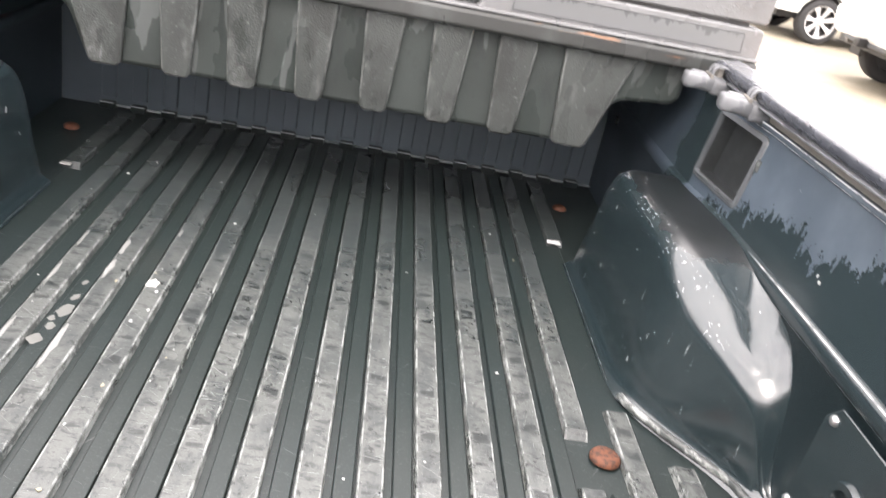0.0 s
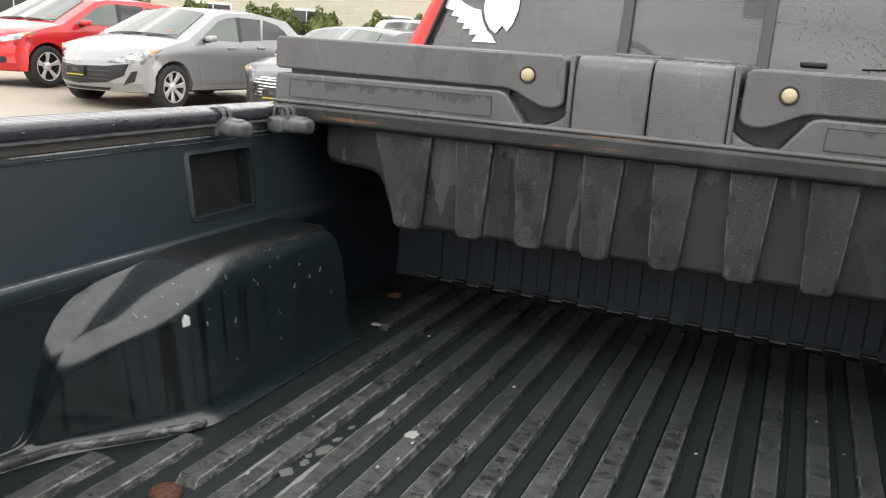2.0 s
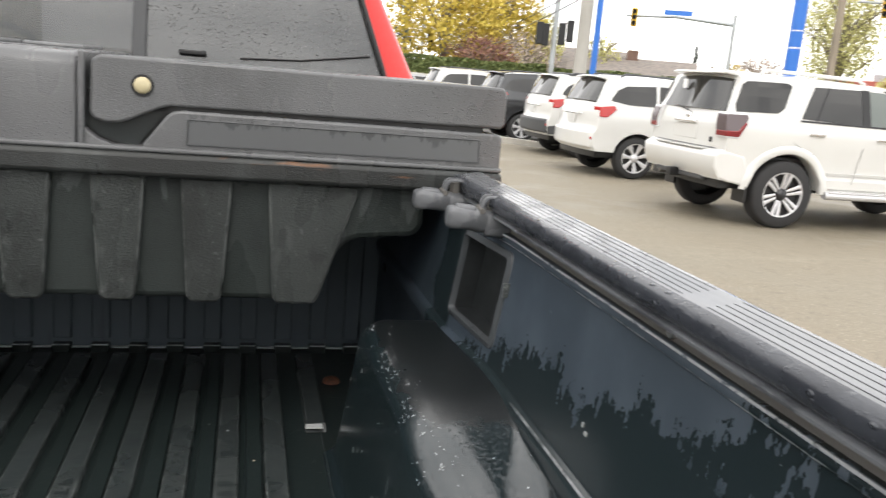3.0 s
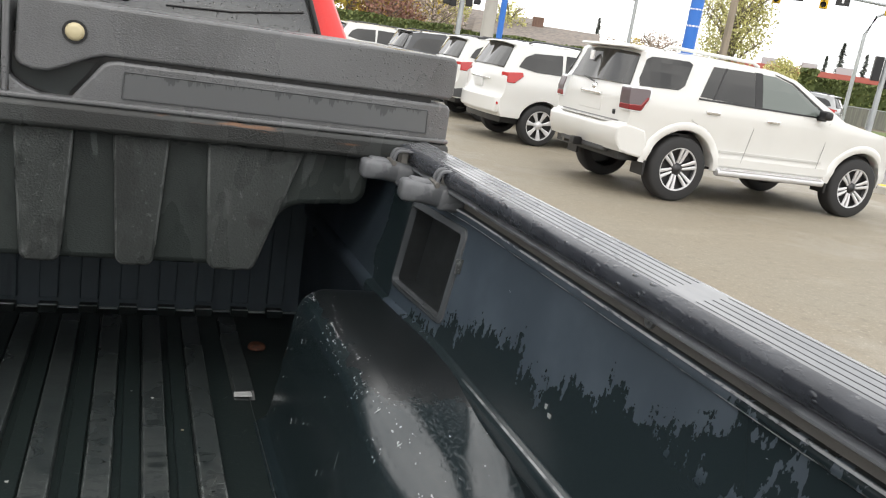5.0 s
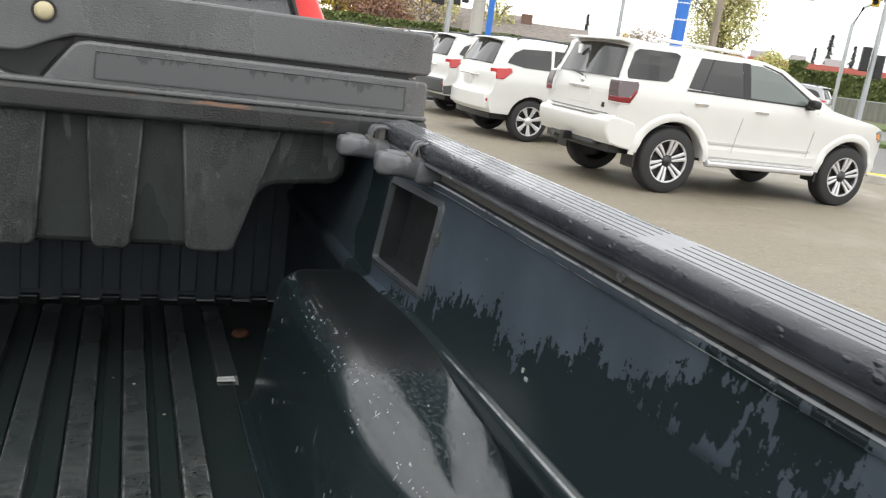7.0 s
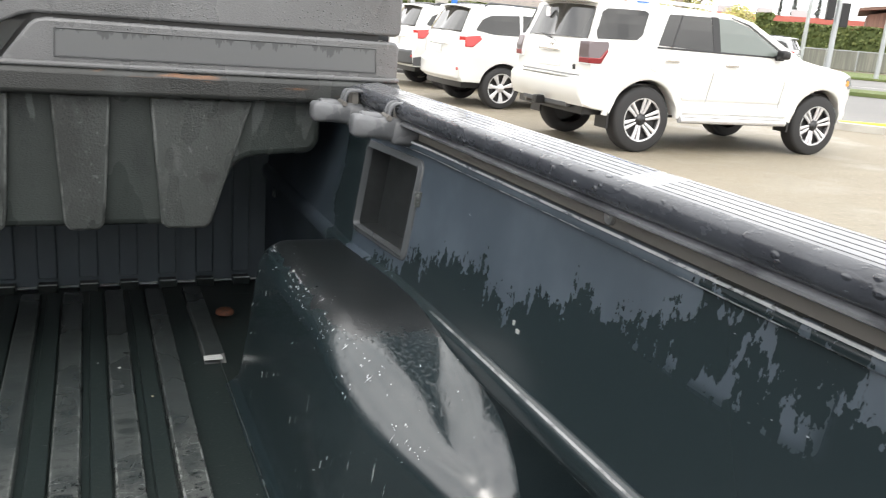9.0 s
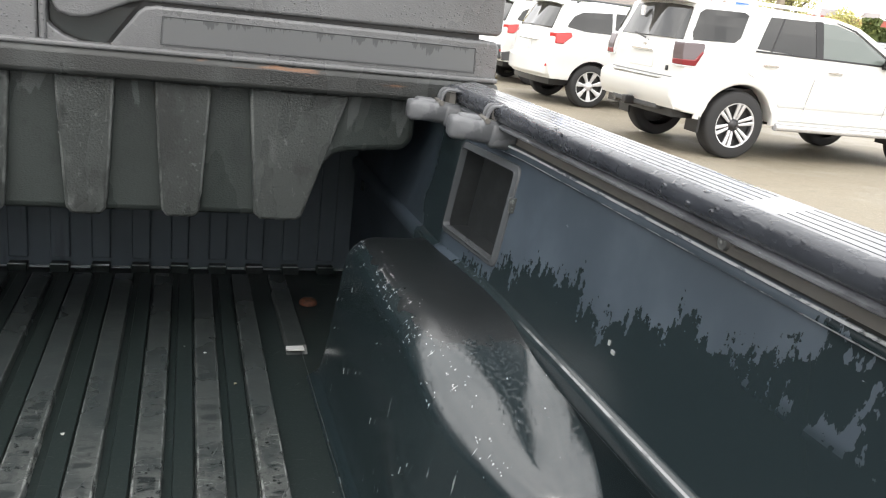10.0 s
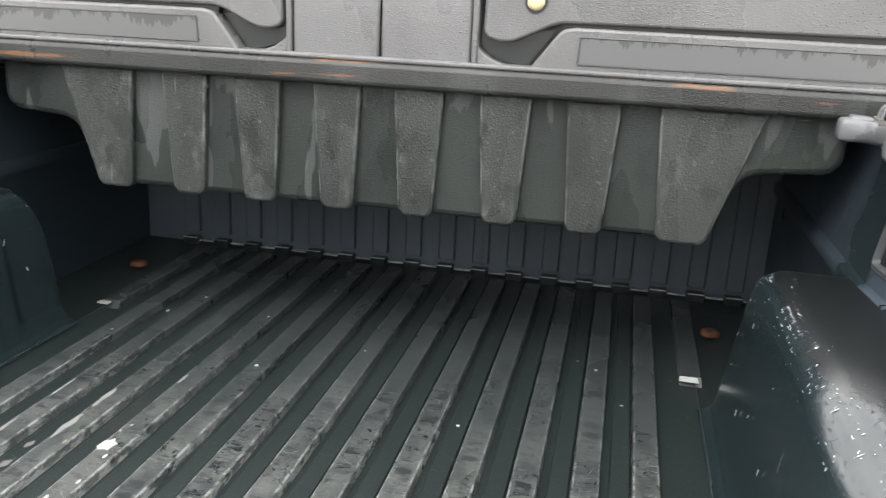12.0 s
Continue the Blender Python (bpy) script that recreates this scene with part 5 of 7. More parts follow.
def wheel_parts(root, x, y, r, rim_r, width, spokes, twin, side):
    """Tyre and rim; side is the sign of y on which the face shows; twin: paired polished spokes on a dark rim."""
    h = width / 2
    bm = lathe([(rim_r, -h), (r - 0.035, -h), (r - 0.010, -h + 0.015), (r, -h + 0.045), (r, h - 0.045), (r - 0.010, h - 0.015), (r - 0.035, h), (rim_r + 0.03, h), (rim_r, h - 0.008)], "Y", 40, at=(x, y, r))
    ty = part("tyre", bm, M_TYRE, root, smooth=True)
    f = side
    bm = lathe([(rim_r, f * (h - 0.008)), (rim_r - 0.014, f * (h - 0.012)), (rim_r - 0.03, f * (h - 0.07)), (0.0, f * (h - 0.085))], "Y", 40, at=(x, y, r))
    part("rim", bm, M_RIMDARK, ty, smooth=True)
    bm = lathe([(rim_r + 0.001, f * (h - 0.010)), (rim_r - 0.002, f * (h + 0.001)), (rim_r - 0.014, f * (h - 0.002)), (rim_r - 0.018, f * (h - 0.02))], "Y", 40, at=(x, y, r))
    part("rim_flange", bm, M_RIM, ty, smooth=True)
    for k in range(spokes):
        a = math.tau * k / spokes + 0.3
        c, sn = math.cos(a), math.sin(a)
        bm = bmesh.new()
        for off in ((-1, 1) if twin else (0,)):
            stations = ((0.070, 0.019, 0.0125, 0.030), (rim_r * 0.55, 0.026, 0.0175, 0.014), (rim_r - 0.008, 0.037, 0.0225, 0.004)) if twin else \
                       ((0.045, 0.0, 0.018, 0.032), (rim_r * 0.55, 0.0, 0.026, 0.016), (rim_r - 0.006, 0.0, 0.045, 0.004))
            rows = []
            for rr, o, wd, d in stations:
                row = []
                for u, dd in ((-wd, 0.022), (-wd, 0.004), (-wd * 0.7, 0.0), (wd * 0.7, 0.0), (wd, 0.004), (wd, 0.022)):
                    u += off * o
                    row.append((x + c * rr - sn * u, y + f * (h - d - dd), r + sn * rr + c * u))
                rows.append(row)
            grid(rows, bm)
        part("spoke", bm, M_RIM, ty, smooth=True)
    hub = lathe([(0.0, f * (h - 0.006)), (0.026, f * (h - 0.006)), (0.034, f * (h - 0.012)), (0.066, f * (h - 0.026)), (0.080, f * (h - 0.06))], "Y", 18, at=(x, y, r))
    part("hub_cap", hub, M_RIMDARK if twin else M_RIM, ty, smooth=True)
    return ty


def arch(cx, r, z0, a0=0, a1=180, n=12):
    """Points of a wheel arch from the front foot to the rear foot."""
    return [(cx + r * math.cos(radians(a0 + (a1 - a0) * k / n)), z0 + r * math.sin(radians(a0 + (a1 - a0) * k / n))) for k in range(n + 1)]


def car(spec):
    """A car that faces +x, its rear axle at x = 0; spec gives its outline, glass and lamps."""
    g = spec
    root = thing(g["name"], g["label"], g["category"], g.get("group", "parked cars"))
    wb, r, sill = g["wheelbase"], g["wheel"], g["sill"]
    tail, nose = g["top"][-1][0], g["top"][0][0]
    sh = Shape(g["half"], tail, nose, g["belt"], g["tumble"], g["section"])
    ar = r + g.get("gap", 0.055)
    low_f, low_r = g.get("low_front", sill), g.get("low_rear", sill)

    def arch_feet(cx, z_first, z_last):
        a0 = math.degrees(math.asin((z_first - r) / ar))
        a1 = 180 - math.degrees(math.asin((z_last - r) / ar))
        return arch(cx, ar, r, a0, a1)

    out = list(g["top"])                                       # nose over the roof to the tail
    out += [(tail + 0.06, low_r)]
    rear = arch_feet(0, sill, low_r)[::-1]
    front = arch_feet(wb, low_f, sill)[::-1]
    out += rear + front + [(nose - 0.08, low_f)]
    bm = bmesh.new()
    slab([(x, -1.0, z) for x, z in out], (0, 2.0, 0), bm)
    cut_grid(bm, [tail + (nose - tail) * k / 20 for k in range(1, 20)], [z for z, _ in g["section"]] + [g["belt"] + 0.16, g["belt"] + 0.32])
    for v in bm.verts:
        v.co.y = math.copysign(sh.width(v.co.x, v.co.z), v.co.y)
    body = part("body", bm, g["paint"], root, "", bevel=g.get("round", 0.03), segments=3, angle=50)

    def side_piece(name, pts, mat, lift=0.006, label="", thick=0.012, both=True):
        for s in ((-1, 1) if both else (-1,)):
            b = bmesh.new()
            slab([(x, 0, z) for x, z in pts], (0, 0.001, 0), b)
            xs = [p[0] for p in pts]
            cut_grid(b, [min(xs) + (max(xs) - min(xs)) * k / 5 for k in range(1, 5)], [g["belt"] + 0.12 * k for k in range(1, 4)])
            for v in b.verts:
                front_face = v.co.y < 0.0005
                v.co.y = s * (sh.width(v.co.x, v.co.z) + (lift if front_face else lift - thick))
            part(name, b, mat, root, label)

    for pts, mat in g["windows"]:
        side_piece("side_window", pts, mat)
    for pts in g.get("pillars", []):
        side_piece("black_pillar", pts, M_BLACK, 0.008)
    for pts, mat, nm in g.get("panels", []):
        side_piece(nm, pts, mat, 0.014, thick=0.03)
    # handles and seams
    for x, z in g.get("handles", []):
        for s in (-1, 1):
            w = s * (sh.width(x, z))
            part("door_handle", boxes((x - 0.10, x + 0.10, min(w - 0.01 * s, w + 0.028 * s), max(w - 0.01 * s, w + 0.028 * s), z - 0.018, z + 0.018)), g.get("handle_mat", M_CHROME), root, bevel=0.01)
    for line in g.get("seams", []):
        for s in (-1, 1):
            part("door_seam", tube([(x, s * (sh.width(x, z) + 0.001), z) for x, z in line], 0.0032, 5), M_SEAM, root)

    def end_piece(name, corners, mat, lift=0.008, label="", cuts=6):
        """A sheet across the car between (x, z, half width) stations, from top to bottom."""
        rows = []
        (xa, za, _), (xb, zb, _) = corners[0], corners[-1]
        d = Vector((xb - xa, 0, zb - za)).normalized()
        n = Vector((-d.z, 0, d.x))
        if n.x * (1 if xa > wb / 2 else -1) < 0 and abs(n.x) > 0.1 or (abs(n.x) <= 0.1 and n.z < 0):
            n = -n
        for x, z, w in corners:
            rows.append([Vector((x, w * (2 * k / cuts - 1), z)) + n * (lift + 0.02 * (1 - (2 * k / cuts - 1) ** 2)) for k in range(cuts + 1)])
        b = grid(rows)
        ext = bmesh.ops.extrude_face_region(b, geom=b.faces[:])
        for v in ext["geom"]:
            if isinstance(v, bmesh.types.BMVert):
                v.co -= n * (0.02 + lift)
        part(name, b, mat, root, label, smooth=True)

    for nm, corners, mat in g["ends"]:
        end_piece(nm, corners, mat)
    for s in (-1, 1):
        mx, mz = g["mirror"]
        w = sh.width(mx, mz)
        b = boxes((mx - 0.05, mx + 0.07, min(s * (w + 0.03), s * (w + 0.19)), max(s * (w + 0.03), s * (w + 0.19)), mz - 0.01, mz + 0.115))
        mir = part("door_mirror", b, g.get("mirror_mat", g["paint"]), root, bevel=0.035, segments=3)
        part("mirror_foot", boxes((mx - 0.02, mx + 0.06, min(s * (w - 0.03), s * (w + 0.08)), max(s * (w - 0.03), s * (w + 0.08)), mz - 0.03, mz + 0.03)), M_BLACK, mir)
        for x in (0, wb):
            wheel_parts(root, x, s * (sh.width(x, r) - 0.115), r, g["rim"], 0.23, g["spokes"], g["dark_rim"], s)
            if g.get("flare"):
                rows = []
                for px, pz in arch(x, 1.0, 0.0, 4, 176, 20):
                    row = []
                    for rr, o in ((ar - 0.006, -0.05), (ar - 0.006, 0.012), (ar + 0.004, 0.018), (ar + 0.055, 0.016), (ar + 0.085, 0.007), (ar + 0.095, -0.004)):
                        qx, qz = x + (px - x) * rr, r + pz * rr
                        row.append((qx, s * (sh.width(qx, qz) + o), qz))
                    rows.append(row)
                part("arch_flare", grid(rows), g["flare"], root, smooth=True)
    part("underbody", boxes((tail + 0.12, nose - 0.15, -g["half"] + 0.16, g["half"] - 0.16, sill - 0.04, sill + 0.35)), M_BLACK, root)
    for fn in g.get("extra", []):
        fn(root, sh)

    def top_at(x):
        zs = [z0 + (z1 - z0) * (x - x0) / (x1 - x0) for (x0, z0), (x1, z1) in zip(g["top"], g["top"][1:]) if x0 != x1 and min(x0, x1) <= x <= max(x0, x1)]
        return max(zs) if zs else g["top"][0 if x > wb else -1][1]

    # nose and tail curve back towards the corners; hood and roof fall away to the sides
    for ob in root.children_recursive:
        ys = [v.co.y for v in ob.data.vertices]
        b = bmesh.new()
        b.from_mesh(ob.data)
        if max(ys) - min(ys) > 0.35:
            for y in (0.0, 0.16, 0.32, 0.46, 0.58, 0.68, 0.76):
                for sg in ((1, -1) if y else (1,)):
                    bmesh.ops.bisect_plane(b, geom=b.verts[:] + b.edges[:] + b.faces[:], plane_co=(0, sg * y, 0), plane_no=(0, 1, 0))
        for v in b.verts:
            x, z = v.co.x, v.co.z
            rel = abs(v.co.y) / sh.width(x, z)
            near = max(0.0, min(1.0, (z - top_at(x) + 0.24) / 0.24)) if -0.75 < x < nose - 0.02 else 0.0
            q = min(1.05, rel) ** g.get("bend_power", 2.4)
            v.co.z -= g.get("crown", 0.03) * min(1.05, rel) ** 2.6 * near * near * (3 - 2 * near)
            if x > wb + 0.35:
                v.co.x -= g.get("nose_bend", 0.24) * q * min(1.0, (x - wb - 0.35) / max(0.2, nose - wb - 0.35))
            elif x < -0.48:
                v.co.x += g.get("tail_bend", 0.13) * q * min(1.0, (-0.48 - x) / (-0.48 - tail))
        b.to_mesh(ob.data)
        b.free()

    skin_bm = bmesh.new()
    skin_bm.from_mesh(body.data)
    tree_ = BVHTree.FromBMesh(skin_bm)
    skin_bm.free()

    def skin(name, pts, toward, mat, lift=0.006, parent=root, thick=0.02, step=0.05):
        """A lens or trim panel that follows the body: the outline pts, laid on it from the direction toward."""
        d = Vector(toward).normalized()
        u = d.cross(Vector((0, 0, 1))).normalized()
        w = u.cross(d)
        b = bmesh.new()
        flat = [(Vector(p).dot(u), 0.0, Vector(p).dot(w)) for p in pts]
        b.faces.new([b.verts.new(p) for p in flat])
        xs, zs = [p[0] for p in flat], [p[2] for p in flat]
        cut_grid(b, [min(xs) + step * k for k in range(1, int((max(xs) - min(xs)) / step) + 1)], [min(zs) + step * k for k in range(1, int((max(zs) - min(zs)) / step) + 1)])
        ext = bmesh.ops.extrude_face_region(b, geom=b.faces[:])
        back = {v for v in ext["geom"] if isinstance(v, bmesh.types.BMVert)}
        for v in b.verts:
            at = u * v.co.x + w * v.co.z
            hit, n, _, _ = tree_.ray_cast(at + d * 8.0, -d)
            if hit is None:
                hit, n, _, _ = tree_.find_nearest(at + d * sum(Vector(p).dot(d) for p in pts) / len(pts))
            v.co = hit + d * lift - (d * thick if v in back else Vector())
        return part(name, b, mat, parent, smooth=True)

    for fn in g.get("skins", []):
        fn(skin, root)
    return root


def suv_offroad():
    """Tall white four-wheel-drive wagon."""
    g = dict(name="suv", label="clean white four-wheel-drive wagon with dark twin-spoke wheels on the lot", category="car", wheelbase=2.79, wheel=0.395, rim=0.262, sill=0.46,
             half=0.945, belt=1.24, tumble=0.24, low_front=0.48, low_rear=0.52, paint=M_CARWHITE, spokes=6, dark_rim=True, gap=0.085, round=0.028, tail_bend=0.045, nose_bend=0.26, crown=0.035,
             section=[(0.46, 0.030), (0.56, 0.006), (0.64, 0.028), (0.72, 0.030), (0.92, 0.010), (1.08, 0.0), (1.15, 0.004), (1.24, 0.026)],
             top=[(3.68, 0.62), (3.72, 0.78), (3.68, 0.98), (3.55, 1.09), (2.62, 1.215), (2.36, 1.26), (1.52, 1.67), (1.20, 1.735), (0.2, 1.765), (-0.52, 1.745), (-0.62, 1.71),
                  (-0.80, 1.20), (-0.82, 1.10), (-0.82, 0.86), (-0.90, 0.80), (-0.91, 0.62)])
    g["windows"] = [([(-0.745, 1.330), (-0.755, 1.380), (-0.665, 1.635), (-0.60, 1.672), (-0.10, 1.678), (-0.045, 1.640), (-0.14, 1.370), (-0.22, 1.312), (-0.68, 1.300)], M_TINT),
                    ([(0.085, 1.275), (0.255, 1.660), (0.865, 1.675), (0.90, 1.245)], M_TINT),
                    ([(1.01, 1.240), (0.985, 1.670), (1.18, 1.670), (1.45, 1.600), (1.94, 1.320), (1.95, 1.245)], M_CLEAR)]
    g["pillars"] = [[(0.905, 1.235), (0.870, 1.685), (0.98, 1.685), (1.005, 1.235)], [(0.27, 1.260), (0.435, 1.670), (0.458, 1.670), (0.293, 1.260)], [(0.07, 1.240), (0.07, 1.260), (1.96, 1.245), (1.96, 1.225)],
                    [(1.94, 1.235), (1.94, 1.330), (1.45, 1.615), (1.18, 1.690), (1.18, 1.702), (1.47, 1.635), (2.01, 1.330), (2.01, 1.235)]]
    g["seams"] = [[(0.06, 1.24), (0.02, 0.99), (0.30, 0.88), (0.46, 0.68), (0.50, 0.52)], [(0.95, 1.23), (0.94, 0.98), (0.86, 0.56)], [(2.10, 1.18), (2.10, 0.9), (2.04, 0.55)]]
    g["handles"] = [(0.29, 1.11), (1.20, 1.10)]
    g["mirror"] = (1.90, 1.23)
    g["ends"] = [("rear_window", [(-0.640, 1.67, 0.62), (-0.772, 1.29, 0.71)], M_TINT),
                 ("windscreen", [(1.58, 1.65, 0.60), (2.34, 1.24, 0.70)], M_CLEAR),
                 ("grille", [(3.70, 0.95, 0.45), (3.72, 0.72, 0.40)], M_BLACK)]
    g["panels"] = [([(0.5, 0.50), (0.5, 0.60), (2.22, 0.60), (2.22, 0.50)], M_CARWHITE, "sill_trim"), ([(0.52, 0.655), (0.52, 0.685), (2.12, 0.690), (2.12, 0.662)], M_MOULD, "side_moulding")]
    g["flare"] = M_CARWHITE
    g["mirror_mat"] = M_BLACK

    def extra(root, sh):
        for s in (-1, 1):
            # wrap-round tail lamps: smoked upper half, clear rim, red hook below
            def lens(name, pts, mat, lift, parent, deep=0.17):
                b = bmesh.new()
                slab([(x, 0, z) for x, z in pts], (0, 0.001, 0), b)
                for v in b.verts:
                    v.co.y = s * (sh.width(v.co.x, v.co.z) + (lift if v.co.y < 0.0005 else -deep))
                return part(name, b, mat, parent, bevel=0.010)

            lamp = lens("tail_lamp", [(-0.86, 1.00), (-0.875, 1.14), (-0.85, 1.285), (-0.58, 1.295), (-0.555, 1.26), (-0.575, 1.17), (-0.69, 1.00)], M_LAMPCLR, 0.012, root)
            lens("smoked_lens", [(-0.868, 1.05), (-0.878, 1.14), (-0.86, 1.262), (-0.60, 1.270), (-0.588, 1.235), (-0.605, 1.175), (-0.69, 1.06)], M_LAMPSMOKE, 0.016, lamp)
            lens("red_lens", [(-0.868, 1.015), (-0.875, 1.080), (-0.715, 1.085), (-0.622, 1.185), (-0.600, 1.170), (-0.690, 1.015)], M_LAMPDEEP, 0.020, lamp)
            part("running_board", tube([(0.52, s * 0.97, 0.42), (2.2, s * 0.97, 0.42)], 0.045, 10), M_RIM, root, smooth=True)
            part("step_plate", boxes((0.56, 2.16, min(s * 0.93, s * 1.01), max(s * 0.93, s * 1.01), 0.452, 0.468)), M_RIM, root, bevel=0.004)
            part("roof_rail", tube([(-0.35, s * 0.66, 1.76), (-0.28, s * 0.66, 1.805), (0.95, s * 0.66, 1.79), (1.05, s * 0.66, 1.745)], 0.022, 8), M_CARWHITE, root, smooth=True)
            part("mud_flap", boxes((-0.50, -0.47, min(s * 0.68, s * 0.93), max(s * 0.68, s * 0.93), 0.28, 0.55)), M_BLACK, root)
            part("mud_flap", boxes((2.30, 2.33, min(s * 0.70, s * 0.93), max(s * 0.70, s * 0.93), 0.30, 0.55)), M_BLACK, root)
        part("roof_spoiler", slab([(-0.40, -0.62, 1.765), (-0.76, -0.62, 1.74), (-0.78, -0.62, 1.71), (-0.58, -0.62, 1.70)], (0, 1.24, 0)), M_CARWHITE, root, bevel=0.015)
        b = slab([(x, -1, z) for x, z in ((-0.80, 0.845), (-0.90, 0.835), (-0.945, 0.790), (-0.940, 0.66), (-0.86, 0.535), (-0.74, 0.50), (-0.485, 0.47), (-0.50, 0.66), (-0.56, 0.80))], (0, 2, 0))
        for v in b.verts:
            v.co.y = math.copysign(sh.width(v.co.x, v.co.z) + 0.014, v.co.y)
        part("rear_bumper", b, M_CARWHITE, root, bevel=0.022, segments=3)
        part("bumper_skirt", boxes((-0.86, -0.70, -0.55, 0.55, 0.47, 0.545)), M_CLAD, root, bevel=0.02)
        part("exhaust", tube([(-0.86, 0.45, 0.47), (-0.4, 0.45, 0.47)], 0.03, 10), M_STEEL, root, smooth=True)
        part("plate_recess", boxes((-0.826, -0.80, -0.27, 0.27, 0.93, 1.11)), M_CARWHITE, root, bevel=0.008)
        part("tailgate_seam", tube([(-0.83, -0.70, 0.865), (-0.83, 0.70, 0.865)], 0.006, 5), M_SEAM, root)
        part("bumper_step", boxes((-0.925, -0.82, -0.56, 0.56, 0.838, 0.850)), M_MOULD, root, bevel=0.004)
        part("model_mark", boxes((-0.835, -0.80, -0.60, -0.55, 0.925, 0.985)), M_BLACK, root, bevel=0.01)
        part("tow_hitch", boxes((-0.98, -0.8, -0.05, 0.05, 0.46, 0.56)), M_BLACK, root, bevel=0.01)
        part("tailgate_handle", boxes((-0.855, -0.80, -0.24, 0.24, 1.115, 1.15)), M_CHROME, root, bevel=0.01)
        part("tailgate_badge", lathe([(0.0, -0.012), (0.04, -0.01), (0.05, 0.0), (0.05, 0.02)], "X", 16, at=(-0.805, 0, 1.20)), M_CHROME, root, smooth=True)
        part("rear_wiper", tube([(-0.82, 0.0, 1.26), (-0.80, 0.3, 1.31)], 0.01, 6), M_BLACK, root)
        part("white_sticker", boxes((-0.755, -0.735, 0.25, 0.33, 1.52, 1.63)), M_WHITE, root)
    def trim(skin, root):
        for s in (-1, 1):
            lamp = skin("head_lamp", [(3.66, s * 0.55, 0.90), (3.62, s * 0.52, 1.03), (3.30, s * 0.86, 1.06), (3.22, s * 0.93, 1.02), (3.40, s * 0.90, 0.90)], (1, 0.7 * s, 0.1), M_LAMP)
            skin("turn_signal", [(3.36, s * 0.90, 0.93), (3.33, s * 0.90, 1.00), (3.25, s * 0.93, 1.01), (3.30, s * 0.93, 0.94)], (1, 0.9 * s, 0.1), M_AMBER, 0.010, lamp)
    g["extra"], g["skins"] = [extra], [trim]
    return car(g)


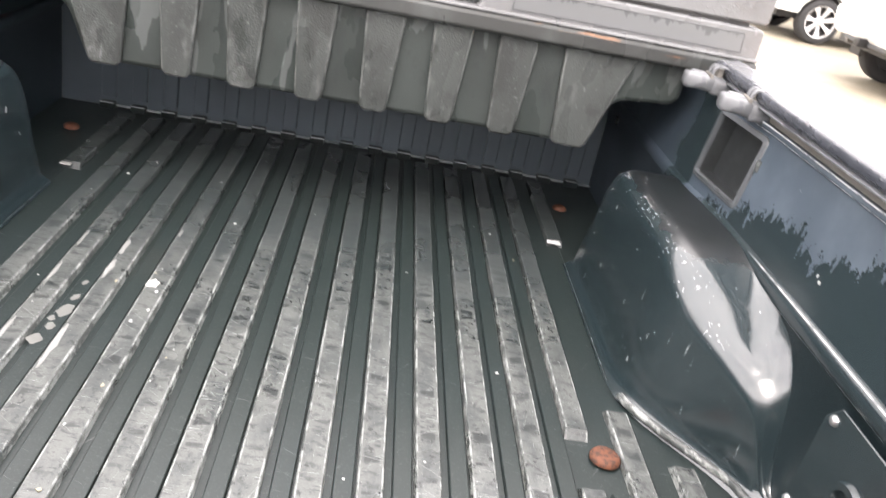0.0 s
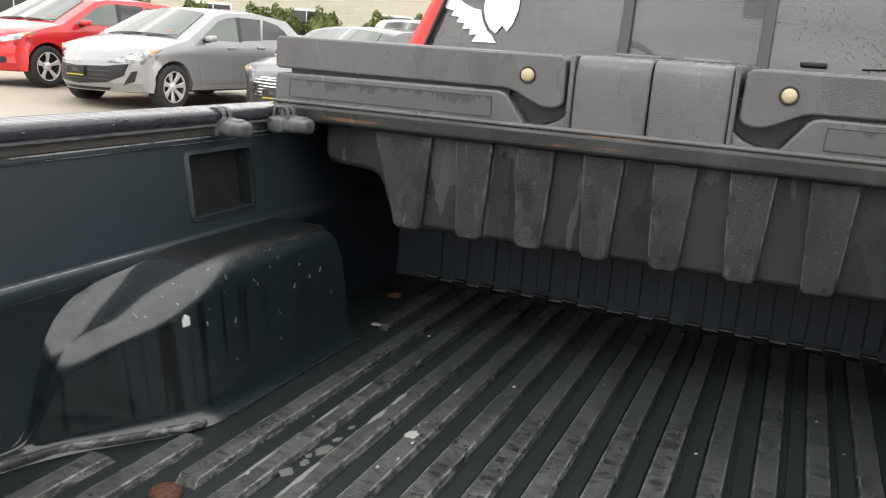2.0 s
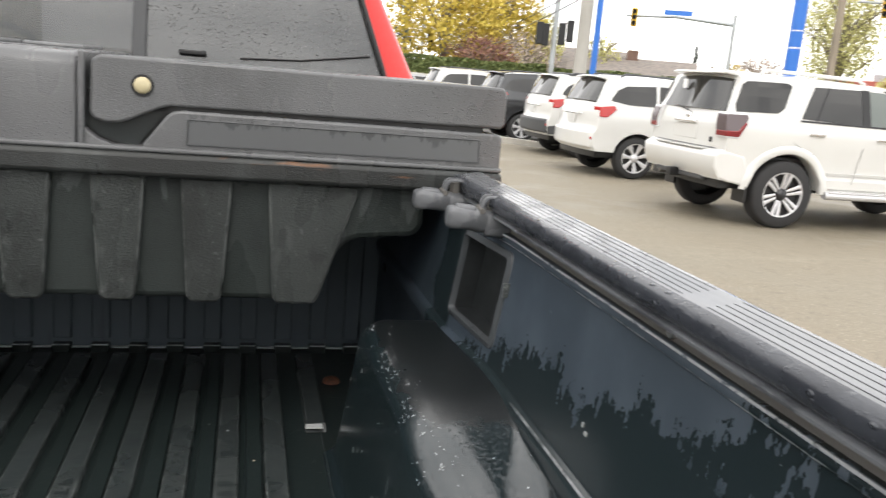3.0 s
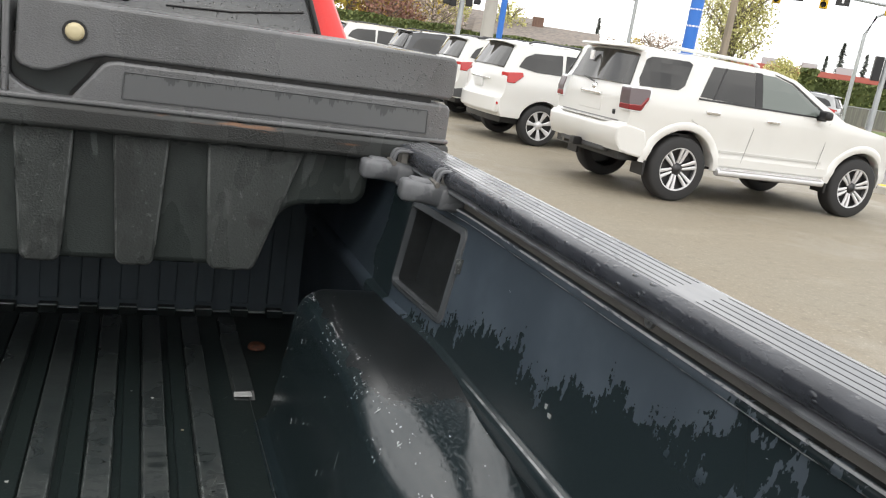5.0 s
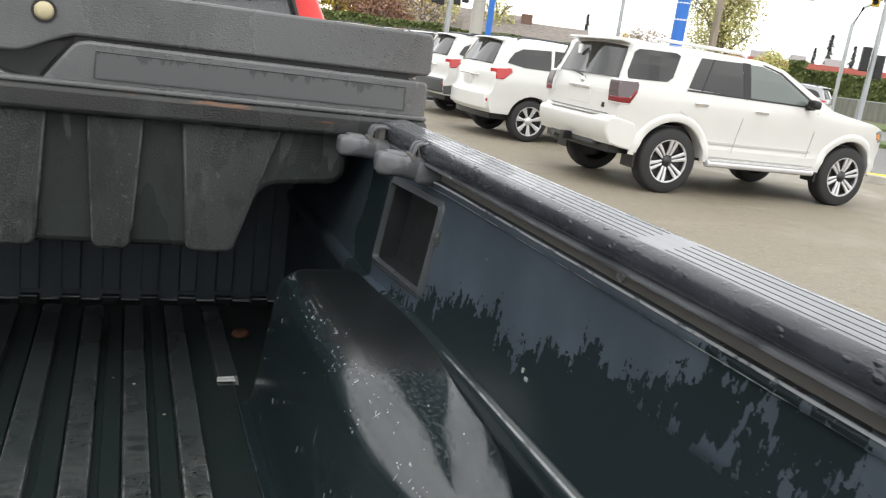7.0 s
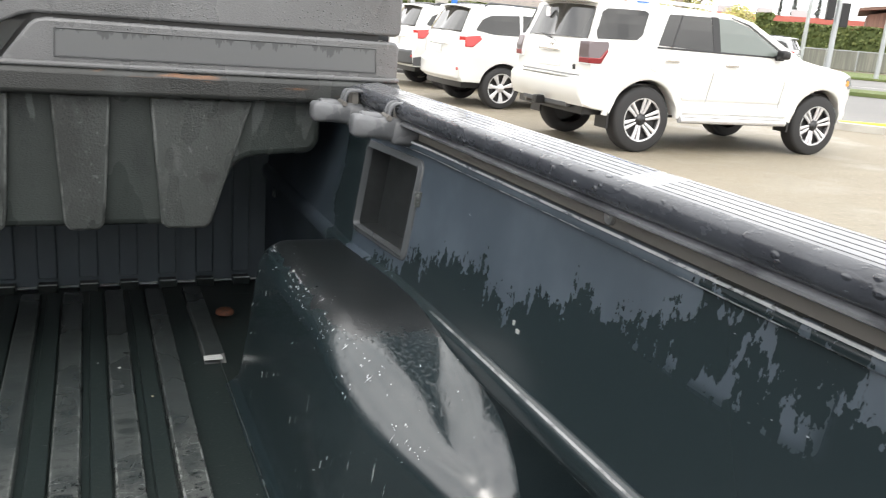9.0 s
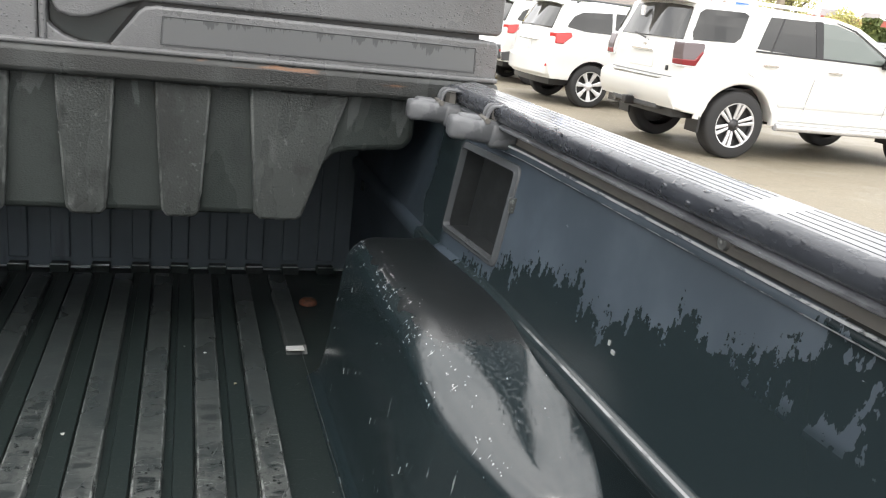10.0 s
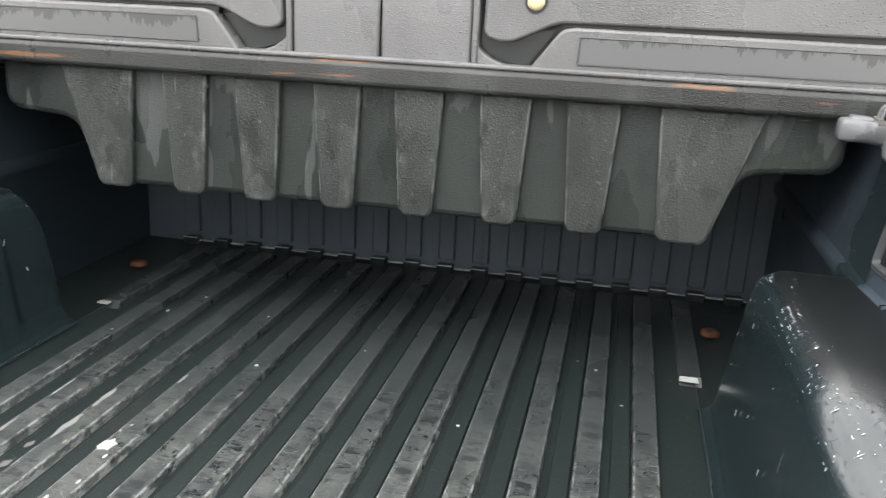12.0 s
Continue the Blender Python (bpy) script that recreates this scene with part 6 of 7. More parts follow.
def suv_round(label, clad=None, paint_mat=None, roofblack=False, name="suv"):
    """Rounded crossover wagon."""
    pm = paint_mat or M_CARWHITE
    g = dict(name=name, label=label, category="car", wheelbase=2.85, wheel=0.345, rim=0.245, sill=0.36, half=0.925, belt=1.06, tumble=0.26, paint=pm, spokes=7, dark_rim=False,
             low_front=0.36, low_rear=0.42, gap=0.065, round=0.03, nose_bend=0.30, tail_bend=0.12, crown=0.045,
             section=[(0.36, 0.035), (0.46, 0.012), (0.56, 0.022), (0.74, 0.008), (0.90, 0.0), (0.98, 0.006), (1.06, 0.026)],
             top=[(3.72, 0.50), (3.78, 0.70), (3.70, 0.90), (3.50, 1.00), (2.70, 1.10), (2.55, 1.13), (1.75, 1.58), (1.40, 1.65), (0.40, 1.69), (-0.35, 1.660), (-0.50, 1.63),
                  (-0.76, 1.20), (-0.80, 1.05), (-0.82, 0.80), (-0.88, 0.70), (-0.86, 0.52)])
    g["windows"] = [([(-0.52, 1.25), (-0.40, 1.42), (-0.24, 1.51), (0.27, 1.545), (0.27, 1.20), (-0.2, 1.20)], M_TINT),
                    ([(0.32, 1.19), (0.34, 1.55), (1.10, 1.555), (1.14, 1.14)], M_TINT),
                    ([(1.22, 1.13), (1.18, 1.555), (1.45, 1.53), (1.72, 1.46), (2.20, 1.15), (2.20, 1.11)], M_TINT)]
    g["pillars"] = [[(1.13, 1.12), (1.09, 1.56), (1.19, 1.56), (1.23, 1.12)]]
    g["seams"] = [[(1.18, 1.12), (1.18, 0.45)], [(0.30, 1.15), (0.30, 0.95), (0.46, 0.7)], [(2.25, 1.1), (2.2, 0.45)]]
    g["handles"] = [(0.45, 0.98), (1.42, 0.96)]
    g["mirror"] = (2.05, 1.12)
    g["ends"] = [("rear_window", [(-0.53, 1.59, 0.55), (-0.755, 1.22, 0.66)], M_TINT), ("windscreen", [(1.79, 1.56, 0.56), (2.54, 1.14, 0.66)], M_TINT),
                 ("grille", [(3.72, 0.86, 0.42), (3.77, 0.66, 0.42)], M_BLACK)]
    if clad:
        g["panels"] = [([(-0.86, 0.44), (-0.87, 0.60), (-0.45, 0.66), (-0.42, 0.46)], clad, "bumper_cladding"), ([(0.43, 0.37), (0.43, 0.44), (2.40, 0.44), (2.40, 0.37)], clad, "sill_cladding")]
        g["flare"] = clad

    def extra(root, sh):
        for s in (-1, 1):
            pts = [(-0.80, 0.98), (-0.79, 1.14), (-0.44, 1.17), (-0.42, 1.11), (-0.62, 0.98)]
            b = bmesh.new()
            slab([(x, 0, z) for x, z in pts], (0, 0.001, 0), b)
            for v in b.verts:
                v.co.y = s * (sh.width(v.co.x, v.co.z) + (0.020 if v.co.y < 0.0005 else -0.16))
            part("tail_lamp", b, M_LAMPRED, root, bevel=0.012)
            part("bumper_reflector", boxes((-0.90, -0.86, min(s * 0.55, s * 0.80), max(s * 0.55, s * 0.80), 0.60, 0.65)), M_LAMPRED, root, bevel=0.008)
            part("roof_rail", tube([(-0.30, s * 0.62, 1.67), (-0.20, s * 0.62, 1.72), (1.1, s * 0.62, 1.71), (1.2, s * 0.62, 1.67)], 0.018, 6), M_CLAD, root, smooth=True)
        part("roof_spoiler", slab([(-0.30, -0.58, 1.670), (-0.62, -0.58, 1.645), (-0.63, -0.58, 1.62), (-0.42, -0.58, 1.61)], (0, 1.16, 0)), pm, root, bevel=0.012)
        part("rear_bumper", boxes((-0.91, -0.72, -0.80, 0.80, 0.46, 0.74)), pm if not clad else M_CLAD, root, bevel=0.05, segments=3)
        part("number_plate", boxes((-0.84, -0.81, -0.17, 0.17, 0.84, 0.97)), M_CARWHITE, root, bevel=0.004)
        part("tailgate_trim", boxes((-0.84, -0.79, -0.40, 0.40, 0.985, 1.005)), M_CHROME, root, bevel=0.004)
        part("rear_wiper", tube([(-0.77, 0.0, 1.22), (-0.72, 0.28, 1.30)], 0.01, 6), M_BLACK, root)
        if roofblack:
            part("roof_panel", boxes((-0.3, 1.2, -0.56, 0.56, 1.66, 1.70)), M_BLACK, root, bevel=0.02)
    def trim(skin, root):
        for s in (-1, 1):
            skin("head_lamp", [(3.70, s * 0.52, 0.78), (3.64, s * 0.50, 0.90), (3.30, s * 0.84, 0.95), (3.20, s * 0.90, 0.91), (3.45, s * 0.84, 0.79)], (1, 0.7 * s, 0.15), M_LAMP)
    g["extra"], g["skins"] = [extra], [trim]
    return car(g)


def small_car(label, paint_mat, sedan, face, rimspokes=7, name="car"):
    """Small hatchback or saloon; face 0: wide smiling intake, 1: slatted grille, 2: split black grille."""
    tail = [(-0.35, 1.40), (-0.80, 1.12), (-0.98, 1.03), (-1.02, 0.90), (-1.04, 0.60), (-0.98, 0.45)] if sedan else \
           [(-0.40, 1.44), (-0.62, 1.35), (-0.74, 1.02), (-0.76, 0.85), (-0.80, 0.62), (-0.74, 0.45)]
    wb = 2.60
    g = dict(name=name, label=label, category="car", wheelbase=wb, wheel=0.318, rim=0.222, sill=0.27, half=0.87, belt=0.96, tumble=0.34, paint=paint_mat, spokes=rimspokes, dark_rim=False,
             low_front=0.24, low_rear=0.30, gap=0.05, round=0.026, nose_bend=0.42, bend_power=2.1, tail_bend=0.2, crown=0.05,
             section=[(0.27, 0.035), (0.36, 0.006), (0.46, 0.022), (0.62, 0.016), (0.76, 0.002), (0.84, 0.0), (0.96, 0.034)],
             top=[(3.42, 0.24), (3.49, 0.36), (3.50, 0.50), (3.47, 0.62), (3.40, 0.70), (3.27, 0.775), (3.00, 0.855), (2.55, 0.965), (2.30, 1.01), (1.50, 1.40), (1.20, 1.455), (0.45, 1.475)] + tail)
    q = -0.25 if sedan else -0.35
    g["windows"] = [([(q - 0.05, 1.08), (q + 0.22, 1.30), (0.34, 1.375), (0.50, 1.03), (0.10, 1.04)], M_TINT),
                    ([(0.56, 1.02), (0.42, 1.375), (0.98, 1.385), (1.06, 1.00)], M_TINT),
                    ([(1.13, 0.99), (1.06, 1.385), (1.25, 1.37), (1.50, 1.30), (2.00, 1.02), (2.00, 0.985)], M_CLEAR)]
    g["pillars"] = [[(1.05, 0.98), (0.97, 1.39), (1.07, 1.39), (1.14, 0.98)]]
    g["seams"] = [[(1.10, 0.98), (1.12, 0.36)], [(0.52, 1.0), (0.42, 0.75), (0.36, 0.50)], [(2.05, 0.97), (2.10, 0.6), (2.05, 0.36)], [(0.4, 0.36), (2.2, 0.36)]]
    g["handles"] = [(0.60, 0.90), (1.35, 0.88)]
    g["handle_mat"] = paint_mat
    g["mirror"] = (1.92, 0.98)
    rear_glass = [(-0.36, 1.38, 0.50), (-0.79, 1.12, 0.58)] if sedan else [(-0.62, 1.34, 0.48), (-0.735, 1.06, 0.56)]
    g["ends"] = [("rear_window", rear_glass, M_TINT), ("windscreen", [(1.54, 1.39, 0.52), (2.29, 1.02, 0.64)], M_CLEAR)]

    def extra(root, sh):
        for s in (-1, 1):
            part("tail_lamp", boxes((tail[-3][0] + 0.0, tail[-3][0] + 0.22, min(s * 0.60, s * 0.83), max(s * 0.60, s * 0.83), 0.84, 1.0)), M_LAMPRED, root, bevel=0.03)
        for y in (-0.28, 0.16):
            part("wiper", tube([(2.36, y, 1.005), (2.24, y + 0.45, 1.055)], 0.010, 6), M_BLACK, root)
        part("inspection_sticker", boxes((2.14, 2.19, 0.40, 0.48, 1.085, 1.10)), M_AMBER, root)

    def trim(skin, root):
        front = (1, 0, 0)
        flat = lambda rows: [(3.5, y, z) for y, z in rows] + [(3.5, -y, z) for y, z in rows[::-1]]
        for s in (-1, 1):
            # swept-back head lamps with a round reflector and an amber corner
            deep = (0.0, -0.012, 0.03)[face]
            lamp = skin("head_lamp", [(3.42, s * 0.47, 0.675), (3.28, s * 0.66, 0.655 + deep), (3.05, s * 0.80, 0.70 + deep), (2.78, s * 0.855, 0.815), (2.96, s * 0.80, 0.825), (3.22, s * 0.64, 0.780)], (1, 0.8 * s, 0.35), M_LAMP)
            bowl = [(3.20 + 0.036 * math.cos(k * math.tau / 12), s * (0.665 - 0.045 * math.cos(k * math.tau / 12)), 0.725 + 0.036 * math.sin(k * math.tau / 12)) for k in range(12)]
            skin("reflector", bowl, (1, 0.8 * s, 0.35), M_CHROME, 0.010, lamp, step=0.03)
            skin("turn_signal", [(2.99, s * 0.815, 0.755), (2.86, s * 0.85, 0.80), (2.88, s * 0.84, 0.815), (2.98, s * 0.80, 0.79)], (1, 0.9 * s, 0.35), M_AMBER, 0.010, lamp, step=0.03)
            if face == 0:
                skin("fog_recess", [(3.3, s * 0.585, 0.335), (3.3, s * 0.74, 0.385), (3.3, s * 0.775, 0.53), (3.3, s * 0.70, 0.52)], (1, 0.45 * s, 0), M_BLACK, 0.005)
            else:
                fog = [(3.3, s * (0.66 + 0.055 * math.cos(k * math.tau / 10)), 0.40 + 0.055 * math.sin(k * math.tau / 10)) for k in range(10)]
                skin("fog_recess", fog, (1, 0.45 * s, 0), M_BLACK, 0.005)
        if face == 0:
            skin("lip_trim", flat([(0.64, 0.642), (0.40, 0.598), (0.0, 0.584)])[:-1] + [(3.5, y, z) for y, z in ((-0.60, 0.45), (-0.42, 0.345), (0.0, 0.312), (0.42, 0.345), (0.60, 0.45))], front, paint_mat, 0.008)
            mouth = skin("lower_intake", flat([(0.615, 0.622), (0.40, 0.582), (0.0, 0.568)])[:-1] + [(3.5, y, z) for y, z in ((-0.575, 0.46), (-0.40, 0.362), (0.0, 0.328), (0.40, 0.362), (0.575, 0.46))], front, M_BLACK, 0.014)
            for z in (0.40, 0.455, 0.51):
                skin("intake_slat", flat([(0.44, z + 0.008), (0.44, z)])[:4], front, M_CLAD, 0.020, mouth)
            skin("bumper_intake", flat([(0.42, 0.292), (0.38, 0.255)]), front, M_BLACK, 0.005)
        elif face == 1:
            mouth = skin("grille", flat([(0.36, 0.690), (0.50, 0.60), (0.42, 0.44)]), front, M_BLACK, 0.006)
            for k in range(6):
                z = 0.462 + 0.040 * k
                w = lerp([(0.44, 0.40), (0.60, 0.475), (0.69, 0.35)], z)
                skin("grille_slat", flat([(w, z + 0.017), (w, z)]), front, M_CHROME, 0.016, mouth)
            skin("grille_frame", flat([(0.355, 0.708), (0.37, 0.690)]), front, M_CHROME, 0.014, mouth)
            skin("lower_intake", flat([(0.56, 0.37), (0.52, 0.275)]), front, M_BLACK, 0.006)
        else:
            skin("upper_grille", flat([(0.45, 0.675), (0.47, 0.615)]), front, M_BLACK, 0.006)
            skin("grille_bar", flat([(0.46, 0.612), (0.46, 0.592)]), front, M_CHROME, 0.010)
            mouth = skin("lower_intake", flat([(0.44, 0.555), (0.56, 0.50), (0.52, 0.36), (0.46, 0.335)]), front, M_BLACK, 0.006)
            skin("intake_frame", flat([(0.56, 0.350), (0.52, 0.325)]), front, M_CHROME, 0.012, mouth)
        plate = part("number_plate", boxes((3.50, 3.535, -0.155, 0.155, 0.44, 0.56)), M_BLACK, root, bevel=0.004)
        part("plate_frame", boxes((3.53, 3.54, -0.15, 0.15, 0.442, 0.452)), M_YELLOW, plate)
        part("plate_lettering", boxes((3.53, 3.5385, -0.05, 0.05, 0.49, 0.535)), M_CLAD, plate)
        part("front_badge", lathe([(0.0, 0.03), (0.035, 0.026), (0.045, 0.0)], "X", 14, at=(3.455 if face == 0 else 3.375, 0, 0.635 if face == 0 else 0.735)), M_CHROME, root, smooth=True)
    g["extra"], g["skins"] = [extra], [trim]
    return car(g)


def place(ob, x, y, turn, sx=1.0, sz=1.0):
    ob.matrix_basis = Matrix.Translation((x, y, rise(x, y))) @ pose(0, 0, 0, 0, 0, turn)
    return ob


# the row of wagons beside the truck, tails to the lane
place(suv_offroad(), 6.42, 9.27, 0)
place(suv_round("white crossover wagon with chrome wheels and red tail lamps", None), 6.62, 13.45, 0)
place(suv_round("white wagon with grey lower cladding and a dark roof panel", M_CLAD, roofblack=True), 7.05, 16.75, 0)
place(suv_round("silver-grey wagon with a pale roof, far along the row", None, paint_mat=M_CARDARK), 6.9, 20.2, 0)
place(suv_round("white crossover at the far end of the row", None), 6.2, 24.0, 0)
place(small_car("silver compact hatchback beyond the red truck cab", M_CARSILVER, False, 0), 5.2, 27.5, 0)
# across the lane, noses to the lane
place(small_car("silver compact saloon with seven-spoke wheels and a wide front intake", M_CARSILVER, True, 0), -8.82, 9.17 + 2.60, -90)
place(small_car("bright red compact hatchback with a split black grille", M_CARRED, False, 2, 5), -11.5, 9.4 + 2.60, -90)
place(small_car("dark grey compact hatchback with a chrome-slatted grille", M_CARGREY, False, 1), -6.15, 9.0 + 3.5, -90)
place(suv_round("white crossover parked behind the compact cars", None), -9.5, 20.5, -75)
place(suv_round("white wagon parked near the apartment hedge", None), -7.0, 18.5, -80)
# beyond the lot
place(suv_round("silver wagon waiting on the road", None, paint_mat=M_CARSILVER), 25.55, 26.0, 125)


# ---- street and background ----
ROAD = Vector((-0.68, 0.733, 0)).normalized()        # along the road
OUT = Vector((0.733, 0.68, 0)).normalized()          # away from the lot


def at_bearing(az, d):
    return Vector((0.34 + d * math.sin(radians(az)), 0.1 + d * math.cos(radians(az)), 0))


def ribbon(name, start, width, mat, label, category, lift, length=160, height=0.0):
    """A strip of ground along the road; start: metres from the truck, outwards."""
    rows = []
    for i in range(33):
        s = -length / 2 + length * i / 32 + 10
        row = []
        for o in (start, start + width * 0.5, start + width):
            p = OUT * o + ROAD * s
            row.append((p.x, p.y, rise(p.x, p.y) + lift))
        rows.append(row)
    bm = grid(rows)
    if height:
        ext = bmesh.ops.extrude_face_region(bm, geom=bm.faces[:])
        for v in ext["geom"]:
            if isinstance(v, bmesh.types.BMVert):
                v.co.z += height
    return tagged(part(name, bm, mat), label, category, kind="structure")


ribbon("road", 17.5, 26, M_ROAD, "wide grey asphalt road beyond the lot", "road", 0.012)
ribbon("kerb_near", 17.2, 0.3, M_CONC, "low concrete kerb at the edge of the lot", "kerb", 0.0, height=0.13)
ribbon("verge_median", 30.0, 2.2, M_GRASS, "narrow strip of spring grass beside the road", "grass", 0.02, height=0.12)
ribbon("verge_far", 44, 7, M_GRASS, "grass verge in front of the fence", "grass", 0.02, height=0.1)
for o, m, w in ((21.0, M_LINE, 0.14), (24.5, M_YELLOW, 0.14), (27.0, M_LINE, 0.14), (36.5, M_LINE, 0.14)):
    ribbon("road_marking", o, w, m, "painted line along the road", "road marking", 0.022)
_p = at_bearing(49.9, 18.0)
bm = boxes((-0.9, 0.9, -0.09, 0.09, 0.0, 0.11))
_s = part("wheel_stop", bm, M_YELLOW, None, bevel=0.03)
tagged(_s, "yellow painted concrete wheel stop at the lot edge", "wheel stop")
_s.matrix_basis = Matrix.Translation((_p.x, _p.y, rise(_p.x, _p.y))) @ pose(0, 0, 0, 0, 0, -20)


def foliage(count, size, spread, centre, rng, bm=None, flat=1.0, hollow=0.35):
    """Many small leaf clumps inside an uneven ellipsoid."""
    bm = bm or bmesh.new()
    verts, faces = [], []
    c = Vector(centre)
    for _ in range(count):
        while True:
            p = Vector((rng.uniform(-1, 1), rng.uniform(-1, 1), rng.uniform(-1, 1)))
            rr = p.length
            lobe = 0.78 + 0.32 * noise.noise(p.normalized() * 2.1 + c * 0.13)
            if hollow * lobe < rr < lobe:
                break
        q = c + Vector((p.x * spread[0], p.y * spread[1], p.z * spread[2]))
        s = size * rng.uniform(0.5, 1.3)
        u = Vector((rng.gauss(0, 1), rng.gauss(0, 1), rng.gauss(0, 1) * flat)).normalized()
        v = u.orthogonal().normalized()
        w = u.cross(v)
        a = [bm.verts.new(q + v * s), bm.verts.new(q + w * s * 0.7), bm.verts.new(q - v * s * 0.8), bm.verts.new(q - w * s * 0.6 + u * s * 0.3)]
        bm.faces.new(a)
    return bm


def tree(label, az, d, height, spread, leaf_mat, count, leaf, seed, trunk_share=0.3, limbs=9, hollow=0.2):
    rng = random.Random(seed)
    p = at_bearing(az, d)
    root = thing("tree", label, "tree", at=(p.x, p.y, rise(p.x, p.y)))
    tr = height * 0.022 + 0.05
    h0 = height * trunk_share
    part("trunk", tube([(0, 0, -0.2), (0.03 * height * 0.2, 0, h0 * 0.5), (0, 0.05, h0), (0.1, 0, height * 0.7), (0.05, 0.05, height * 0.93)], [tr * 1.3, tr, tr * 0.85, tr * 0.4, tr * 0.1], 8), M_BARK, root, smooth=True)
    bm = bmesh.new()
    for k in range(limbs):
        a = math.tau * k / limbs + rng.uniform(-0.3, 0.3)
        z0 = h0 + (height * 0.45) * rng.random()
        reach = spread * rng.uniform(0.6, 0.95)
        tip = Vector((math.cos(a) * reach, math.sin(a) * reach, min(height * 0.96, z0 + height * rng.uniform(0.2, 0.4))))
        mid = Vector((math.cos(a) * reach * 0.4, math.sin(a) * reach * 0.4, z0 + (tip.z - z0) * 0.55))
        tube([(0, 0, z0), mid, tip], [tr * 0.45, tr * 0.28, tr * 0.06], 5, bm)
        for _ in range(5):
            e = mid.lerp(tip, rng.uniform(0.1, 0.9))
            tube([e, e + Vector((rng.uniform(-1, 1), rng.uniform(-1, 1), rng.uniform(0.2, 1.2))) * spread * 0.3], [tr * 0.13, tr * 0.03], 4, bm)
    part("limb_framework", bm, M_BARK, root, smooth=True)
    top = height - h0 * 0.8
    part("crown", foliage(count, leaf, (spread, spread, top * 0.55), (0, 0, h0 * 0.8 + top * 0.52), rng, hollow=hollow), leaf_mat, root)
    return root


def conifer(label, az, d, height, width, seed):
    rng = random.Random(seed)
    p = at_bearing(az, d)
    root = thing("conifer", label, "tree", at=(p.x, p.y, rise(p.x, p.y)))
    part("trunk", tube([(0, 0, -0.2), (0, 0, height)], [height * 0.02, height * 0.003], 6), M_BARK, root)
    bm = bmesh.new()
    n = 520
    for i in range(n):
        f = (i + rng.random()) / n
        z = height * (0.12 + 0.88 * f)
        rr = width * (1 - f) ** 0.8 * rng.uniform(0.25, 1.0) * (0.7 + 0.3 * math.sin(f * 40))
        a = rng.uniform(0, math.tau)
        q = Vector((math.cos(a) * rr, math.sin(a) * rr, z - rr * 0.25))
        s = height * 0.028 * rng.uniform(0.6, 1.4)
        t = Vector((math.cos(a), math.sin(a), -0.35)).normalized()
        w = t.cross(Vector((0, 0, 1))).normalized()
        bm.faces.new([bm.verts.new(q + t * s * 1.6), bm.verts.new(q + w * s * 0.7), bm.verts.new(q - t * s), bm.verts.new(q - w * s * 0.7)])
    part("crown", bm, M_LF_CON, root)
    return root


tree("broad yellow-green tree in spring leaf beside the road", 13.0, 48, 8.6, 4.6, M_LF_YEL, 7000, 0.13, 11, 0.15)
tree("yellow-green tree in spring leaf behind the wagons", 16.6, 52, 8.2, 3.6, M_LF_YEL, 6000, 0.13, 12, 0.15)
tree("small purple-leaved ornamental tree", 15.6, 45, 3.7, 2.4, M_LF_PLUM, 2600, 0.09, 13)
tree("pale blossoming cherry tree", 18.6, 46, 4.0, 2.3, M_LF_PINK, 2000, 0.075, 14, hollow=0.0)
tree("tall thin tree with young pale leaves", 19.6, 60, 6.3, 2.0, M_LF_BUD, 2200, 0.11, 15, hollow=0.0)
tree("young budding tree behind the signal", 23.6, 62, 5.0, 1.8, M_LF_BUD, 1600, 0.10, 19, hollow=0.0)
tree("large bare-limbed tree with opening buds by the utility pole", 38.1, 46, 7.8, 2.3, M_LF_BUD, 9000, 0.075, 16, 0.22, 22, hollow=0.0)
tree("rounded budding tree near the red building", 41.6, 70, 3.9, 1.9, M_LF_BUD, 4200, 0.09, 17)
tree("pale blossoming shrub by the house", 30.8, 50, 3.0, 1.7, M_LF_PINK, 2200, 0.075, 18, hollow=0.0)
tree("pale blossoming shrub behind the white wagon", 33.6, 55, 3.9, 2.2, M_LF_PINK, 2800, 0.075, 20, hollow=0.0)
tree("overhanging tree in young leaf by the far pavement", 53.5, 26, 6.4, 2.3, M_LF_BUD, 900, 0.11, 21, 0.4)
tree("yellowing shrub beside the house", 32.2, 52, 3.2, 1.3, M_LF_YEL, 1800, 0.09, 22)
for i, (az, d, h) in enumerate(((10.3, 66, 11.5), (17.9, 78, 6.2), (25.3, 90, 5.0), (29.6, 85, 5.6), (43.9, 120, 6.5), (44.7, 118, 8.2), (45.6, 120, 5.5), (46.1, 125, 7.6), (47.4, 122, 6.0), (50.4, 110, 5.0))):
    conifer("dark distant conifer above the rooftops", az, d, h, h * 0.17, 40 + i)


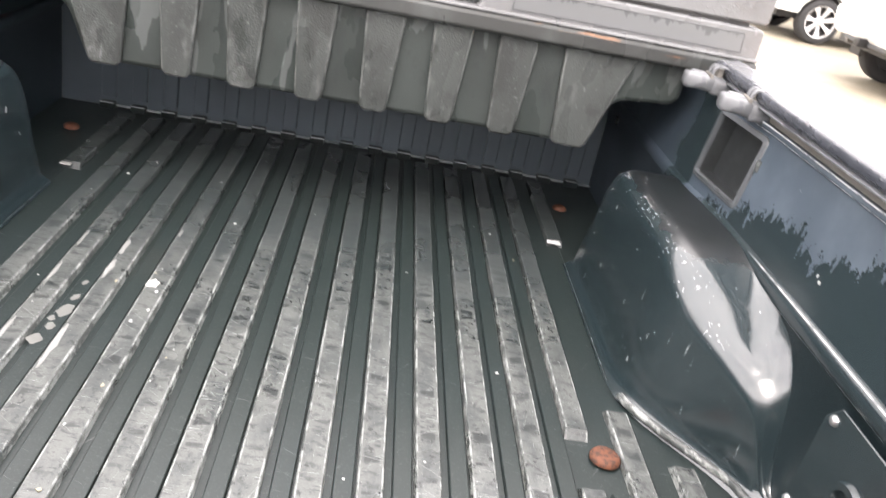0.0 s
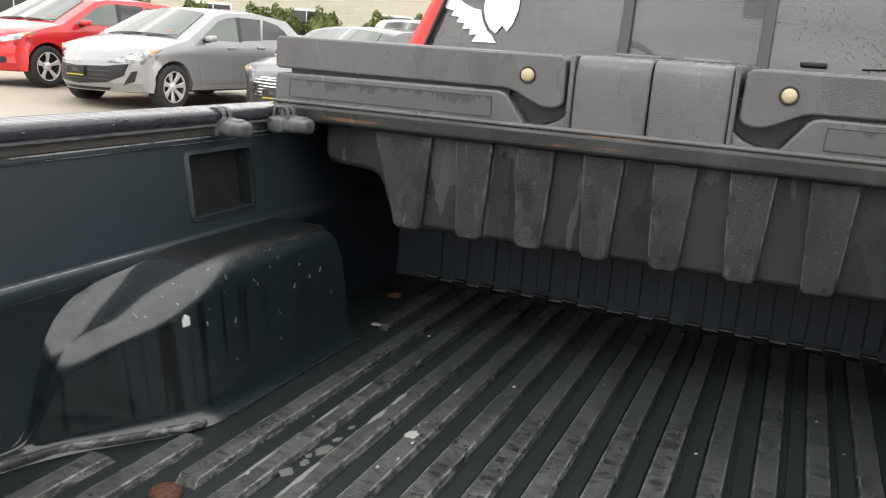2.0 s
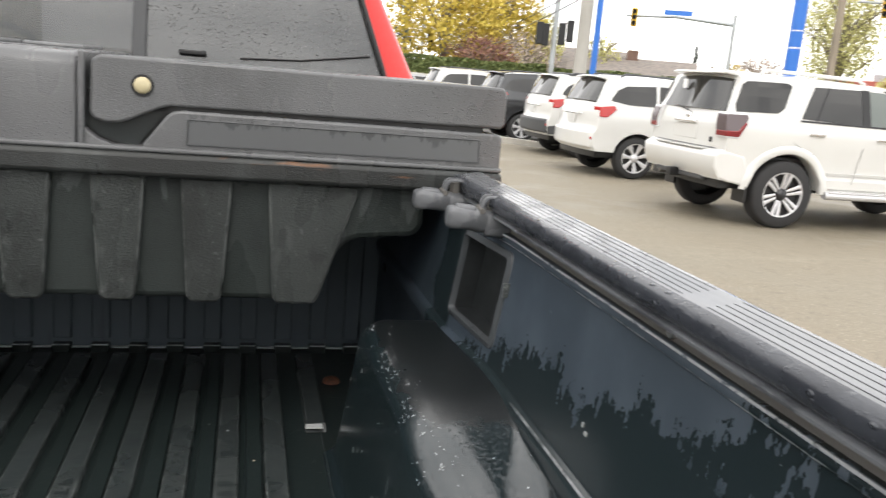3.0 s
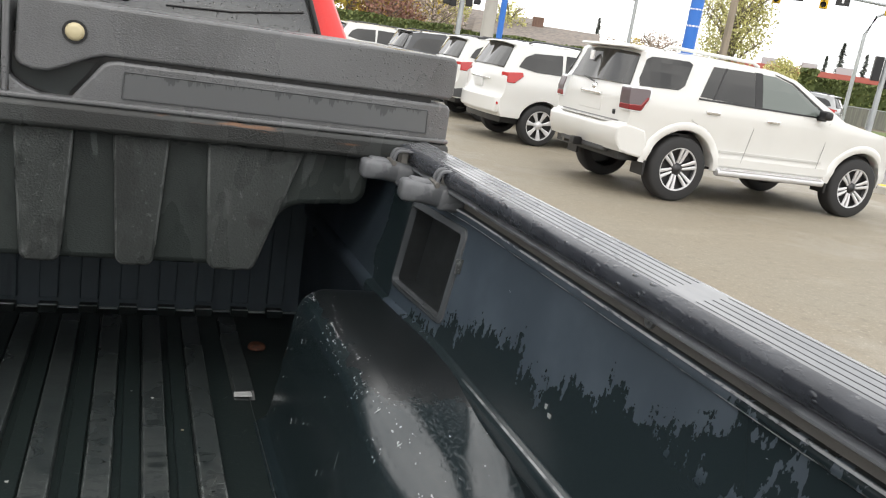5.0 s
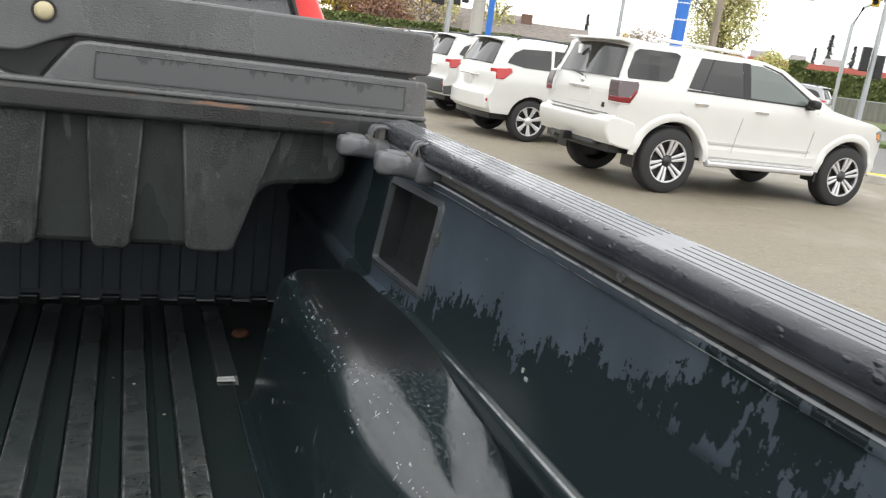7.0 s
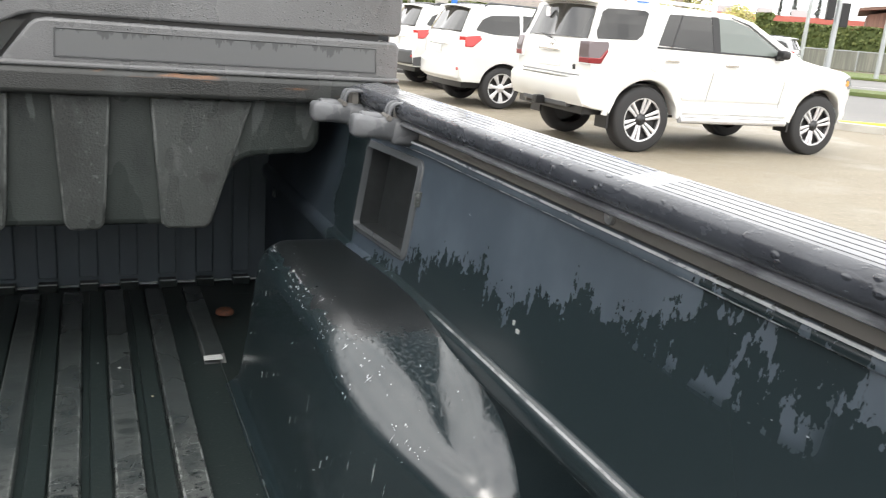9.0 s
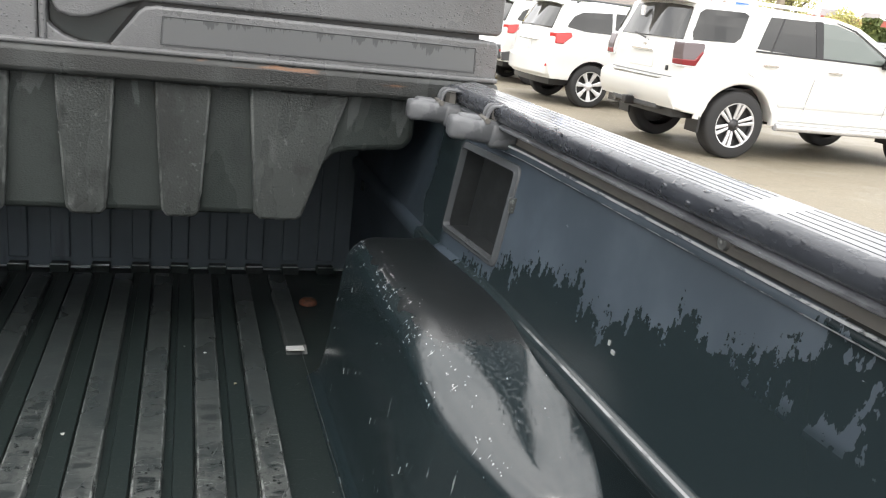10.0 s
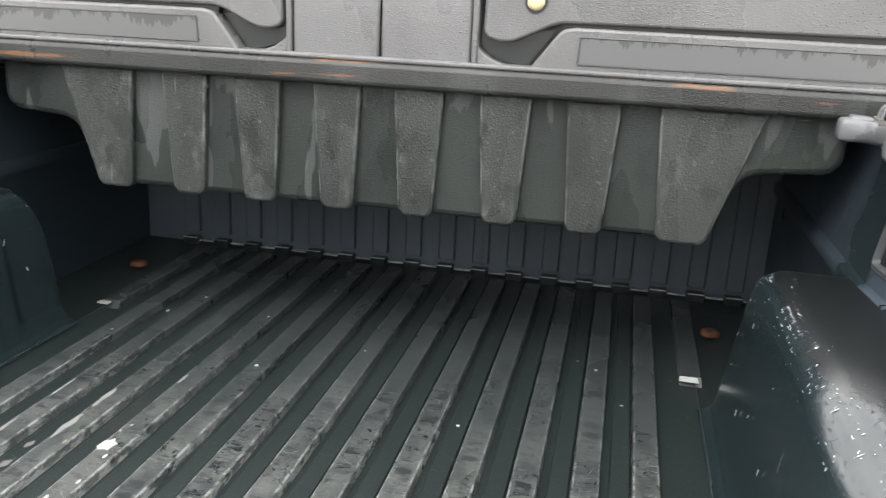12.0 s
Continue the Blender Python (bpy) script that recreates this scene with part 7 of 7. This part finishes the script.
def hedge(label, az0, d0, az1, d1, height, thick, count, seed, leaf=0.14):
    rng = random.Random(seed)
    a, b = at_bearing(az0, d0), at_bearing(az1, d1)
    root = thing("hedge", label, "hedge", at=(a.x, a.y, rise(a.x, a.y)))
    along = (b - a)
    length = along.length
    u = along.normalized()
    n = Vector((-u.y, u.x, 0))
    end = rise(b.x, b.y) - rise(a.x, a.y)
    core = bmesh.new()
    grid([[tuple(u * (length * i / 12) + n * (thick * 0.4 * c) + Vector((0, 0, end * i / 12 + z))) for c, z in ((1, 0), (1, height * 0.9), (-1, height * 0.9), (-1, 0))] for i in range(13)], core)
    part("inner_growth", core, M_HEDGE, root)
    bm = bmesh.new()
    for _ in range(count):
        s, top = rng.random(), rng.random() < 0.35
        z = height * (0.92 + 0.1 * noise.noise(Vector((s * length * 0.5, 0, seed))) + 0.05 * rng.random()) if top else height * rng.random() * 0.97
        off = thick * (rng.uniform(-0.5, 0.5) if top else rng.choice((-0.5, 0.5)) * rng.uniform(0.85, 1.1))
        q = u * (s * length) + n * off + Vector((0, 0, end * s + z))
        e = Vector((rng.gauss(0, 1), rng.gauss(0, 1), rng.gauss(0, 1))).normalized()
        v = e.orthogonal().normalized()
        w = e.cross(v)
        sz = leaf * rng.uniform(0.6, 1.3)
        bm.faces.new([bm.verts.new(q + v * sz), bm.verts.new(q + w * sz * 0.7), bm.verts.new(q - v * sz), bm.verts.new(q - w * sz * 0.7)])
    part("leaves", bm, M_HEDGE, root)
    return root


hedge("clipped green hedge in front of the grey-roofed house", 20.5, 42, 30, 44, 2.2, 1.2, 9000, 71, 0.09)
hedge("low yellow-green hedge behind the parked wagons", 10, 44, 20, 43, 2.3, 1.4, 7000, 74, 0.09)
hedge("long clipped hedge above the chain fence", 43.0, 63, 62, 52, 2.7, 1.4, 12000, 72, 0.11)
hedge("clipped hedge block before the red building", 42.6, 60, 43.6, 60, 3.1, 1.4, 700, 73, 0.16)


def fence():
    a, b = at_bearing(45.3, 58), at_bearing(64, 47)
    u = (b - a).normalized()
    L = (b - a).length
    root = thing("fence", "grey slatted chain-link fence along the verge", "fence", at=(a.x, a.y, rise(a.x, a.y)))
    n = 9
    for i in range(n + 1):
        p = u * (L * i / n)
        part("post", tube([(p.x, p.y, -0.2), (p.x, p.y, 1.20)], 0.05, 6), M_GALV, root)
        if i < n:
            q = u * (L * (i + 1) / n)
            part("panel", slab([(p.x, p.y, 0.05), (q.x, q.y, 0.05), (q.x, q.y, 1.12), (p.x, p.y, 1.12)], (0.03, 0.03, 0)), M_FENCE, root)
            part("top_rail", tube([(p.x, p.y, 1.15), (q.x, q.y, 1.15)], 0.03, 6), M_GALV, root)


fence()


def pole(name, label, az, d, radius, height, mat, taper=0.8, category="pole", lean=0.0):
    p = at_bearing(az, d)
    root = thing(name, label, category, at=(p.x, p.y, rise(p.x, p.y)))
    part("shaft", tube([(0, 0, -0.1), (lean, 0, height)], [radius, radius * taper], 12), mat, root, smooth=True)
    return root


_b = pole("sign_pole", "thick blue painted dealership sign pole", 35.5, 27, 0.20, 9, M_BLUE, 1.0)
part("white_band", lathe([(0.203, 3.05), (0.203, 3.10)], "Z", 12), M_WHITE, _b)
part("white_band", lathe([(0.203, 3.55), (0.203, 3.59)], "Z", 12), M_WHITE, _b)
pole("sign_pole", "slim blue painted sign pole", 23.15, 34, 0.125, 9, M_BLUE, 1.0)
pole("utility_pole", "weathered concrete utility pole", 22.3, 30, 0.24, 10, M_CONC, 0.85)
pole("utility_pole", "weathered wooden utility pole beside the budding tree", 37.75, 40, 0.19, 8, M_WOOD, 0.75)
pole("utility_pole", "thin distant wooden utility pole", 16.3, 62, 0.17, 9, M_WOOD, 0.7)


def head(parent, x, y, z, turn, front=True):
    """A three-lens traffic signal head."""
    hd = part("signal_head", boxes((-0.17, 0.17, -0.12, 0.12, -0.50, 0.50)), M_SIGNAL if front else M_BLACK, parent, "yellow signal housing" if front else "", bevel=0.03)
    hd.matrix_basis = Matrix.Translation((x, y, z)) @ pose(0, 0, 0, 0, 0, turn)
    for k in (-1, 0, 1):
        part("lens", lathe([(0.0, -0.16), (0.10, -0.15), (0.125, -0.22), (0.13, -0.12)], "Y", 14, at=(0, 0, k * 0.32)), M_HOLE, hd, smooth=True)
    return hd


def signal_mast(label, az, d, height, arm_to_az, arm_d, heads, radius=0.11, front=True):
    root = pole("traffic_signal", label, az, d, radius, height, M_GALV, 0.8, "traffic signal")
    base = at_bearing(az, d)
    tip = at_bearing(arm_to_az, arm_d) - base
    part("arm", tube([(0, 0, height - 0.5), (tip.x * 0.5, tip.y * 0.5, height - 0.1), (tip.x, tip.y, height)], [0.09, 0.07, 0.05], 8), M_GALV, root, smooth=True)
    for f, dz in heads:
        head(root, tip.x * f, tip.y * f, height - 0.1 + dz, -az, front)
    return root, tip


_m, _t = signal_mast("galvanised signal mast with a long arm and a blue street sign", 31.7, 46, 5.5, 24.9, 50, [(0.92, 0.0)])
part("street_sign", boxes((-0.75, 0.75, -0.02, 0.02, -0.13, 0.13)), M_BLUE, _m).matrix_basis = Matrix.Translation((_t.x * 0.5, _t.y * 0.5, 5.62)) @ pose(0, 0, 0, 0, 0, -28)
_m, _t = signal_mast("signal arm with yellow heads and turn signs over the road", 50.0, 44, 6.2, 38.6, 44, [(0.30, -0.1), (0.62, -0.1), (0.86, -0.1)])
for f in (0.23, 0.53, 0.76):
    sg = part("turn_sign", boxes((-0.3, 0.3, -0.02, 0.02, -0.38, 0.38)), M_BLACK, _m, "black lane sign with a white arrow")
    sg.matrix_basis = Matrix.Translation((_t.x * f, _t.y * f, 6.1)) @ pose(0, 0, 0, 0, 0, -42)
    part("arrow", slab([(-0.05, -0.03, -0.26), (0.05, -0.03, -0.26), (0.05, -0.03, 0.02), (0.15, -0.03, 0.02), (0.0, -0.03, 0.26), (-0.15, -0.03, 0.02), (-0.05, -0.03, 0.02)], (0, 0.005, 0)), M_WHITE, sg)
_m, _t = signal_mast("grey signal post seen from behind its dark heads", 20.35, 40, 8.5, 20.4, 40.4, [], 0.13, False)
for dx, dz in ((-0.75, 2.55 + 1.1), (0.35, 2.6 + 1.1), (-0.45, 2.5 + 1.1), (0.75, 2.75 + 1.1)):
    head(_m, dx, 0, dz, 160, False)
_m, _t = signal_mast("signal post with dark heads by the far pavement", 47.2, 40, 6.5, 47.25, 40.4, [], 0.12, False)
for dx, dz in ((-0.45, 3.0), (0.40, 2.75)):
    head(_m, dx, 0, dz, 150, False)
_m, _t = signal_mast("distant signal post behind the red cab", 11.5, 50, 4.6, 11.6, 50.3, [], 0.09, False)
head(_m, 0.45, -0.1, 3.2, 0, False)


def street_lamp(label, az, d, height):
    p = at_bearing(az, d)
    root = thing("street_lamp", label, "street lamp", at=(p.x, p.y, rise(p.x, p.y)))
    part("shaft", tube([(0, 0, -0.1), (0, 0, height * 0.75), (0.25, -0.25, height * 0.9), (1.0, -1.0, height)], [0.12, 0.09, 0.07, 0.05], 8), M_GALV, root, smooth=True)
    part("lamp_housing", boxes((0.85, 1.35, -1.35, -0.95, height - 0.05, height + 0.08)), M_GALV, root, bevel=0.03)


street_lamp("curved galvanised street lamp on the far pavement", 45.6, 50, 6.6)


# overhead wires between the poles
def wires():
    bm = bmesh.new()
    for dz in (4.6, 5.0):
        a, b, c = at_bearing(9, 70), at_bearing(16.3, 62), at_bearing(22.3, 30)
        pts = []
        for p, q in ((a, b), (b, c)):
            for k in range(6):
                f = k / 5
                pts.append(p.lerp(q, f) + Vector((0, 0, dz - 0.8 * f * (1 - f))))
        tube(pts, 0.025, 4, bm)
    tagged(part("overhead_wire", bm, M_BLACK), "thin overhead wires between the poles", "wire")


wires()


# ---- buildings ----
def house(name, label, az, d, turn, length, depth, wall_h, roof_h, wall_mat, roof_mat, windows, chimney=False):
    p = at_bearing(az, d)
    root = thing(name, label, "building", at=(p.x, p.y, rise(p.x, p.y) - 0.1), turn=turn)
    hl, hd = length / 2, depth / 2
    part("wall", boxes((-hl, hl, -hd, hd, 0, wall_h)), wall_mat, root)
    e = 0.5
    bm = bmesh.new()
    sec = [(-hd - e, wall_h - 0.12), (0, wall_h + roof_h), (hd + e, wall_h - 0.12), (hd + e, wall_h - 0.30), (0, wall_h + roof_h - 0.22), (-hd - e, wall_h - 0.30)]
    slab([(-hl - e, y, z) for y, z in sec], (length + 2 * e, 0, 0), bm)
    part("roof", bm, roof_mat, root)
    for s in (-1, 1):
        part("gable", slab([(s * (hl - 0.02), -hd, wall_h - 0.1), (s * (hl - 0.02), hd, wall_h - 0.1), (s * (hl - 0.02), 0, wall_h + roof_h - 0.2)], (s * 0.05, 0, 0)), wall_mat, root)
    if chimney:
        part("chimney", boxes((-0.4, 0.4, -0.4, 0.4, wall_h + roof_h - 0.7, wall_h + roof_h + 0.55)), M_BROWN, root)
    for x, z, w, h in windows:
        wn_ = part("window", boxes((x - w / 2, x + w / 2, -hd - 0.06, -hd + 0.02, z, z + h)), M_WHITE, root)
        part("pane", boxes((x - w / 2 + 0.08, x - 0.03, -hd - 0.08, -hd - 0.05, z + 0.08, z + h - 0.08), (x + 0.03, x + w / 2 - 0.08, -hd - 0.08, -hd - 0.05, z + 0.08, z + h - 0.08)), M_TINT, wn_)
    return root


house("house", "low cream house with a grey shingle roof and chimney", 25.6, 62, -24, 8.0, 7, 2.2, 1.35, M_SIDING, M_ROOF, [(-3, 1, 1.6, 1.2), (2, 1, 1.6, 1.2)], True)
house("house", "distant brown-roofed house behind the hedge", 20.0, 64, -10, 12, 8, 2.6, 1.5, M_SIDING, M_ROOF, [(0, 1, 1.6, 1.2)], False)


def red_building():
    p = at_bearing(47.5, 82)
    root = thing("shop_building", "long low building with a red fascia and roof units", "building", at=(p.x, p.y, rise(p.x, p.y)), turn=-45)
    part("wall", boxes((-14, 22, 0, 10, 0, 3.02)), M_BROWN, root)
    part("fascia", boxes((-14.2, 22.2, -0.4, 10.2, 3.02, 3.5)), M_REDWALL, root)
    for x in (-10, -6.5, -3.5, 3):
        part("roof_unit", boxes((x - 0.7, x + 0.7, 2, 3.2, 3.5, 4.2)), M_GALV, root, bevel=0.05)
    q = at_bearing(53.2, 66)
    r2 = thing("shop_building", "brown boarded gable building with a low red awning", "building", at=(q.x, q.y, rise(q.x, q.y)), turn=-48)
    part("wall", boxes((-5, 9, 0, 9, 0, 3.6)), M_BROWN, r2)
    part("roof", slab([(-5.6, -0.6, 4.0), (2.0, -0.6, 4.9), (9.6, -0.6, 4.0), (9.6, -0.6, 3.8), (2.0, -0.6, 4.7), (-5.6, -0.6, 3.8)], (0, 10, 0)), M_BROWN, r2)
    part("gable", slab([(-5, 0.0, 3.6), (9, 0.0, 3.6), (2.0, 0.0, 4.75)], (0, 0.1, 0)), M_BROWN, r2)
    part("awning", slab([(-6, -2.0, 2.0), (9, -2.0, 2.0), (9, 0, 2.7), (-6, 0, 2.7)], (0, 0, 0.12)), M_REDWALL, r2)


red_building()


def apartments():
    p = at_bearing(-36, 46)
    root = thing("apartment_building", "two-storey cream sided apartment building with wide windows", "building", at=(p.x, p.y, rise(p.x, p.y)), turn=35)
    part("wall", boxes((-20, 20, 0, 10, 0, 6)), M_SIDING, root)
    for i in range(34):
        part("siding_board", slab([(-20, -0.03, 0.10 + 0.17 * i), (20, -0.03, 0.10 + 0.17 * i), (20, -0.005, 0.26 + 0.17 * i), (-20, -0.005, 0.26 + 0.17 * i)], (0, 0.02, 0)), M_SIDING, root)
    for k in range(8):
        x = -17 + 4.8 * k
        for z in (0.9, 3.7):
            w = part("window", boxes((x - 0.95, x + 0.95, -0.09, 0.0, z, z + 1.45)), M_WHITE, root)
            part("pane", boxes((x - 0.85, x - 0.03, -0.11, -0.08, z + 0.1, z + 1.35)), M_TINT, w)
            part("pane", boxes((x + 0.03, x + 0.85, -0.11, -0.08, z + 0.1, z + 1.35)), M_TINT, w)
    part("roof", slab([(-20.6, -0.8, 6.0), (-20.6, 5, 8.2), (-20.6, 10.8, 6.0), (-20.6, 5, 7.9)], (41.2, 0, 0)), M_ROOF, root)


apartments()
ribbon_lawn = bmesh.new()
_rows = []
for i in range(9):
    az = -62 + 5 * i
    _rows.append([(*(at_bearing(az, d).xy), rise(*at_bearing(az, d).xy) + 0.10) for d in (30, 36, 44)])
grid(_rows, ribbon_lawn)
tagged(part("lawn", ribbon_lawn, M_GRASS), "strip of spring lawn before the apartments", "grass", kind="structure")
for i, az in enumerate((-36.6, -35.0, -32.2, -28.4, -25.5, -40.5, -44.0, -48.5, -53)):
    rng = random.Random(90 + i)
    p = at_bearing(az, 41.5)
    sh_root = thing("shrub", "dense clipped green shrub before the apartment windows", "shrub", "clipped shrubs", at=(p.x, p.y, rise(p.x, p.y) + 0.1))
    part("leaves", foliage(3000, 0.08, (1.15, 1.0, 1.3), (0, 0, 1.1), rng, hollow=0.72), M_HEDGE, sh_root)
    part("inner_growth", lathe([(0.0, 0.0), (0.7, 0.15), (0.8, 1.0), (0.55, 1.7), (0.0, 1.95)], "Z", 10), M_HEDGE, sh_root, smooth=True)
# trees and hedge that close the view behind the camera
for i, (az, d) in enumerate(((75, 45), (95, 50), (120, 48), (150, 52), (180, 55), (210, 50), (240, 48), (265, 50), (285, 46))):
    tree("leafy tree at the edge of the lot", az, d, 8 + (i * 37 % 5), 4.0, M_LF_YEL if i % 3 else M_LF_BUD, 800, 0.35, 60 + i, 0.2)


# ---- scraps lying in the bed ----
def scrap(name, label, pts, mat, at, turn=0, thick=0.003):
    bm = slab([(x, y, 0) for x, y in pts], (0, 0, thick))
    ob = part(name, bm, mat)
    tagged(ob, label, "litter")
    ob.matrix_basis = pose(*at, 0, 0, turn)
    return ob


RT = FZ + 0.0097
scrap("paper_scrap", "small torn pale paper scrap on a liner rib", [(-0.010, -0.013), (-0.003, -0.012), (0.004, -0.016), (0.008, -0.006), (0.013, 0.001), (0.008, 0.007), (0.007, 0.015), (0.001, 0.011), (-0.006, 0.010), (-0.009, 0.003), (-0.013, -0.004)], M_CHIP, (-0.268, 1.034, RT), 20, 0.0012)
scrap("tape_piece", "pale strip of tape on the end of a rib", [(-0.016, -0.009), (0.016, -0.010), (0.015, 0.006), (-0.015, 0.005)], M_EDGE, (0.520, 1.499, FZ + 0.006), 0)
scrap("tape_piece", "pale strip of tape on the end of a rib", [(-0.012, -0.006), (0.011, -0.007), (0.012, 0.005), (-0.010, 0.004)], M_CHIP, (-0.584, 1.495, FZ + 0.006), 0)
_rng = random.Random(3)
for _ in range(18):
    x = RIB0 + PITCH * (_rng.randint(-7, 5)) + _rng.uniform(-0.03, 0.03)
    y = _rng.uniform(0.35, 1.7)
    s = _rng.uniform(0.0012, 0.0034)
    on_rib = abs(((x - RIB0 + PITCH / 2) % PITCH) - PITCH / 2) < 0.014
    if not on_rib:
        x = RIB0 + PITCH * (round((x - RIB0) / PITCH - 0.5) + 0.5) + 0.004
    scrap("grit", "tiny pale speck of grit on the liner", [(-s, -s * 0.6), (s, -s), (s * 0.8, s), (-s * 0.5, s * 0.9)], _rng.choice((M_CHIP, M_LEAF, M_CHIP)), (x, y, RT if on_rib else FZ + 0.0031), _rng.uniform(0, 360), s * 0.5)
# worn flakes along the edges of the ribs towards the left wheelhouse
for _ in range(12):
    k = _rng.choice((-6, -5, -5, -4, -4, -3))
    x = RIB0 + PITCH * k + _rng.choice((-1, 1)) * _rng.uniform(0.006, 0.014)
    y = _rng.uniform(0.62, 1.25)
    s = _rng.uniform(0.0012, 0.0032)
    pts = [(s * (0.6 + 0.5 * _rng.random()) * math.cos(a), s * (1.0 + 1.6 * _rng.random()) * math.sin(a)) for a in (0.2, 1.1, 2.2, 3.3, 4.3, 5.4)]
    scrap("flake", "small pale flake stuck on a liner rib", pts, _rng.choice((M_CHIP, M_GLINT_FLAKE, M_LEAF)), (x, y, RT), _rng.uniform(-15, 15), 0.0006)


def torn(length, width, rng):
    """Outline of a thin, torn strip along y."""
    n = 7
    left = [(-width * (0.35 + 0.35 * rng.random()) * math.sin(math.pi * (i + 0.6) / (n + 0.4)), length * (i / (n - 1) - 0.5)) for i in range(n)]
    right = [(width * (0.25 + 0.45 * rng.random()) * math.sin(math.pi * (i + 0.6) / (n + 0.4)), length * (i / (n - 1) - 0.5)) for i in range(n)]
    return left + right[::-1]


for k, y, ln, wd in ((-5, 1.150, 0.060, 0.009), (-5, 1.062, 0.070, 0.010), (-6, 1.020, 0.080, 0.005), (-6, 0.822, 0.110, 0.006), (-5, 0.815, 0.120, 0.009), (-6, 1.16, 0.06, 0.004), (-4, 1.24, 0.03, 0.005)):
    scrap("flake", "long pale flake peeled along a liner rib", torn(ln, wd, _rng), M_PEEL, (RIB0 + PITCH * k - 0.0115, y, RT), 0, 0.0006)
for x, y, ln, wd in ((-0.372, 0.921, 0.040, 0.024), (-0.377, 0.872, 0.022, 0.014), (-0.384, 0.834, 0.030, 0.020), (-0.372, 0.965, 0.022, 0.012), (-0.374, 1.015, 0.018, 0.009), (-0.383, 0.895, 0.016, 0.012)):
    scrap("dirt_patch", "dried grey film of dirt between two ribs", torn(ln, wd, _rng), M_DIRT, (x, y, FZ + 0.0031), _rng.uniform(-20, 20), 0.0005)
